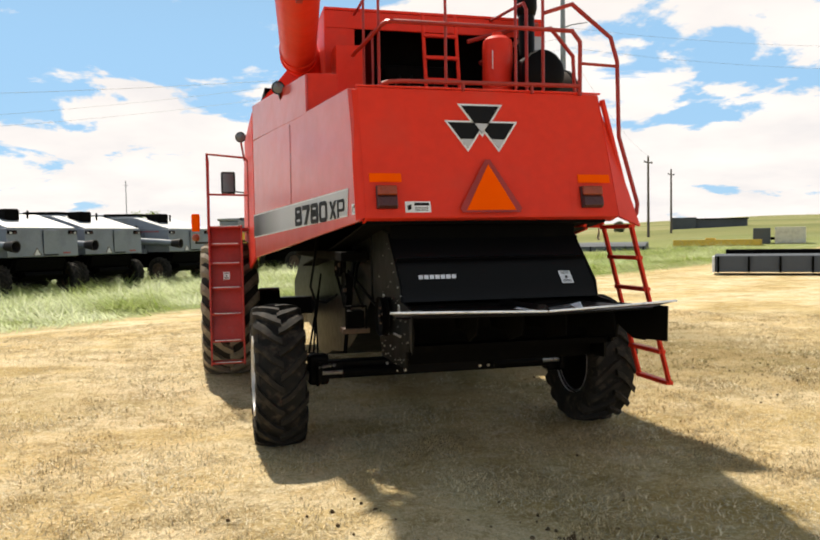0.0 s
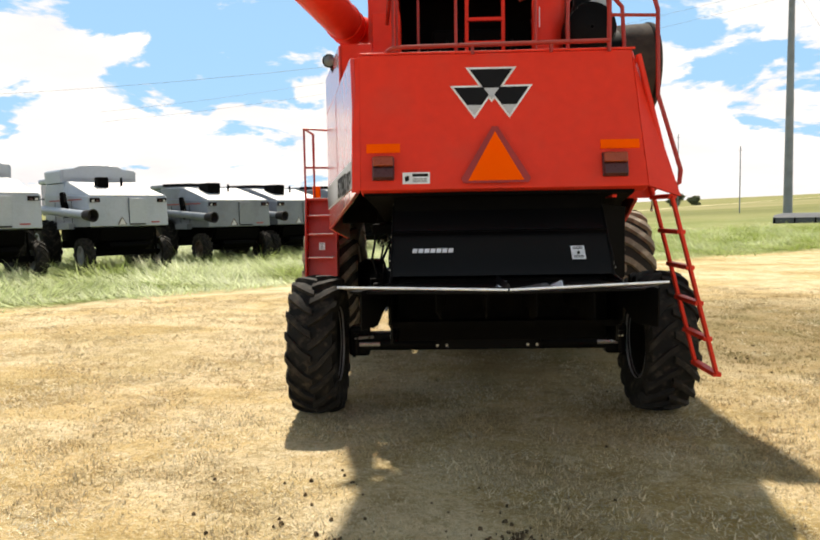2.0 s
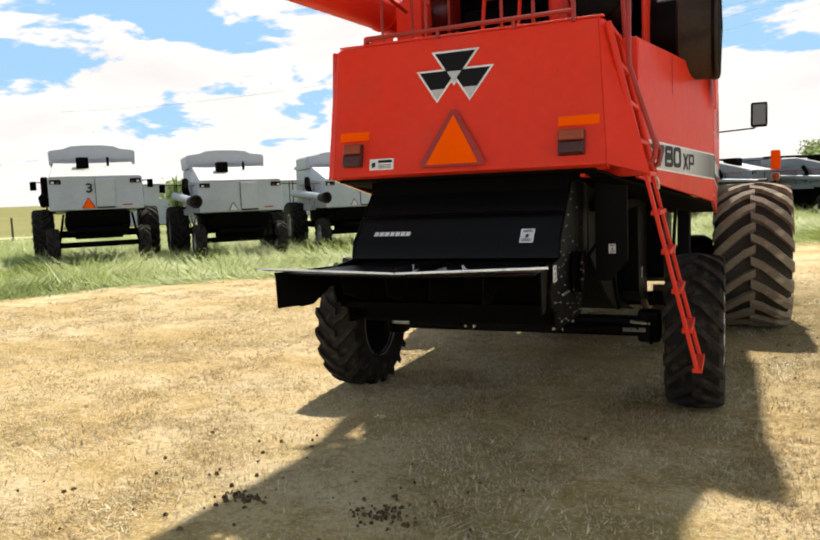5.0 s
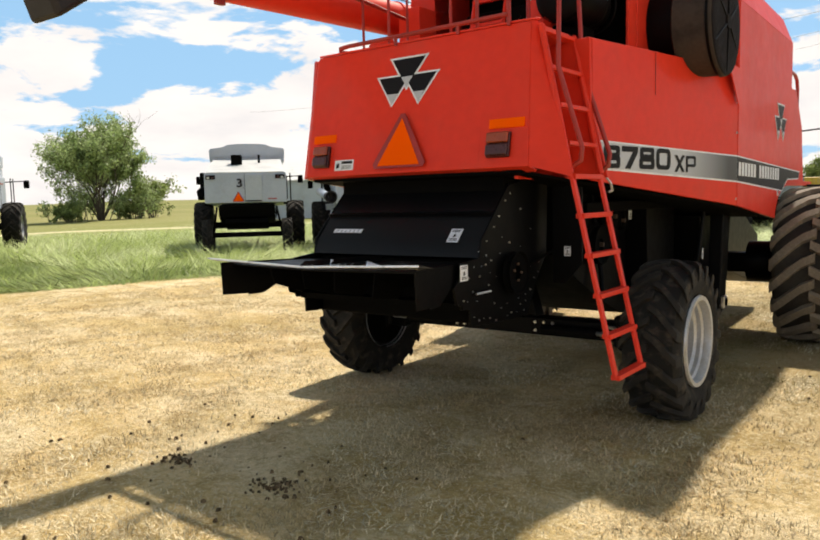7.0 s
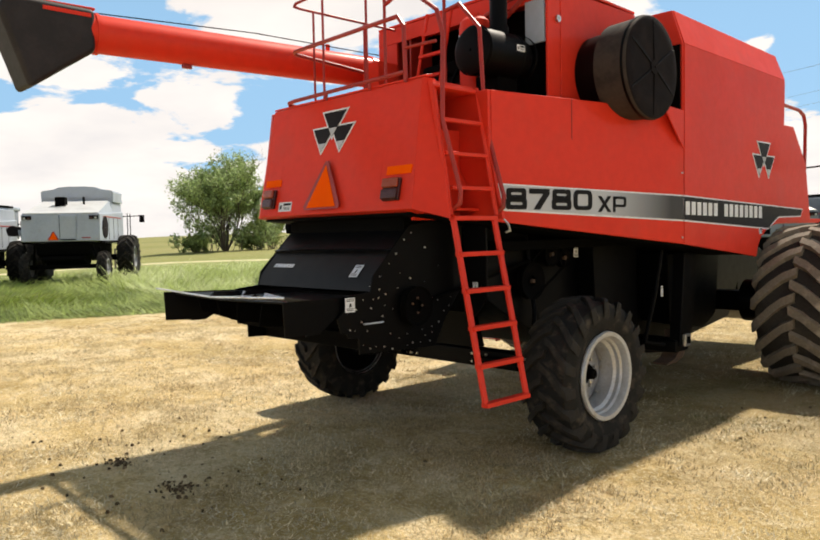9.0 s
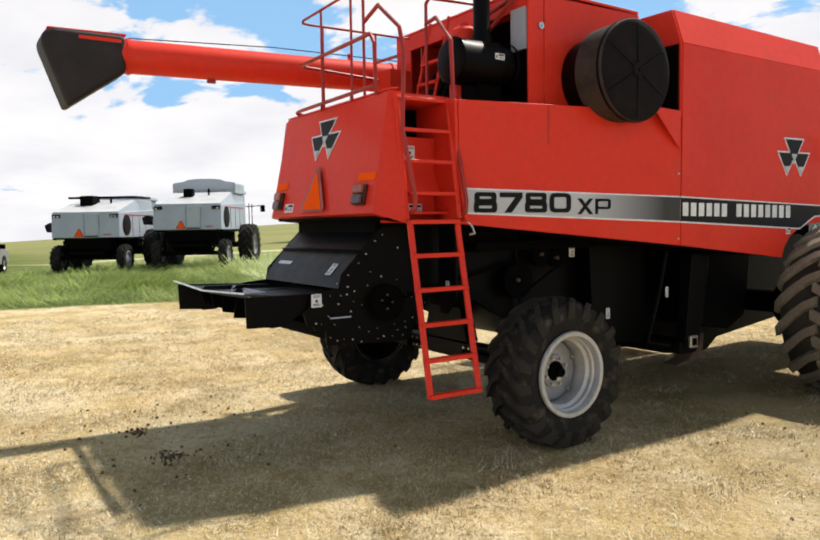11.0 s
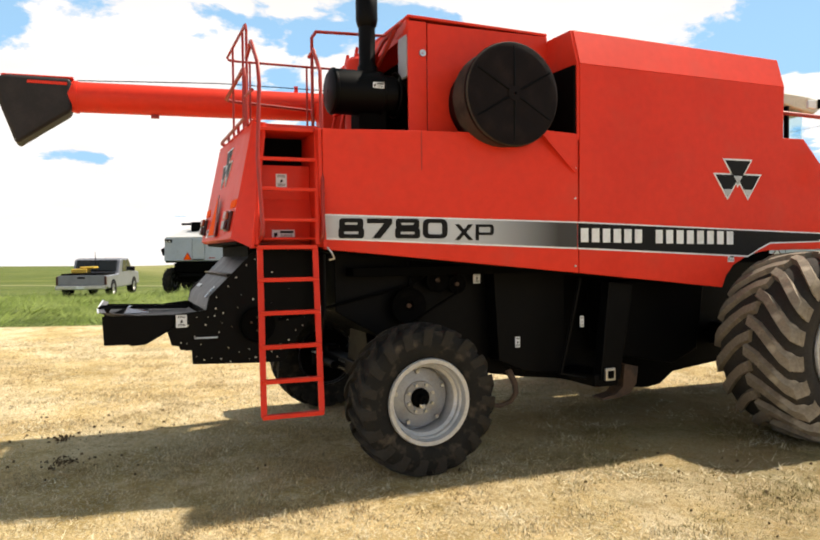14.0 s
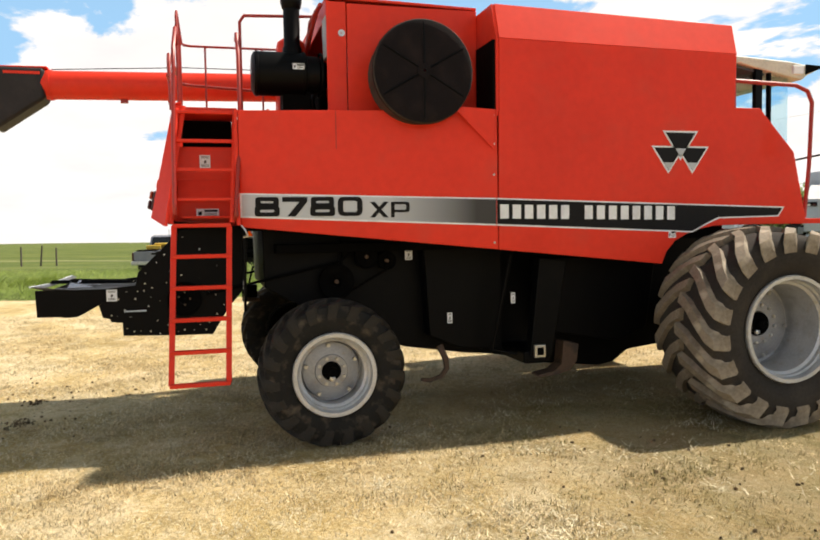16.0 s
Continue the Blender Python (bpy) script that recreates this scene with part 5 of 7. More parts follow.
Geo().box((-0.92, 4.00, 1.9), (0.38, 5.40, 2.45)).done("cab_base", RED_DARK, cab, bevel=0.02)
for lo, hi in (((-0.90, 4.02, 2.46), (0.38, 4.032, 3.49)), ((-0.90, 5.438, 2.46), (0.38, 5.45, 3.38)), ((-0.905, 4.04, 2.46), (-0.893, 5.43, 3.40)), ((0.383, 4.04, 2.46), (0.395, 5.43, 3.40))):
    pane = Geo().box(lo, hi).done("cab_window", CLEAR, cab, "lightly tinted cab glass")
    pane.visible_shadow = False
Geo().box((-0.52, 4.35, 2.45), (0.0, 4.50, 3.00)).done("seat_back", SOOT_AND_SHADE, cab, "black seat back", bevel=0.06)
Geo().box((-0.52, 4.50, 2.45), (0.0, 4.95, 2.60)).done("seat_cushion", SOOT_AND_SHADE, cab, bevel=0.05)
for x in (-0.91, 0.40):
    for y, half in ((4.02, 0.035), (5.02, 0.045), (5.17, 0.015)):
        Geo().box((x - 0.03, y - half, 2.4), (x + 0.03, y + half, 3.45 if y > 5.1 else 3.49)).done("pillar", BLACK, cab, bevel=0.006)
Geo().box((0.44, 5.44, 3.42), (0.475, 5.58, 3.515)).done("roof_lamp", WHITE, cab, "square roof lamp", bevel=0.01)
Geo().prism([(0.452, 5.62, 3.535), (0.452, 5.62, 3.42), (0.452, 5.70, 3.45), (0.452, 5.86, 3.508), (0.452, 5.84, 3.525)], (0.012, 0, 0)).done("roof_trim", SOOT_AND_SHADE, cab)
for s in (1, -1):
    Geo().pipe([(s * 1.45, 3.86, 3.10), (s * 1.45, 4.58, 3.08), (s * 1.45, 4.72, 3.03), (s * 1.45, 4.775, 2.92), (s * 1.45, 4.75, 2.3), (s * 1.45, 4.70, 1.80)], 0.02, 8).done("cab_hand_rail", RED_DARK, combine)
    Geo().box((0.40 if s > 0 else -1.54, 3.86, 1.74), (1.54 if s > 0 else -0.93, 5.3, 1.79)).done("cab_platform", RED, combine, bevel=0.005)
    arm = [(0.40, 5.3, 2.42), (s * 1.5, 4.9, 2.42), (s * 1.98, 4.62, 2.43), (s * 2.02, 4.6, 2.48)] if s > 0 else [(s * 0.95, 5.0, 2.42), (s * 1.4, 4.7, 2.42), (s * 1.72, 4.5, 2.45)]
    mirror = new("mirror")
    mirror.parent = combine
    tagged(mirror, label="black rear-view mirror on a thin arm")
    c = Vector((2.035, 4.6, 2.60)) if s > 0 else Vector((-1.775, 4.5, 2.57))
    Geo().pipe(arm, 0.010, 6).done("arm", BLACK, mirror)
    Geo().box((c.x - 0.10, c.y - 0.02, c.z - 0.16), (c.x + 0.10, c.y + 0.04, c.z + 0.16)).done("shell", BLACK, mirror, bevel=0.035, segments=3)
    Geo().box((c.x - 0.075, c.y - 0.024, c.z - 0.13), (c.x + 0.075, c.y - 0.021, c.z + 0.13)).done("mirror_glass", GLASS, mirror, "mirror glass")
    # fender arm with reflector and amber lamp
    x, y = s * 2.25, 5.0
    Geo().pipe([(s * 1.5, 5.0, 1.74), (x, y, 1.72), (x, y, 1.84)], 0.016, 6).done("marker_arm", BLACK, combine)
    Geo().box((x - 0.06, y - 0.01, 1.89), (x + 0.06, y + 0.03, 2.15)).done("marker_reflector", ORANGE, combine, "orange fender reflector", bevel=0.02)
    Geo().lathe([(0.01, -0.05), (0.055, -0.045), (0.06, 0.0), (0.045, 0.03), (0.002, 0.04)], (x, y, 1.80), (0, -1, 0), 20).done("marker_lamp", AMBER, combine, "round amber marker lamp")

# left boarding steps in front of the left drive wheel
steps = new("boarding_steps")
steps.parent = combine
tagged(steps, label="red closed boarding steps by the drive wheel")
SX0, SX1 = -2.045, -1.645
for x in (SX0, SX1):
    Geo().prism([(x, 2.62, 0.26), (x, 2.70, 0.26), (x, 2.98, 1.93), (x, 2.78, 1.93), (x, 2.66, 1.3)], (0.02 if x == SX0 else -0.02, 0, 0)).done("stringer", STEP_RED, steps, bevel=0.004)
Geo().prism([(SX0, 2.70, 0.56), (SX1, 2.70, 0.56), (SX1, 2.95, 1.90), (SX0, 2.95, 1.90)], (0, 0.02, 0)).done("riser_plate", STEP_RED, steps)
for z, y in ((0.29, 2.62), (0.55, 2.63), (0.87, 2.65), (1.18, 2.67), (1.47, 2.71), (1.70, 2.75), (1.91, 2.79)):
    Geo().box((SX0 + 0.02, y, z - 0.012), (SX1 - 0.02, y + 0.17, z + 0.012)).done("tread", STEP_RED, steps, bevel=0.004)
    Geo().box((SX0 + 0.05, y - 0.003, z + 0.006), (SX1 - 0.05, y + 0.006, z + 0.014)).done("worn_nosing", WORN, steps, "scuffed bright step edge")
sticker(frame_of((-1.88, 2.735, 1.28), (1, 0, 0), (0, 0.2, 1)), 0.075, 0.09, steps)
for pts in ([(-2.04, 2.80, 1.9), (-2.04, 2.80, 2.78), (-1.60, 2.80, 2.74), (-1.56, 2.80, 2.70), (-1.56, 2.80, 1.9)], [(-2.04, 2.80, 2.30), (-1.56, 2.80, 2.29)], [(-2.04, 2.80, 2.78), (-2.04, 3.5, 2.78), (-2.04, 3.5, 1.9)], [(-1.60, 2.76, 2.70), (-1.64, 2.76, 2.95)]):
    Geo().pipe(pts, 0.013, 8).done("step_rail", RED_DARK, steps)
Geo().box((-2.06, 2.95, 1.86), (-1.56, 4.0, 1.90)).done("platform", RED_DARK, steps)

# dark underbody between the axles
body_prof = [(-0.50, 1.76), (-0.49, 1.24), (-0.09, 1.01), (0.35, 0.80), (0.81, 0.63), (1.40, 0.54), (1.76, 0.50), (2.30, 0.38), (2.86, 0.325), (3.02, 0.35), (3.19, 0.47), (3.49, 0.505), (4.30, 0.60), (4.60, 1.05), (4.60, 1.62), (1.4, 1.62)]
under = Geo().prism([(-0.72, y, z) for y, z in body_prof], (1.44, 0, 0)).done("underbody", BLACK, combine, "black sheet metal underbody", bevel=0.01)
Geo().prism([(-0.70, y, z) for y, z in ((4.61, 0.66), (6.1, 0.36), (6.3, 0.40), (6.3, 1.05), (4.61, 1.70))], (1.40, 0, 0)).done("feeder_house", BLACK, combine, "black sloping feeder house", bevel=0.015)
# grain elevator and its covers on the right
Geo().prism([(0.72, y, z) for y, z in ((0.95, 1.6), (1.0, 0.75), (1.3, 0.62), (1.72, 0.58), (1.72, 1.55))], (0.20, 0, 0)).done("side_cover", BLACK, combine, bevel=0.01)
Geo().prism([(0.72, y, z) for y, z in ((2.1, 1.45), (2.15, 0.75), (2.9, 0.62), (3.2, 0.75), (3.3, 1.45))], (0.33, 0, 0)).done("side_cover", BLACK, combine, bevel=0.01)
Geo().prism([(1.20, y, z) for y, z in ((1.93, 1.47), (2.20, 1.44), (2.05, 0.56), (1.83, 0.56))], (0.12, 0, 0)).done("elevator_leg", BLACK, combine, "black grain elevator leg", bevel=0.012)
Geo().pipe([(1.2, 1.70, 1.5), (1.18, 1.62, 1.1), (1.1, 1.55, 0.62), (1.2, 1.75, 0.58)], 0.018, 8).done("conduit", BLACK, combine)
Geo().box((0.7, 1.78, 0.50), (1.3, 2.05, 0.62)).done("elevator_boot", BLACK, combine, bevel=0.02)
# hose hanging on the left
Geo().pipe([(-0.98, 0.9, 1.74), (-1.02, 0.88, 1.5), (-1.06, 0.86, 1.28), (-1.02, 0.84, 1.14), (-0.92, 0.82, 1.12), (-0.80, 0.80, 1.2)], 0.012, 8).done("hose", BLACK, combine, "looping black hose")
for s in (1, -1):
    Geo().pipe([(s * 0.72, 0.2, 1.70), (s * 0.80, 0.22, 1.0), (s * 0.85, 0.1, 0.72)], 0.02, 6).done("frame_strut", BLACK, combine)
    Geo().box((min(s * 0.72, s * 0.95), -0.40, 1.55), (max(s * 0.72, s * 0.95), 3.3, 1.63)).done("frame_rail", SOOT_AND_SHADE, combine, bevel=0.01)
    for y, z, r in ((0.43, 1.50, 0.11), (0.62, 1.46, 0.085), (0.15, 1.28, 0.16)):
        hub_x = s * (0.80 if y < 0.8 else (0.94 if y < 2 else 1.07))
        Geo().lathe([(0.01, 0), (r * 0.3, 0.0), (r * 0.32, 0.025 * s), (r * 0.85, 0.03 * s), (r, 0.045 * s), (r * 0.95, 0.02 * s), (r, -0.01 * s), (0.02, -0.01 * s)], (hub_x, y, z), (1, 0, 0), 28).done("pulley", SOOT_AND_SHADE, combine, "dark drive pulley")
        Geo().lathe([(0.02, 0.02 * s), (0.018, 0.05 * s), (0.001, 0.05 * s)], (hub_x, y, z), (1, 0, 0), 8).done("pulley_nut", RUST, combine)
    Geo().pipe([(s * 0.83, 0.15, 1.45), (s * 0.83, 0.43, 1.62), (s * 0.83, 0.62, 1.55), (s * 0.83, 0.62, 1.38), (s * 0.83, 0.15, 1.12)], 0.012, 6).done("drive_belt", SOOT_AND_SHADE, combine)
    Geo().pipe([(s * 0.76, -1.0, 1.20), (s * 0.80, 0.15, 1.45)], 0.012, 6).done("drive_belt", SOOT_AND_SHADE, combine)
sticker(frame_of((0.925, 1.17, 0.86), (0, 1, 0), (0, 0, 1)), 0.05, 0.10, combine)
sticker(frame_of((1.19, 1.70, 1.05), (0, 1, 0), (0, 0, 1)), 0.04, 0.10, combine)
sticker(frame_of((0.81, 0.80, 1.46), (0, 1, 0), (0, 0, 1)), 0.07, 0.10, combine)
Geo().box((1.322, 1.86, 0.56), (1.36, 1.97, 0.68)).done("boot_bearing", CHROME, combine, "square bearing plate", bevel=0.01)
# black block painting the shade of the bearing's hole
Geo().box((1.355, 1.885, 0.585), (1.37, 1.945, 0.655)).done("bearing_hole_shade", SOOT_AND_SHADE, combine, bevel=0.005)
Geo().prism([(0.92, y, z) for y, z in ((2.28, 0.66), (2.44, 0.62), (2.42, 0.46), (2.35, 0.375), (2.22, 0.335), (2.02, 0.325), (2.02, 0.345), (2.18, 0.375), (2.26, 0.44))], (0.17, 0, 0)).done("shoe", RUST, combine, "rusty curved skid shoe", bevel=0.006)
for y, k in ((1.08, 1.0),):
    Geo().pipe([(0.95, y, 0.66), (0.98, y + 0.05 * k, 0.54), (0.98, y + 0.06 * k, 0.45), (0.98, y + 0.01, 0.38), (0.98, y - 0.10 * k, 0.345), (0.98, y - 0.19 * k, 0.36)], 0.032 * k, 6, r_end=0.016).done("tow_hook", RUST, combine, "rusty curved hook")
# fittings seen past the left rear wheel
Geo().box((-0.98, -0.62, 0.98), (-0.76, -0.44, 1.02)).done("battery_tray", RUST, combine, bevel=0.005)
Geo().box((-0.94, -0.60, 1.025), (-0.80, -0.46, 1.16)).done("battery", SOOT_AND_SHADE, combine, "black battery on a tray", bevel=0.01)
Geo().pipe([(-0.95, -0.61, 1.0), (-0.95, -0.62, 1.2), (-0.79, -0.62, 1.2), (-0.79, -0.61, 1.0)], 0.008, 6).done("battery_clamp", SOOT_AND_SHADE, combine)
Geo().pipe([(-0.80, -0.55, 1.18), (-0.86, -0.50, 1.35), (-0.80, -0.3, 1.5), (-0.74, -0.1, 1.55)], 0.010, 6).done("battery_cable", SOOT_AND_SHADE, combine)
for k in range(3):
    Geo().pipe([(-1.0 - 0.02 * k, 0.2, 0.70), (-1.05 - 0.03 * k, 0.45 + 0.1 * k, 0.66), (-1.02, 0.8, 0.95 + 0.05 * k), (-0.95, 0.9, 1.4)], 0.009, 6).done("hydraulic_hose", SOOT_AND_SHADE, combine)
sticker(frame_of((-0.737, -1.02, 1.25), (0, -1, 0), (0, 0, 1)), 0.05, 0.07, combine)
sticker(frame_of((-0.737, -1.50, 1.22), (0, -1, 0), (0, 0, 1)), 0.06, 0.06, combine)

# pan added under the hood to block leaking sun and darken the underbody
Geo().prism([(-0.92, -1.36, 1.835), (0.92, -1.36, 1.835), (1.0, -0.7, 1.77), (1.52, 1.42, 1.545), (1.52, 3.0, 1.41), (-0.90, 3.0, 1.41), (-0.90, 1.42, 1.545), (-0.90, -0.7, 1.77)][::-1], (0, 0, 0.02)).done("hood_light_pan", SOOT_AND_SHADE, combine)
for y0, y1, inner in ((0.07, 1.42, 1.06), (-0.70, 0.06, 0.90)):
    Geo().prism([(inner, y0, 2.73), (side_x(y0) - 0.03, y0, 2.73), (side_x(y1) - 0.03, y1, 2.73), (inner, y1, 2.73)], (0, 0, 0.012)).done("side_deck", RED, combine)
    # the left deck leaves a slot beside the engine bay
    Geo().prism([(-0.955, y0, 2.73), (-1.03, y0, 2.73), (-1.03, y1, 2.73), (-0.955, y1, 2.73)], (0, 0, 0.012)).done("side_deck", RED, combine)
Geo().prism([(-1.19, 0.0, 2.73), (-side_x(0.0) + 0.03, 0.0, 2.73), (-1.52, 1.42, 2.73), (-1.19, 1.42, 2.73)], (0, 0, 0.012)).done("side_deck", RED, combine)
for y in (0.20, 0.72):
    Geo().box((-1.20, y, 2.70), (-1.04, y + 0.16, 2.728)).done("deck_tie", RED_DARK, combine)

Geo().prism([(0.80, -0.68, 1.77), (1.03, -0.68, 1.74), (1.03, -0.68, 1.20), (0.90, -0.68, 1.05), (0.80, -0.68, 1.05)], (0, 0.02, 0)).done("rear_shield", BLACK, combine, "black splash shield", bevel=0.004)
sticker(frame_of((0.895, -0.683, 1.25), (1, 0, 0), (0, 0, 1)), 0.05, 0.07, combine)

# unseen black blocks added inside hood and tank to stop sun leaking through
Geo().prism([(-0.85, -1.12, 1.90), (0.54, -1.12, 1.90), (0.54, -0.68, 1.90), (0.95, -0.66, 1.90), (1.40, 1.40, 1.90), (-0.95, 1.40, 1.90)], (0, 0, 0.74)).done("hood_light_block", SOOT_AND_SHADE, combine)
Geo().box((-1.42, 1.47, 1.62), (1.42, 3.78, 3.32)).done("tank_light_block", SOOT_AND_SHADE, combine)

# axles
axle = new("rear_axle")
axle.parent = combine
tagged(axle, label="black steering axle with hydraulic rams")
Geo().box((-1.05, -0.09, 0.53), (1.05, 0.07, 0.68)).done("beam", BLACK, axle, bevel=0.015)
Geo().prism([(-0.35, -0.06, 0.68), (0.35, -0.06, 0.68), (0.22, -0.06, 1.10), (-0.22, -0.06, 1.10)], (0, 0.14, 0)).done("pivot", BLACK, axle, bevel=0.01)
for s in (1, -1):
    Geo().box((min(s * 1.02, s * 1.20), -0.09, 0.48), (max(s * 1.02, s * 1.20), 0.07, 0.74)).done("knuckle", BLACK, axle, bevel=0.03)
    Geo().pipe([(s * 0.98, -0.15, 0.66), (s * 1.14, -0.22, 0.66)], 0.014, 8).done("tie_rod_end", CHROME, axle)
    Geo().pipe([(s * 1.14, -0.22, 0.50), (s * 1.14, -0.22, 0.68)], 0.014, 8).done("steering_pin", SOOT_AND_SHADE, axle)
    Geo().pipe([(s * 0.45, -0.17, 0.60), (s * 0.92, -0.17, 0.60)], 0.04, 10).done("ram_barrel", BLACK, axle)
    Geo().pipe([(s * 0.92, -0.17, 0.60), (s * 1.10, -0.17, 0.60)], 0.018, 8).done("ram_rod", CHROME, axle)
    Geo().pipe([(s * 1.12, -0.20, 0.52), (s * 1.12, -0.20, 0.70)], 0.025, 8).done("ram_pin", BLACK, axle)
    g = Geo()
    for i in range(3):
        for k in range(2):
            g.lathe([(0.014, 0), (0.012, -0.015), (0.001, -0.015)], (s * (0.35 + 0.08 * i), -0.09, 0.57 + 0.07 * k), (0, 1, 0), 6)
    tagged(g.done("axle_bolt", CHROME, axle), kind="stuff")
front = new("drive_axle")
front.parent = combine
Geo().box((-1.6, 3.68, 0.74), (1.6, 3.90, 0.97)).done("beam", BLACK, front, bevel=0.02)
for s in (1, -1):
    Geo().lathe([(0.01, 0), (0.24, 0), (0.24, 0.25 * s), (0.17, 0.35 * s), (0.01, 0.35 * s)], (s * 1.15, 3.79, 0.862), (1, 0, 0), 24).done("final_drive", BLACK, front)
for s in (1, -1):
    wheel(combine, (s * 1.46, -0.015, 0.585), 0.605, 0.41, 0.315, s, 19, 0.037, 0.34, 0.062, RUBBER, TREAD, 0.225, 8, "bar-tread steering wheel with a silver rim")
    wheel(combine, (1.935 if s > 0 else -1.80, 3.80, 0.845), 0.88, 0.83 if s > 0 else 0.70, 0.435, s, 20, 0.055, 0.42, 0.11, RUBBER_MUD, TREAD_MUD, 0.45 if s > 0 else 0.36, 12, "large muddy drive wheel with a silver rim", 0.17)

# straw chopper at the back
chopper = new("straw_chopper")
chopper.parent = combine
tagged(chopper, label="black straw chopper with a spreading tailboard")
CH = [(-0.95, 1.80), (-1.20, 1.77), (-1.56, 1.41), (-1.585, 1.30), (-1.80, 1.28), (-1.83, 1.18), (-1.885, 1.135), (-1.855, 1.03), (-1.80, 1.018), (-1.79, 0.99), (-1.70, 0.98), (-1.695, 0.868), (-1.22, 0.848), (-0.95, 0.845), (-0.81, 1.075), (-0.65, 1.26), (-0.62, 1.80)]
bolt_rng = random.Random(12)
for s in (1, -1):
    Geo().prism([(s * 0.735, y, z) for y, z in CH], (-0.018 * s, 0, 0)).done("side_plate", BLACK, chopper, bevel=0.003)
    g = Geo()
    for y, z in ((-1.25, 1.66), (-1.40, 1.50), (-1.50, 1.40), (-1.52, 1.25), (-1.58, 1.18), (-1.48, 1.12), (-1.62, 1.02), (-1.55, 0.90), (-1.40, 0.88), (-1.25, 0.88), (-1.1, 0.88), (-1.0, 0.89), (-1.66, 1.24), (-1.72, 1.18), (-1.60, 1.34), (-1.30, 1.42),
                 (-1.20, 1.05), (-0.90, 1.02), (-0.86, 1.10), (-1.42, 0.98), (-1.68, 1.10), (-0.98, 1.0), (-1.05, 1.60), (-0.9, 1.45),
                 (-1.46, 1.20), (-1.44, 1.28), (-1.50, 1.31), (-1.56, 1.25), (-1.78, 1.05), (-1.74, 1.04), (-1.66, 0.93), (-1.60, 0.89), (-1.48, 0.90), (-1.33, 0.95), (-1.18, 0.90), (-1.05, 0.93), (-0.97, 0.95), (-0.80, 1.14), (-0.78, 1.20), (-0.92, 1.20), (-1.34, 1.56), (-1.18, 1.70)) + tuple((-1.18 + 0.21 * math.cos(q), 1.17 + 0.21 * math.sin(q)) for q in (0.2, 0.9, 1.7, 2.4, 3.2, 4.4, 5.2)):
        r = bolt_rng.choice((0.003, 0.004, 0.0052, 0.0068, 0.0078))
        g.lathe([(r, 0), (r * 0.9, 0.007 * s), (0.001, 0.007 * s)], (s * 0.735, y + bolt_rng.uniform(-0.01, 0.01), z + bolt_rng.uniform(-0.01, 0.01)), (1, 0, 0), 6)
    tagged(g.done("bolt_head", CHROME, chopper), kind="stuff")
    Geo().lathe([(0.01, 0), (0.05, 0.0), (0.05, 0.03 * s), (0.13, 0.032 * s), (0.145, 0.05 * s), (0.135, 0.02 * s), (0.145, -0.002 * s), (0.02, -0.002 * s)], (s * 0.755, -1.18, 1.17), (1, 0, 0), 28).done("rotor_pulley", SOOT_AND_SHADE, chopper)
    for dy, dz in ((-0.05, 0.02), (0.0, 0.06), (0.045, 0.0), (0.0, -0.05)):
        Geo().lathe([(0.010, 0), (0.009, 0.01 * s), (0.001, 0.01 * s)], (s * 0.787, -1.18 + dy, 1.17 + dz), (1, 0, 0), 6).done("pulley_bolt", RUST, chopper)
    Geo().pipe([(s * 0.765, -1.68, 1.08), (s * 0.765, -1.50, 1.08)], 0.008, 6).done("adjuster_rod", CHROME, chopper)
sticker(frame_of((0.738, -1.82, 1.17), (0, 1, 0), (0, 0, 1)), 0.085, 0.10, chopper)
Geo().prism([(-0.72, -1.20, 1.77), (-0.72, -1.215, 1.755), (-0.72, -1.40, 1.565), (-0.72, -1.555, 1.40), (-0.72, -1.585, 1.30), (-0.72, -1.55, 1.30), (-0.72, -1.525, 1.40), (-0.72, -1.37, 1.56), (-0.72, -1.17, 1.76)], (1.44, 0, 0)).done("back_sheet", SATIN, chopper, "satin black back sheet")
Geo().prism([(-0.72, -1.33, 1.60), (-0.72, -1.42, 1.585), (-0.72, -1.40, 1.56)], (1.44, 0, 0)).done("fold", SATIN, chopper)
Geo().box((-0.72, -1.24, 1.66), (0.72, -1.0, 1.86)).done("upper_baffle", SOOT_AND_SHADE, chopper)
Geo().box((-0.70, -1.55, 0.86), (0.70, -0.95, 1.28)).done("rotor_housing", SOOT_AND_SHADE, chopper, bevel=0.02)
BACK = frame_of((0, -1.475, 1.483), (1, 0, 0), (0, 0.68, 0.73))
for k in range(7):
    p, d = on_plane(BACK @ Matrix.Translation((0, 0, 0.006)), [(-0.59 + 0.04 * k, -0.052), (-0.558 + 0.04 * k, -0.052), (-0.553 + 0.04 * k, -0.016), (-0.585 + 0.04 * k, -0.016)], 0.002)
    Geo().prism(p, d).done("name_block", WHITE, chopper, smooth=0)
sticker(BACK @ Matrix.Translation((0.465, -0.125, 0.006)), 0.09, 0.115, chopper)
# spreading tailboard with its deflector fins
tail = new("tailboard")
tail.parent = chopper
tagged(tail, label="black spreading tailboard with worn bright edge")
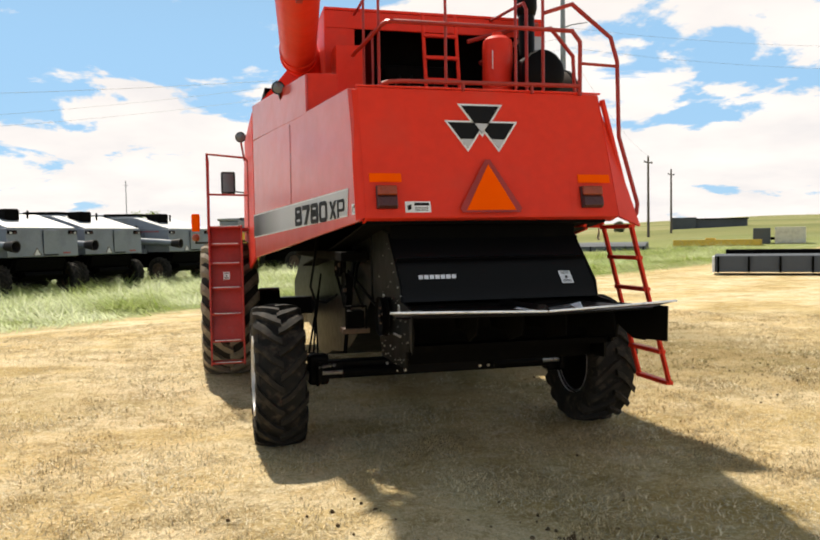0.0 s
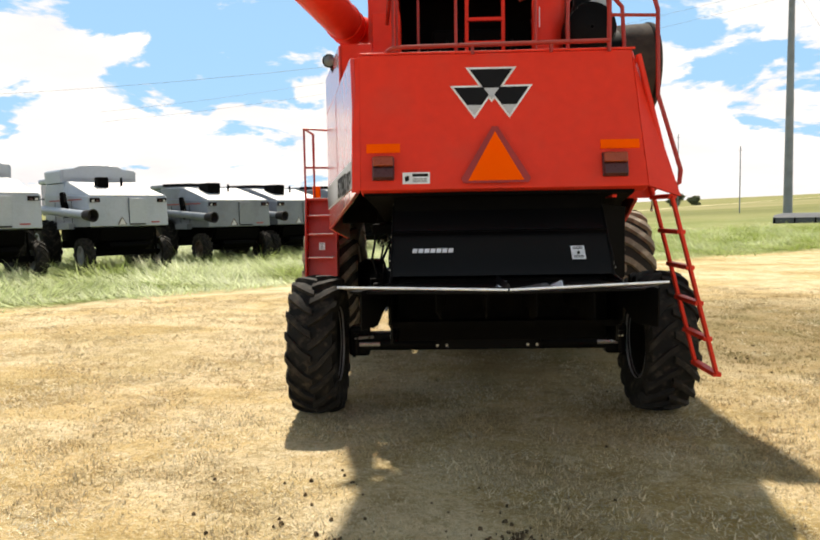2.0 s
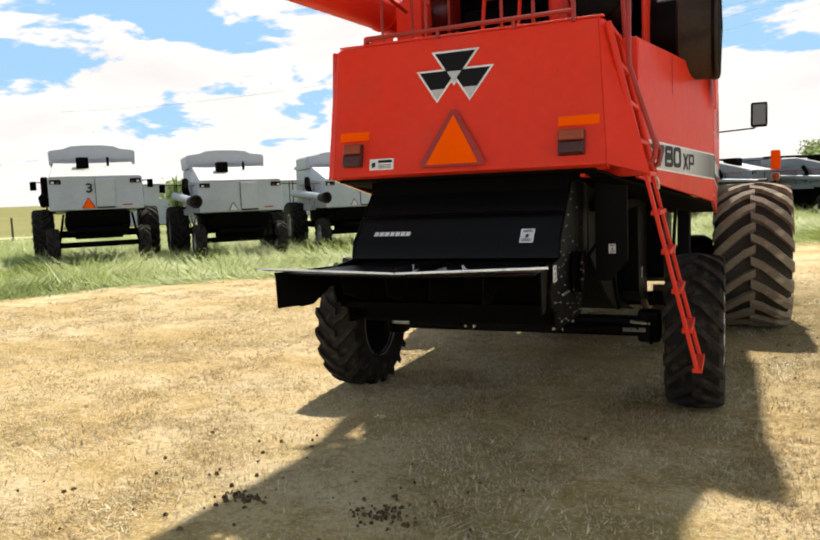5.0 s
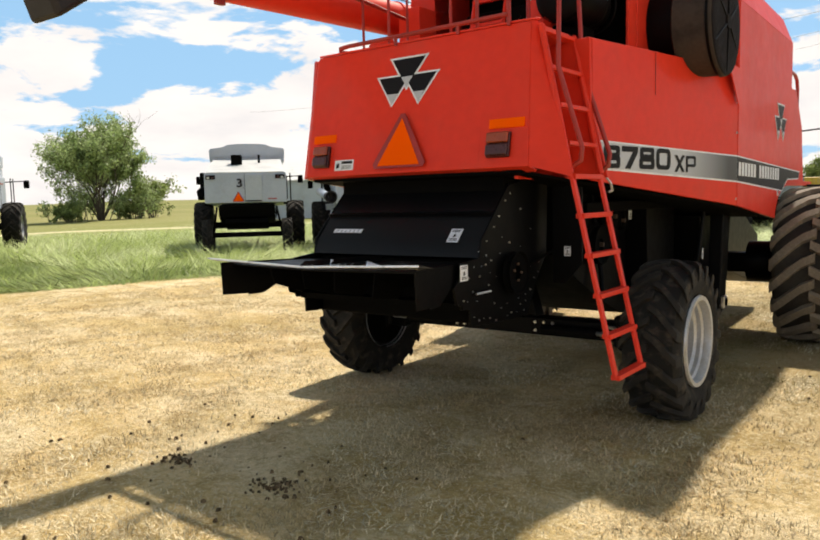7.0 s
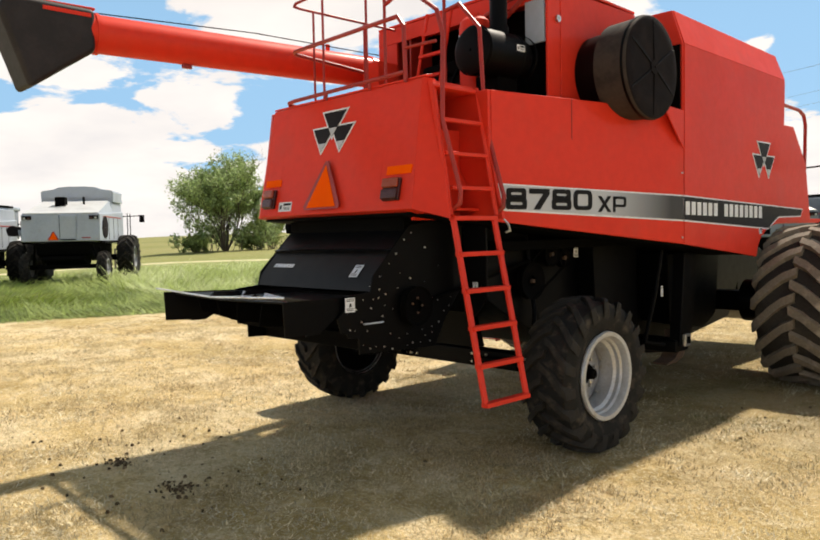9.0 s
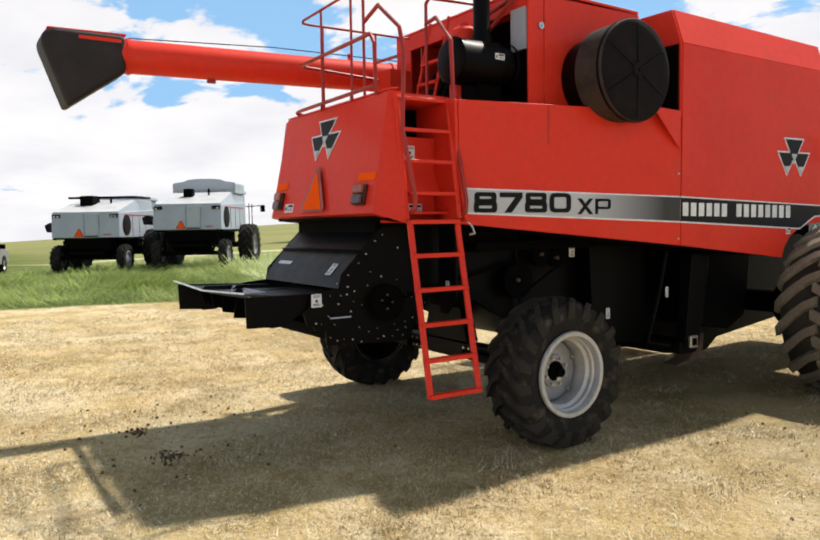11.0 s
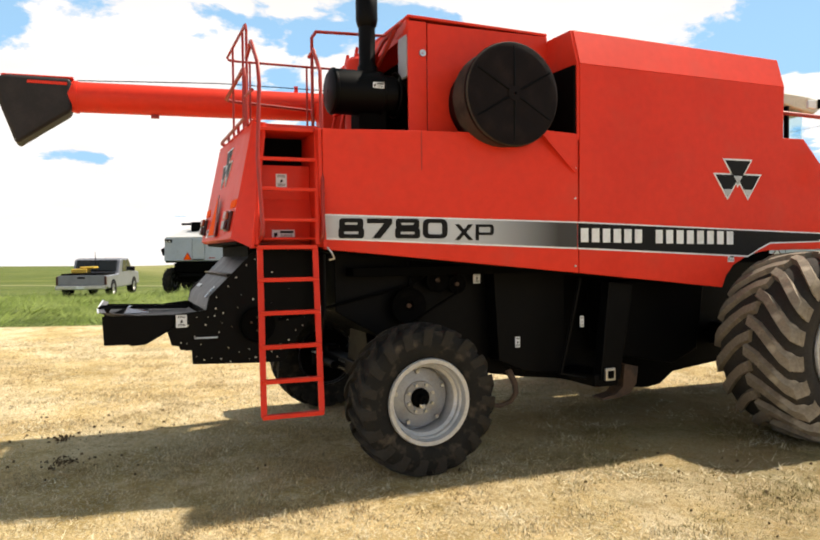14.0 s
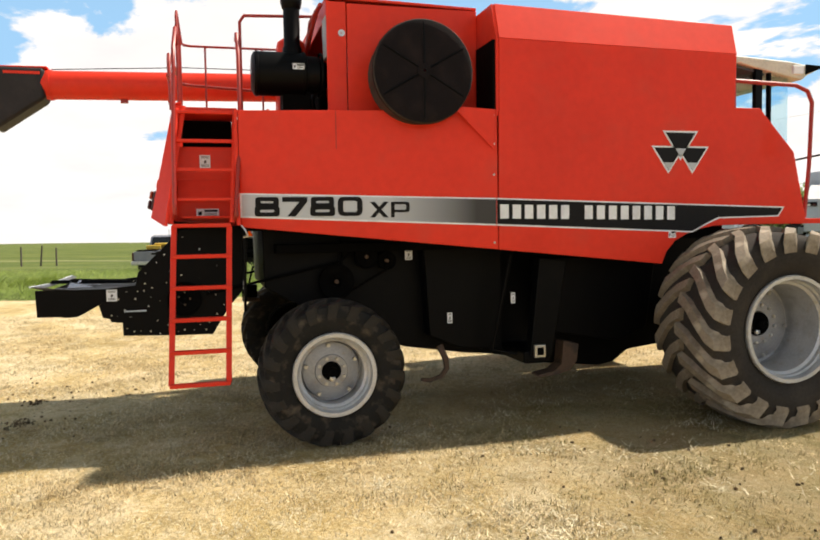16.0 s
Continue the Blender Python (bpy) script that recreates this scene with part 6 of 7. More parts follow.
Geo().prism([(-0.93, -2.27, 1.262), (-0.04, -2.31, 1.252), (-0.05, -1.62, 1.250), (-0.62, -1.62, 1.252), (-0.90, -2.05, 1.258)], (0, 0, 0.012)).done("top_plate", BLACK, tail)
Geo().prism([(-0.03, -2.31, 1.252), (0.74, -2.28, 1.262), (0.60, -1.62, 1.256), (-0.04, -1.62, 1.250)], (0, 0, 0.012)).done("top_plate", BLACK, tail)
Geo().pipe([(-0.985, -2.365, 1.31), (-0.04, -2.405, 1.287)], 0.007, 6).done("worn_edge", WORN, tail)
Geo().pipe([(-0.03, -2.405, 1.287), (0.84, -2.39, 1.318)], 0.007, 6).done("worn_edge", WORN, tail)
Geo().prism([(-0.06, -2.41, 1.29), (-0.02, -2.41, 1.29), (-0.035, -2.38, 1.322)], (0, 0.75, -0.02)).done("centre_ridge", BLACK, tail)
for corners in ([(-0.96, -2.315, 1.290), (-0.985, -2.36, 1.308), (-0.04, -2.40, 1.287), (-0.04, -2.355, 1.276)], [(-0.03, -2.355, 1.276), (-0.03, -2.40, 1.287), (0.84, -2.385, 1.316), (0.79, -2.33, 1.293)],
                [(0.74, -2.27, 1.270), (0.84, -2.385, 1.316), (0.715, -2.02, 1.262)], [(0.24, -2.27, 1.268), (0.06, -2.08, 1.262), (0.20, -2.20, 1.300)]):
    Geo().prism(corners, (0, 0.004, 0.005)).done("folded_lip", LIP, tail, "bare scuffed steel lip")
for x0, x1 in ((-0.38, -0.44), (-0.13, -0.15), (0.12, 0.13), (0.38, 0.45)):
    Geo().prism([(x0, -1.62, 1.25), (x0, -1.70, 1.12), ((x0 + x1) / 2, -1.98, 1.13), ((x0 + x1) / 2, -2.04, 1.075), (x1, -2.30 - 0.1 * abs(x0 + 0.3) + 0.04, 1.10 + 0.06 * (0.5 - x0)), (x1, -2.30, 1.25)], (0.008, 0, 0)).done("fin", SOOT_AND_SHADE, tail)
for x0, x1 in ((-0.70, -0.86), (0.66, 0.79)):
    Geo().prism([(x0, -1.62, 1.27), (x0, -1.66, 1.20), (x0 + (x1 - x0) * 0.35, -1.88, 1.140), (x0 + (x1 - x0) * 0.58, -2.05, 1.048), (x0 + (x1 - x0) * 0.72, -2.16, 1.045), (x0 + (x1 - x0) * 0.74, -2.175, 1.055), (x1, -2.355, 1.062), (x1, -2.365, 1.285)], (0.008, 0, 0)).done("fin", BLACK, tail)
# bright upright gussets on the board
for x, y in ((0.30, -2.20), (-0.02, -2.18)):
    Geo().prism([(x, y, 1.268), (x - 0.05, y + 0.22, 1.266), (x - 0.01, y + 0.03, 1.315)], (0.004, 0.0, 0.0)).done("gusset", WORN, tail, "bare steel gusset")
Geo().box((-0.72, -1.75, 0.98), (0.72, -1.62, 1.02)).done("lower_bar", SOOT_AND_SHADE, tail)


# ---- machines, trees and buildings round about ----
def grey_combine(m, label, variant, group="grey combines parked in a row", drop=0.0, GALV=GALV, RIM=DISC):
    """A silver-grey combine. Its rear stands at the origin and it faces +y. variant: left (auger folded on its left) or right, with a number or not."""
    c = thing("grey_combine", label, "combine harvester", m, group)
    body = Geo().prism([(-1.30, 0.0, 2.58), (-1.30, -0.06, 1.62), (-1.30, 3.9, 1.50), (-1.30, 3.9, 2.75)], (2.60, 0, 0)).done("hood", GALV, c, "silver-grey hood", bevel=0.03)
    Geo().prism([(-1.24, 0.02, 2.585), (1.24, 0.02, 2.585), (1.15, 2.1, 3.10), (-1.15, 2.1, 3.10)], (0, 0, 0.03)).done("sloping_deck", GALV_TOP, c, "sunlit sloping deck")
    for s in (1, -1):
        Geo().prism([(s * 1.27, 0.0, 2.56), (s * 1.27, 2.4, 2.56), (s * 1.17, 2.4, 3.12), (s * 1.17, 2.1, 3.10), (s * 1.24, 0.02, 2.60)], (-0.03 * s, 0, 0)).done("deck_side", GALV, c)
    if "low" in variant:
        Geo().prism([(-1.2, 2.3, 2.60), (1.2, 2.3, 2.60), (1.2, 2.3, 3.14), (-1.2, 2.3, 3.14)], (0, 1.7, 0)).done("grain_tank", GALV, c, "low grey grain tank", bevel=0.03)
        if "left" in variant:
            Geo().pipe([(-0.40, 1.5, 3.20), (-0.75, 2.4, 3.25), (-1.10, 3.9, 3.27)], 0.06, 8).done("tank_rail", SOOT_AND_SHADE, c)
        else:
            Geo().pipe([(-1.2, 1.3, 3.20), (1.1, 2.2, 3.24), (1.15, 3.9, 3.26)], 0.05, 6).done("tank_rail", SOOT_AND_SHADE, c)
        Geo().box((-0.66, 1.05, 2.86), (-0.14, 1.85, 3.28)).done("exhaust_box", SOOT_AND_SHADE, c, "black exhaust box", bevel=0.06)
    else:
        hex_back = [(1.28, 3.08), (1.30, 3.47), (1.24, 3.53), (0.84, 3.58), (0.66, 3.66), (0.30, 3.69), (-0.30, 3.69), (-0.66, 3.66), (-0.84, 3.58), (-1.24, 3.53), (-1.30, 3.47), (-1.28, 3.08)]
        Geo().prism([(x, 2.3, z) for x, z in hex_back], (0, 1.5, 0)).done("tank_extension", GALV, c, "grey grain tank extension", bevel=0.02)
        Geo().prism([(x * 0.97, 2.29, 3.20 + (z - 3.20) * 0.9) for x, z in hex_back[2:10]] + [(-1.2, 2.29, 3.24), (1.2, 2.29, 3.24)], (0, -0.02, 0)).done("tank_back", GALV, c)
        Geo().prism([(s * 1.22, y, z) for s, y, z in ((-1, 2.2, 2.6), (1, 2.2, 2.6), (1, 2.2, 3.07), (-1, 2.2, 3.07))], (0, 1.8, 0)).done("grain_tank", GALV, c, "grey grain tank", bevel=0.03)
        Geo().box((-0.50, 1.15, 2.86), (-0.14, 1.5, 3.24)).done("exhaust_box", SOOT_AND_SHADE, c, "black exhaust box", bevel=0.04)
    Geo().box((-0.95, 4.0, 2.0), (0.95, 5.3, 3.15)).done("cab", GLASS, c, "dark cab glass", bevel=0.05)
    Geo().box((-1.0, 3.9, 3.15), (1.0, 5.4, 3.32)).done("cab_roof", GALV, c, bevel=0.05)
    Geo().pipe([(0.42, 1.5, 2.8), (0.42, 1.5, 3.25)], 0.04, 8).done("exhaust_pipe", SOOT_AND_SHADE, c)
    Geo().box((-0.02, -0.075, 1.70), (0.52, -0.055, 2.52)).done("rear_door", GALV, body, bevel=0.012)
    Geo().box((-0.035, -0.066, 1.70), (-0.022, -0.05, 2.53)).done("door_gap", SOOT_AND_SHADE, body)
    Geo().box((-0.02, -0.085, 1.66), (0.50, -0.06, 1.70)).done("door_sill", SOOT_AND_SHADE, body)
    Geo().box((0.70, -0.068, 1.72), (0.98, -0.058, 1.76)).done("maker_bar", DARK_RED, body)
    for s in (1, -1):
        lamp = Geo().box((s * 1.10 - 0.15, -0.07, 2.39), (s * 1.10 + 0.15, 0.0, 2.52)).done("tail_lamp", SOOT_AND_SHADE, body, "black lamp box", bevel=0.01)
        for dx, lens in ((-0.07 * s, GALV_TOP if "orange low" in variant else RED_LENS), (0.07 * s, GALV_TOP)):
            Geo().box((s * 1.10 + dx - 0.04, -0.076, 2.405), (s * 1.10 + dx + 0.04, -0.068, 2.465)).done("lamp_lens", lens, lamp)
        Geo().box((min(s * 1.2, s * 1.32), 0.1, 1.55), (max(s * 1.2, s * 1.32), 3.8, 1.62)).done("side_sill", SOOT_AND_SHADE, body)
        Geo().box((s * 1.305 - 0.006, 0.5, 2.47), (s * 1.305 + 0.006, 3.4, 2.51)).done("side_stripe", DARK_RED, body)
        for k in range(3):
            Geo().box((s * 1.305 - 0.004, 1.35 + 0.75 * k, 1.66), (s * 1.305 + 0.004, 1.37 + 0.75 * k, 2.45)).done("panel_joint", SOOT_AND_SHADE, body)
    face = frame_of((-0.27 if "orange" not in variant else -0.24, -0.078, 1.67), (1, 0, 0), (0, 0.06, 1))
    if "orange" in variant:
        slow_sign(face, 0.30, body)
    else:
        slow_sign(face, 0.24, body, GALV_TOP, RUST)
    if "number" in variant:
        lettering("number", "3", frame_of((-0.28, -0.07, 2.12), (1, 0, 0), (0, 0.06, 1)), 0.17, 0.28, INK, body, bold=0.006)
    Geo().prism([(-0.9, 0.10, 1.56), (-0.9, 0.25, 1.15), (-0.9, 1.1, 0.95), (-0.9, 3.6, 0.85), (-0.9, 3.6, 1.56)], (1.8, 0, 0)).done("underbody", SOOT_AND_SHADE, c, "dark straw chute and frame", bevel=0.03)
    Geo().prism([(-0.68, 0.02, 1.10), (-0.68, -0.04, 0.98), (-0.68, 0.7, 0.74), (-0.68, 1.2, 0.80), (-0.68, 1.2, 1.10)], (1.36, 0, 0)).done("chute", SOOT_AND_SHADE, c, bevel=0.02)
    for s in (1, -1):
        Geo().pipe([(s * 0.95, 0.2, 1.5), (s * 1.05, 0.45, 1.0), (s * 1.12, 0.5, 0.62)], 0.035, 8).done("frame_strut", SOOT_AND_SHADE, c)
        Geo().lathe([(0.05, 0), (0.16, 0.0), (0.16, 0.03 * s), (0.05, 0.05 * s), (0.01, 0.05 * s)], (s * 0.91, 1.5, 1.25), (1, 0, 0), 16).done("pulley", SOOT_AND_SHADE, c)
    Geo().box((-1.2, 0.42, 0.50), (1.2, 0.60, 0.66)).done("rear_axle", SOOT_AND_SHADE, c, bevel=0.02)
    Geo().box((-1.4, 3.0, 0.72), (1.4, 3.25, 0.95)).done("front_axle", SOOT_AND_SHADE, c, bevel=0.02)
    for s in (1, -1):
        for at, r, w, rr, lug, sk in (((s * 1.28, 0.52, 0.54), 0.56, 0.34, 0.29, 15, 0.4), ((s * 1.62, 3.1, 0.83), 0.86, 0.62, 0.40, 17, 0.45)):
            wh = new("wheel")
            wh.parent, wh.location = c, at
            tyre_geo(r, w, rr, 0.045).done("tyre", RUBBER, wh)
            bars = Geo()
            for side in (-1, 1):
                for k in range(lug):
                    lug_geo(bars, r, w, 0.045, sk * s, 0.08, side, 2 * math.pi * (k + (0.5 if side > 0 else 0.0)) / lug)
            tagged(bars.done("tread", TREAD, wh), kind="stuff")
            h = w * 0.4 * s
            Geo().lathe([(rr + 0.02, -h), (rr + 0.02, h), (rr - 0.02, h + 0.01 * s), (rr - 0.04, h - 0.08 * s), (0.12, h - 0.08 * s), (0.10, h - 0.02 * s), (0.01, h - 0.02 * s)], (0, 0, 0), (1, 0, 0), 24).done("rim", RIM, wh)
    if "left" in variant:
        Geo().pipe([(-1.62, 3.2, 2.20), (-1.60, -0.55, 1.99)], 0.135, 16).done("auger_tube", GALV, c, "folded grey unloading auger")
        Geo().lathe([(0.14, 0.0), (0.16, -0.12), (0.20, -0.40), (0.17, -0.40), (0.13, -0.12), (0.01, -0.08)], (-1.60, -0.5, 1.99), (-0.25, 1, 0.05), 16).done("auger_mouth", SPOUT, c, "black auger mouth")
        Geo().pipe([(-1.36, 1.6, 1.95), (-1.5, 1.5, 2.4), (-1.45, 1.7, 2.7)], 0.10, 8).done("intake", SOOT_AND_SHADE, c)
        Geo().box((-1.5, 1.2, 1.55), (-1.25, 2.2, 1.75)).done("auger_cradle", GALV, c)
    elif "number" in variant:
        Geo().lathe([(0.40, 0.0), (0.40, 0.05), (0.36, 0.06), (0.05, 0.065), (0.01, 0.065)], (1.28, 0.72, 2.10), (1, 0, 0), 32).done("dust_screen", SCREEN, c, "round black dust screen")
        Geo().box((-1.52, 0.9, 1.75), (-1.31, 1.9, 2.65)).done("engine_duct", SOOT_AND_SHADE, c, "black engine duct", bevel=0.06)
        Geo().pipe([(-1.42, 0.95, 2.1), (-1.48, 0.5, 2.0), (-1.44, 0.35, 1.8)], 0.11, 10).done("intake", SOOT_AND_SHADE, c)
    else:
        Geo().lathe([(0.40, 0.0), (0.40, 0.05), (0.36, 0.06), (0.05, 0.065), (0.01, 0.065)], (1.28, 0.72, 2.10), (1, 0, 0), 32).done("dust_screen", SCREEN, c, "round black dust screen")
        Geo().pipe([(-1.55, 3.2, 2.05), (-2.0, 1.8, 1.95)], 0.13, 12).done("auger_tube", GALV, c)
        Geo().prism([(-1.88, 1.9, 1.84), (-1.88, 1.9, 2.10), (-2.12, 1.55, 2.24), (-2.30, 1.45, 2.12), (-2.24, 1.5, 1.84)], (0.10, 0.24, 0)).done("auger_mouth", SPOUT, c, "square black spout", bevel=0.02)
    for s in (1, -1):
        Geo().pipe([(s * 0.95, 4.9, 2.6), (s * 1.85, 4.6, 2.62), (s * 1.9, 4.6, 2.5)], 0.02, 6).done("mirror_arm", SOOT_AND_SHADE, c)
        Geo().box((s * 1.9 - 0.1, 4.55, 2.35), (s * 1.9 + 0.1, 4.62, 2.65)).done("mirror", SOOT_AND_SHADE, c, bevel=0.02)
        for y in (3.7, 4.25):
            Geo().pipe([(s * 1.75, y, 0.5), (s * 1.5, y, 1.75), (s * 1.5, y, 2.7)], 0.02, 6).done("step_rail", SOOT_AND_SHADE, c)
    # lower hoods stand on the same wheels
    for child in c.children:
        if not child.name.startswith(("wheel", "rear_axle", "front_axle")):
            child.location.z -= drop
    return c


def parked(x, y, heading):
    return pose(x, y, rise(x, y), 0, 0, heading)


first = grey_combine(parked(-12.4, 13.3, 47), "silver-grey combine with its unloading auger folded back, in uncut grass", "left", drop=0.17)
copy_thing(first, parked(-10.3, 17.4, 46))
dull = grey_combine(parked(-7.75, 21.3, 45), "dull grey combine with low tank and folded auger in grass", "left low", drop=0.30, GALV=GALV_DARK, RIM=RUST)
for x, y, h in ((-5.9, 24.4, 46), (-3.2, 27.8, 50)):
    copy_thing(dull, parked(x, y, h))
grey_combine(parked(-15.6, 10.6, 47), "silver-grey combine with a painted number and orange triangle", "right orange number")
plain = grey_combine(parked(-22.6, 4.2, 56), "silver-grey combine with an orange triangle, in uncut grass", "right orange", drop=0.14)
grey_combine(parked(-25.0, 1.0, 57), "silver-grey combine with a low grain tank and orange triangle", "right orange low", drop=0.25)
for x, y, h in ((3.2, 36.5, 62), (7.2, 37.5, 62), (10.4, 41.0, 62)):
    tagged(copy_thing(dull, parked(x, y, h)), "dull grey combine in a second row behind", group="grey combines in the second row")

# pickup truck
TRUCK_AT = parked(-30.2, -3.42, 75) @ Matrix.Diagonal((1.17, 1.17, 1.03, 1.0))
truck = thing("pickup_truck", "silver pickup truck with a yellow load in its bed", "truck", TRUCK_AT)
prof = [(0.0, 0.55), (0.0, 1.02), (1.95, 1.06), (2.25, 1.72), (2.55, 1.80), (3.55, 1.78), (4.25, 1.20), (5.35, 1.08), (5.45, 0.85), (5.45, 0.50), (4.9, 0.42), (0.4, 0.42)]
Geo().prism([(-0.93, y, z) for y, z in prof], (1.86, 0, 0)).done("body", TRUCK, truck, "silver bodywork", bevel=0.06, segments=3)
Geo().box((-0.78, 0.10, 0.80), (0.78, 1.90, 1.12)).done("bed_floor", SOOT_AND_SHADE, truck)
Geo().box((-0.86, -0.02, 0.60), (0.86, 0.03, 1.05)).done("tailgate", TRUCK, truck, bevel=0.015)
Geo().box((-0.14, -0.035, 0.90), (0.14, -0.02, 0.98)).done("tailgate_handle", SOOT_AND_SHADE, truck, bevel=0.01)
Geo().box((-0.95, -0.14, 0.42), (0.95, 0.0, 0.60)).done("bumper", CHROME, truck, bevel=0.03)
Geo().box((-0.16, -0.15, 0.45), (0.16, -0.135, 0.56)).done("plate", WHITE, truck)
Geo().box((-0.80, 2.02, 1.16), (0.80, 2.17, 1.70), Euler((radians(-24), 0, 0)).to_matrix()).done("rear_window", DARK_GLASS, truck, bevel=0.02)
for s in (1, -1):
    Geo().box((s * 0.90 - 0.045, -0.03, 0.62), (s * 0.90 + 0.045, 0.10, 1.0)).done("tail_lamp", RED_LENS, truck, bevel=0.02)
    Geo().prism([(s * 0.935, 2.38, 1.14), (s * 0.935, 2.55, 1.68), (s * 0.935, 3.05, 1.70), (s * 0.935, 3.05, 1.16)], (s * 0.006, 0, 0)).done("side_window", DARK_GLASS, truck)
    Geo().prism([(s * 0.935, 3.12, 1.16), (s * 0.935, 3.12, 1.70), (s * 0.935, 3.5, 1.68), (s * 0.935, 3.98, 1.20)], (s * 0.006, 0, 0)).done("side_window", DARK_GLASS, truck)
    Geo().box((s * 1.02 - 0.09, 3.8, 1.15), (s * 1.02 + 0.09, 3.9, 1.36)).done("wing_mirror", SOOT_AND_SHADE, truck, bevel=0.02)
    for y in (1.05, 4.45):
        wh = new("wheel")
        wh.parent, wh.location = truck, (s * 0.825, y, 0.38)
        Geo().lathe([(0.24, -0.12), (0.36, -0.13), (0.385, -0.10), (0.385, 0.10), (0.36, 0.13), (0.24, 0.12)], (0, 0, 0), (1, 0, 0), 28).done("tyre", RUBBER, wh)
        Geo().lathe([(0.25, 0.10 * s), (0.22, 0.11 * s), (0.20, 0.07 * s), (0.06, 0.10 * s), (0.01, 0.10 * s)], (0, 0, 0), (1, 0, 0), 24).done("rim", CHROME, wh)
        # dark ring on the body side painting the shade of a wheel well
        Geo().lathe([(0.37, 0.0), (0.44, 0.0), (0.43, 0.012 * s), (0.37, 0.012 * s)], (s * 0.105, 0, 0.02), (1, 0, 0), 24).done("arch", SOOT_AND_SHADE, wh)
load = thing("tool_box", "yellow tool box in the truck bed", "box", TRUCK_AT @ Matrix.Translation((0, 0, 1.12)))
Geo().box((-0.60, 0.7, 0.0), (0.0, 1.3, 0.20)).done("case", YELLOW, load, bevel=0.04)
Geo().box((-0.30, 0.8, 0.20), (0.25, 1.5, 0.30)).done("lid", YELLOW, load, bevel=0.04)
Geo().pipe([(0.0, 1.9, -0.02), (0.0, 1.9, 0.95)], 0.012, 6).done("aerial", SOOT_AND_SHADE, load)


def tree(x, y, height, width, seed, leaf, label, leaves=7000, leaf_size=0.16, stems=5, low=0.12, skirt=0, loose=0.05, dome=0.0):
    """A bushy tree: several tapered stems with limbs, and small leaves round the twig ends."""
    rng = random.Random(seed)
    t = thing("tree", label, "tree", pose(x, y, rise(x, y)))
    wood, tips = Geo(), []

    def limb(p, d, length, r, depth):
        pts, q, dd = [p], p.copy(), d.copy()
        for _ in range(4):
            dd = (dd + Vector((rng.uniform(-1, 1), rng.uniform(-1, 1), rng.uniform(-0.3, 0.7))) * 0.22).normalized()
            q = q + dd * (length / 4)
            pts.append(q.copy())
        wood.pipe(pts, r, 6, r_end=r * 0.45)
        if depth == 0:
            tips.extend((pts[-1], pts[-2], pts[-3], pts[-4]))
            return
        if depth < 3:
            tips.append(pts[-1])
        if dome and depth < 3:
            tips.extend(pts[2:])
        for k in range(rng.randint(3, 4)):
            out = Vector((rng.uniform(-1, 1), rng.uniform(-1, 1), rng.uniform(-0.1, 0.8))).normalized()
            limb(pts[rng.choice((2, 3, 4))], (dd * 0.6 + out * 0.75).normalized(), length * rng.uniform(0.5, 0.72), r * 0.5, depth - 1)

    for k in range(stems):
        a = 2 * math.pi * k / stems + rng.uniform(-0.4, 0.4)
        spread = width / height * (rng.uniform(0.05, 0.85) if dome else rng.uniform(0.35, 0.8))
        limb(Vector((math.cos(a) * 0.15, math.sin(a) * 0.15, -0.05)), Vector((math.cos(a) * spread, math.sin(a) * spread, 1)).normalized(), height * rng.uniform(0.40, 0.50), height * (0.009 if dome else 0.013), 3)
    for k in range(skirt):
        a, far = rng.uniform(0, 2 * math.pi), rng.uniform(0.10, 0.46) * width
        limb(Vector((math.cos(a) * far, math.sin(a) * far, -0.05)), Vector((rng.uniform(-0.4, 0.4), rng.uniform(-0.4, 0.4), 1)).normalized(), height * rng.uniform(0.12, 0.30), height * 0.004, 1)
    wood.done("trunk", BARK, t, "grey-brown trunk and limbs")
    v, f = [], []
    for k in range(leaves):
        tip = rng.choice(tips)
        p = tip + Vector((rng.gauss(0, 1), rng.gauss(0, 1), rng.gauss(0, 1))) * height * loose
        if p.z < height * low:
            continue
        if dome and (math.hypot(p.x, p.y) / (width * 0.5)) ** 2 + (max(0.0, p.z - height * dome) / (height * (1 - dome))) ** 2 > rng.uniform(0.95, 1.3):
            continue
        s = leaf_size * rng.uniform(0.5, 1.2)
        a = Vector((rng.uniform(-1, 1), rng.uniform(-1, 1), rng.uniform(-1, 1))).normalized() * s
        b = a.cross(Vector((rng.uniform(-1, 1), rng.uniform(-1, 1), rng.uniform(-1, 1)))).normalized() * s * 0.45
        n = len(v)
        v += [p - a, p + b, p + a, p - b]
        f.append((n, n + 1, n + 2, n + 3))
    Geo().add(v, f).done("crown", leaf, t, "loose crown of small leaves", smooth=0)
    return t


tree(-64.6, 34.6, 10.6, 11.0, 23, LEAF_PALE, "bushy pale green willow standing alone in the field", 50000, 0.16, 15, 0.03, 26, 0.024, 0.42)
for x, y, h, w, seed in ((-63.5, 39.6, 4.4, 3.6, 4), (-64.5, 37.4, 2.0, 3.0, 14), (-64.0, 31.0, 2.0, 3.2, 8)):
    tree(x, y, h, w, seed, LEAF, "low green shrub round the foot of the willow", 4500, 0.18, 7, 0.01, 8)
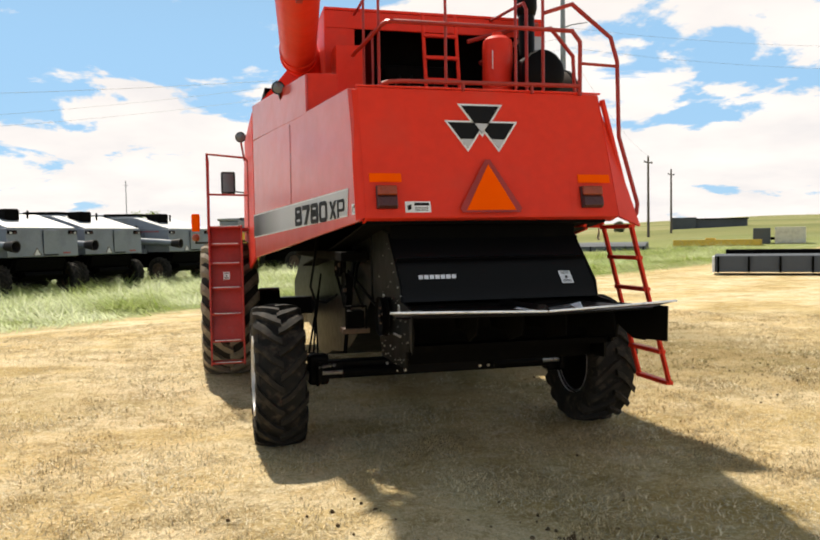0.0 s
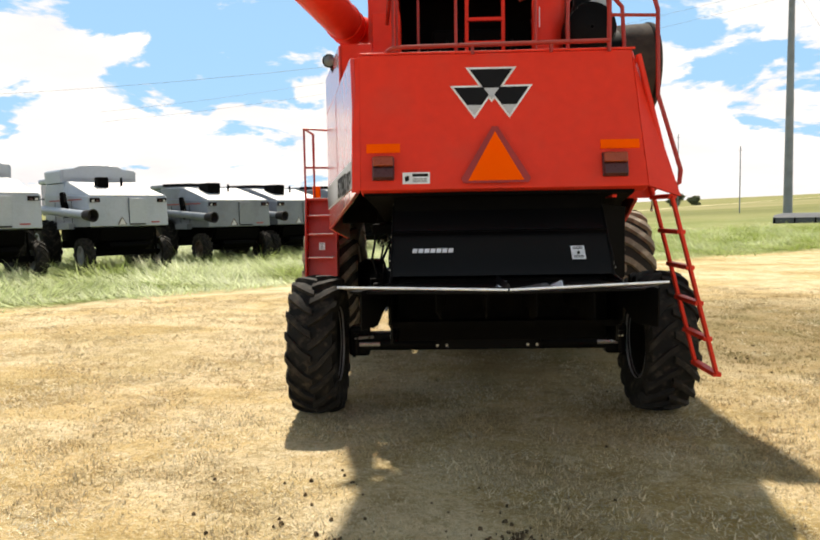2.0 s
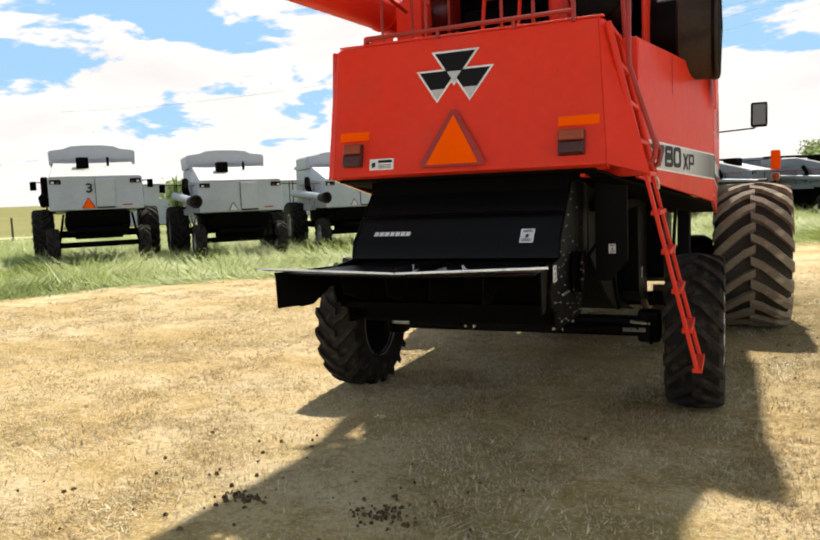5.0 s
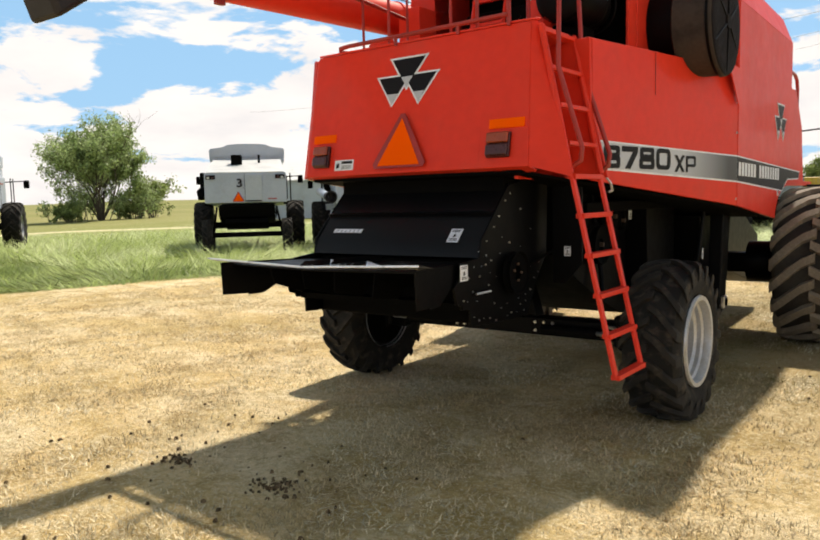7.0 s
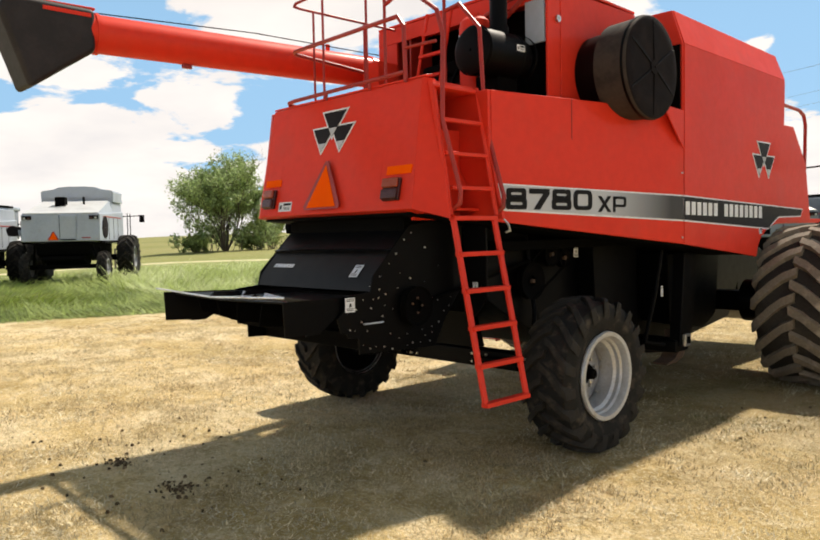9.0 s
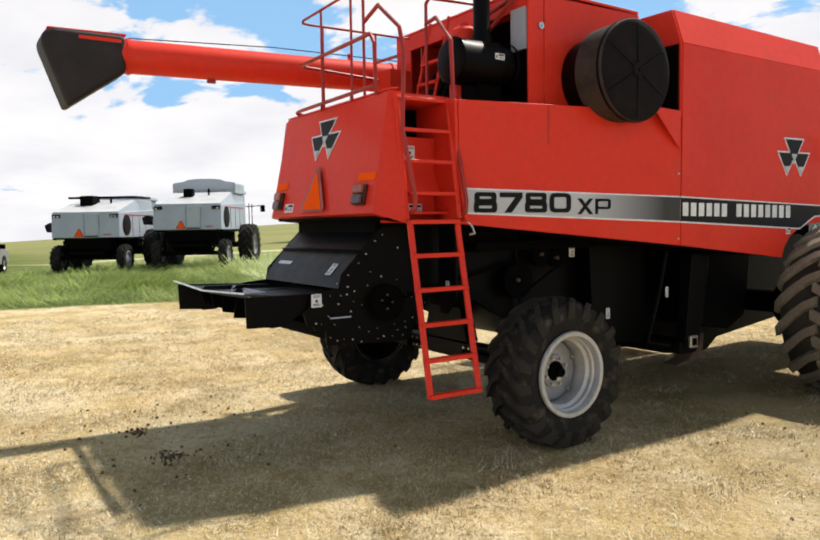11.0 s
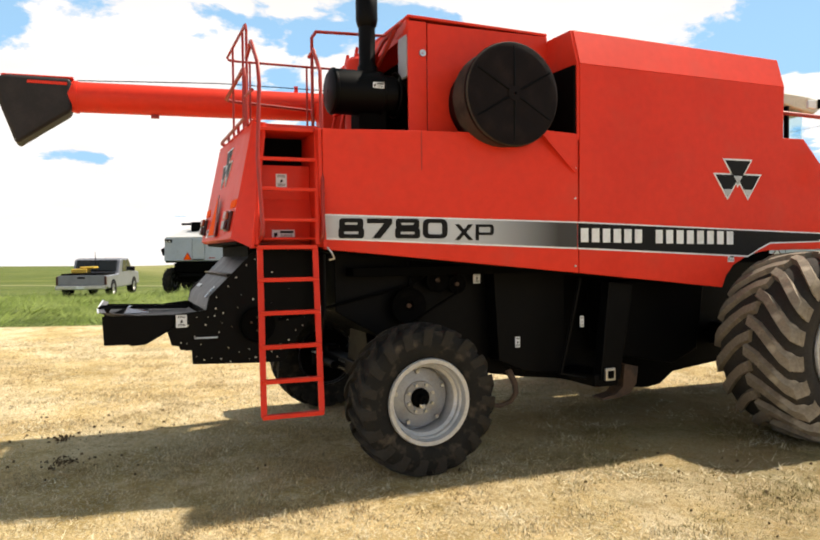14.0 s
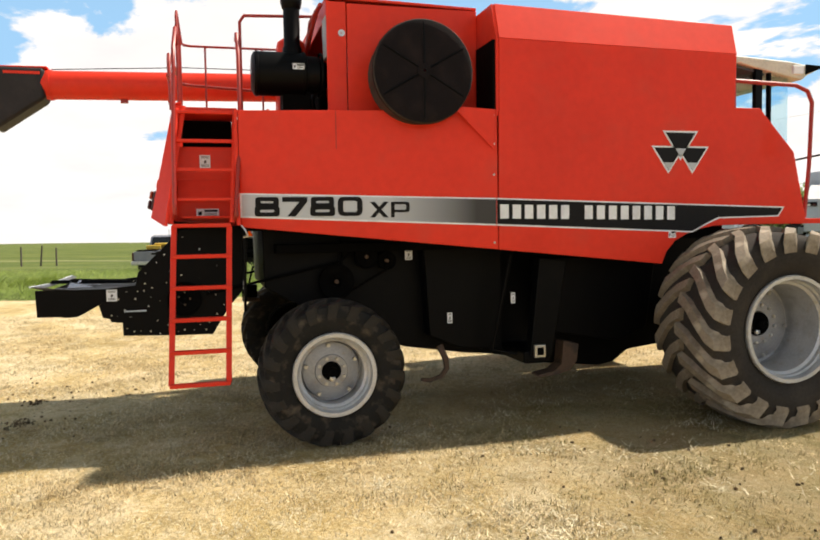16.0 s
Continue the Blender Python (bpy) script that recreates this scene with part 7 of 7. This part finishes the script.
tree(8.2, 53.0, 4.4, 3.0, 9, LEAF_PALE, "slim pale tree behind the combines", 5000, 0.17, 4, 0.1)
tree(17.2, 67.5, 3.0, 2.8, 10, LEAF_DARK, "bushy dark tree at the edge of the field", 9000, 0.2, 7, 0.01, 14)
for x, y, h, seed in ((66.0, 203.0, 3.6, 17), (72.0, 205.0, 3.0, 18), (73.0, 124.0, 2.0, 19)):
    tree(x, y, h, h, seed, LEAF_DARK, "dark bush on the far ridge", 2500, 0.4, 5, 0.01, 8)
tree(-14.0, 112.0, 4.6, 2.4, 11, LEAF, "slim tree far off", 3000, 0.22, 3, 0.05)
tree(-11.5, 112.5, 5.4, 2.2, 12, LEAF, "slim tree far off", 3000, 0.22, 3, 0.05)
tree(-27.0, 29.0, 4.2, 3.2, 13, LEAF_PALE, "pale green tree behind the parked combines", 7000, 0.15, 5, 0.05)


def pole(x, y, h, r, arm=1.1, az=0.0):
    p = thing("power_pole", "tall weathered wooden power pole with a crossarm", "pole", pose(x, y, rise(x, y) - 0.3, 0, 0, az), "power poles")
    Geo().pipe([(0, 0, 0), (0, 0, h)], r, 10, r_end=r * 0.65).done("post", WOOD, p)
    Geo().box((-arm, -0.06, h - 0.75), (arm, 0.06, h - 0.63)).done("crossarm", WOOD, p)
    for x0 in (-arm * 0.9, 0.0, arm * 0.9):
        Geo().lathe([(0.03, 0), (0.05, 0.05), (0.05, 0.12), (0.02, 0.16)], (x0, 0, h - 0.63 if x0 else h), (0, 0, 1), 8).done("insulator", GALV, p)
    return p


POLES = [(6.3, 33.4, 11.0, 0.17), (45.7, 69.9, 9.5, 0.16), (58.0, 84.0, 9.0, 0.16)]
for x, y, h, r in POLES:
    pole(x, y, h, r, 1.1, 35)
steel = thing("steel_pole", "tall tapered grey steel pole with a small bracket", "pole", pose(28.9, 56.9, rise(28.9, 56.9) - 0.3))
Geo().pipe([(0, 0, 0), (0, 0, 25.0)], 0.37, 14, r_end=0.19).done("shaft", GALV_DARK, steel)
Geo().pipe([(0, 0, 20.2), (0.7, -0.3, 20.45), (2.0, -0.8, 20.6)], 0.07, 8, r_end=0.04).done("bracket", GALV_DARK, steel)
Geo().lathe([(0.37, 0.3), (0.50, 0.3), (0.50, 0.42), (0.37, 0.42)], (0, 0, 0), (0, 0, 1), 14, True).done("base_flange", GALV_DARK, steel)
for x, y, h in ((-12.0, 83.0, 8.0), (33.0, 98.0, 11.0), (33.0, 77.0, 7.6)):
    mast = thing("mast", "thin grey mast far across the field", "mast", pose(x, y, rise(x, y) - 0.3), "masts")
    Geo().pipe([(0, 0, 0), (0, 0, h)], 0.07, 8, r_end=0.045).done("shaft", GALV_DARK, mast)
    Geo().box((-0.22, -0.03, h - 0.5), (0.22, 0.03, h - 0.45)).done("cross_bar", GALV_DARK, mast)
wires = thing("power_line", "thin black wires between the poles", "power line")
for (xa, ya, ha), (xb, yb, hb) in (((45.7, 69.9, 9.2), (28.9, 56.9, 19.0)), ((28.9, 56.9, 19.0), (-30.0, 60.0, 10.5)), ((28.9, 56.9, 18.0), (-30.0, 60.0, 9.6)), ((6.3, 33.4, 10.6), (-60.0, 50.0, 11.0)), ((28.9, 56.9, 20.0), (80.0, 52.0, 19.0)), ((28.9, 56.9, 18.2), (80.0, 52.0, 16.5))):
    pts = []
    for k in range(13):
        u = k / 12.0
        x, y = xa + (xb - xa) * u, ya + (yb - ya) * u
        pts.append((x, y, rise(xa, ya) + ha + (rise(xb, yb) + hb - rise(xa, ya) - ha) * u - 1.2 * 4 * u * (1 - u)))
    Geo().pipe(pts, 0.010, 4).done("wire", WIRE, wires)

# low field implements and buildings
header = thing("combine_header", "long grey cutting header lying in the grass", "header", parked(21.5, 17.5, -38))
Geo().prism([(-4.6, 0.0, 0.12), (-4.6, 0.1, 0.78), (-4.6, 0.5, 0.86), (-4.6, 1.6, 0.70), (-4.6, 1.7, 0.12)], (9.2, 0, 0)).done("deck", FAR_WALL, header, "dark grey sheet deck", bevel=0.02)
for k in range(8):
    Geo().box((-4.5 + 1.15 * k, -0.06, 0.1), (-4.42 + 1.15 * k, 0.02, 0.76)).done("rib", SOOT_AND_SHADE, header)
Geo().box((-4.7, -0.05, 0.1), (-4.6, 1.6, 0.76)).done("end_plate", WHITE, header, bevel=0.02)
Geo().box((-4.2, 1.2, 0.74), (4.4, 1.9, 1.02)).done("reel", SOOT_AND_SHADE, header, bevel=0.05)
header2 = thing("combine_header", "long yellow-edged header lying in the grass", "header", parked(32.0, 44.5, -41))
Geo().prism([(0, 0.0, 0.1), (0, 0.1, 0.55), (0, 1.2, 0.45), (0, 1.3, 0.1)], (6.2, 0, 0)).done("deck", YELLOW, header2, "dull yellow deck", bevel=0.02)
Geo().box((2.3, 0.3, 0.5), (3.0, 0.9, 0.68)).done("gearbox", YELLOW, header2, bevel=0.03)
header3 = thing("combine_header", "long flat dark grey header lying in the grass", "header", parked(23.5, 47.5, -36))
Geo().prism([(0, 0.0, 0.0), (0, 0.05, 0.42), (0, 0.5, 0.60), (0, 3.2, 0.72), (0, 3.3, 0.0)], (6.8, 0, 0)).done("deck", FAR_WALL, header3, "dark grey sheet deck", bevel=0.03)
for k in range(6):
    Geo().box((0.1 + 1.3 * k, -0.05, 0.0), (0.18 + 1.3 * k, 0.04, 0.42)).done("rib", SOOT_AND_SHADE, header3)
trailer = thing("grain_trailer", "pale flat-topped trailer in the field", "trailer", parked(38.8, 41.6, -41))
Geo().box((-1.5, 0, 0.0), (-0.3, 1.4, 1.2)).done("hopper", FAR_WALL, trailer, "dark hopper in front of the bed", bevel=0.04)
Geo().box((-0.3, 0.5, 0.3), (0.0, 0.9, 0.5)).done("drawbar", SOOT_AND_SHADE, trailer)
Geo().box((0.0, 0, 0.0), (2.1, 1.4, 1.25)).done("bed", CREAM, trailer, bevel=0.04)
shed = thing("farm_shed", "long low dark shed on the ridge", "shed", parked(87.0, 115.0, -36))
Geo().box((-7.0, 0, -0.5), (-2.6, 5, 2.0)).done("end_bay", FAR_WALL, shed, bevel=0.05)
Geo().box((-2.6, 0.5, -0.5), (6.2, 5, 1.55)).done("wall", FAR_WALL, shed, bevel=0.05)
Geo().box((-2.7, 0.2, 1.55), (6.4, 5.3, 1.75)).done("roof", SOOT_AND_SHADE, shed)
store = thing("farm_store", "long pale farm building beyond the parked machines", "building", parked(-38.0, 44.0, 45))
Geo().box((-9, 0, -0.5), (9, 8, 3.2)).done("wall", GALV, store, bevel=0.05)
Geo().prism([(-9.3, -0.4, 3.2), (-9.3, 8.4, 3.2), (-9.3, 4, 4.6)], (18.6, 0, 0)).done("roof", GALV_TOP, store)
rake = thing("yellow_implement", "yellow field implement behind the grey combines", "implement", parked(-2.9, 34.0, 5))
Geo().box((-3.0, 0, 0.6), (3.0, 1.2, 1.5)).done("frame", YELLOW, rake, bevel=0.05)
Geo().box((-2.0, 0.2, 1.5), (2.4, 1.0, 2.2)).done("hopper", YELLOW, rake, bevel=0.05)
for x in (-2.2, 2.2):
    Geo().lathe([(0.2, -0.15), (0.6, -0.15), (0.6, 0.15), (0.2, 0.15)], (x, 0.5, 0.58), (1, 0, 0), 20, True).done("wheel", RUBBER, rake)


def fence_post(x, y, h, lean=0.0):
    p = thing("fence_post", "grey weathered wooden fence post", "post", pose(x, y, rise(x, y) - 0.2, 0, lean, 20), "fence posts")
    Geo().pipe([(0, 0, 0), (0.01, 0, h * 0.6), (0.0, 0.01, h + 0.2)], 0.07, 8, r_end=0.055).done("post", WOOD, p)


for x, y, h, l in ((-51.0, -11.5, 1.3, 0), (-51.0, -13.8, 1.4, 0), (-51.2, -12.6, 1.7, 28), (-48.0, -4.0, 1.2, 0), (-46.0, 3.0, 1.2, 0), (-36.0, 24.0, 1.3, 0), (-38.5, 12.5, 1.3, 0), (-52.5, -20, 1.3, 0)):
    fence_post(x, y, h, l)
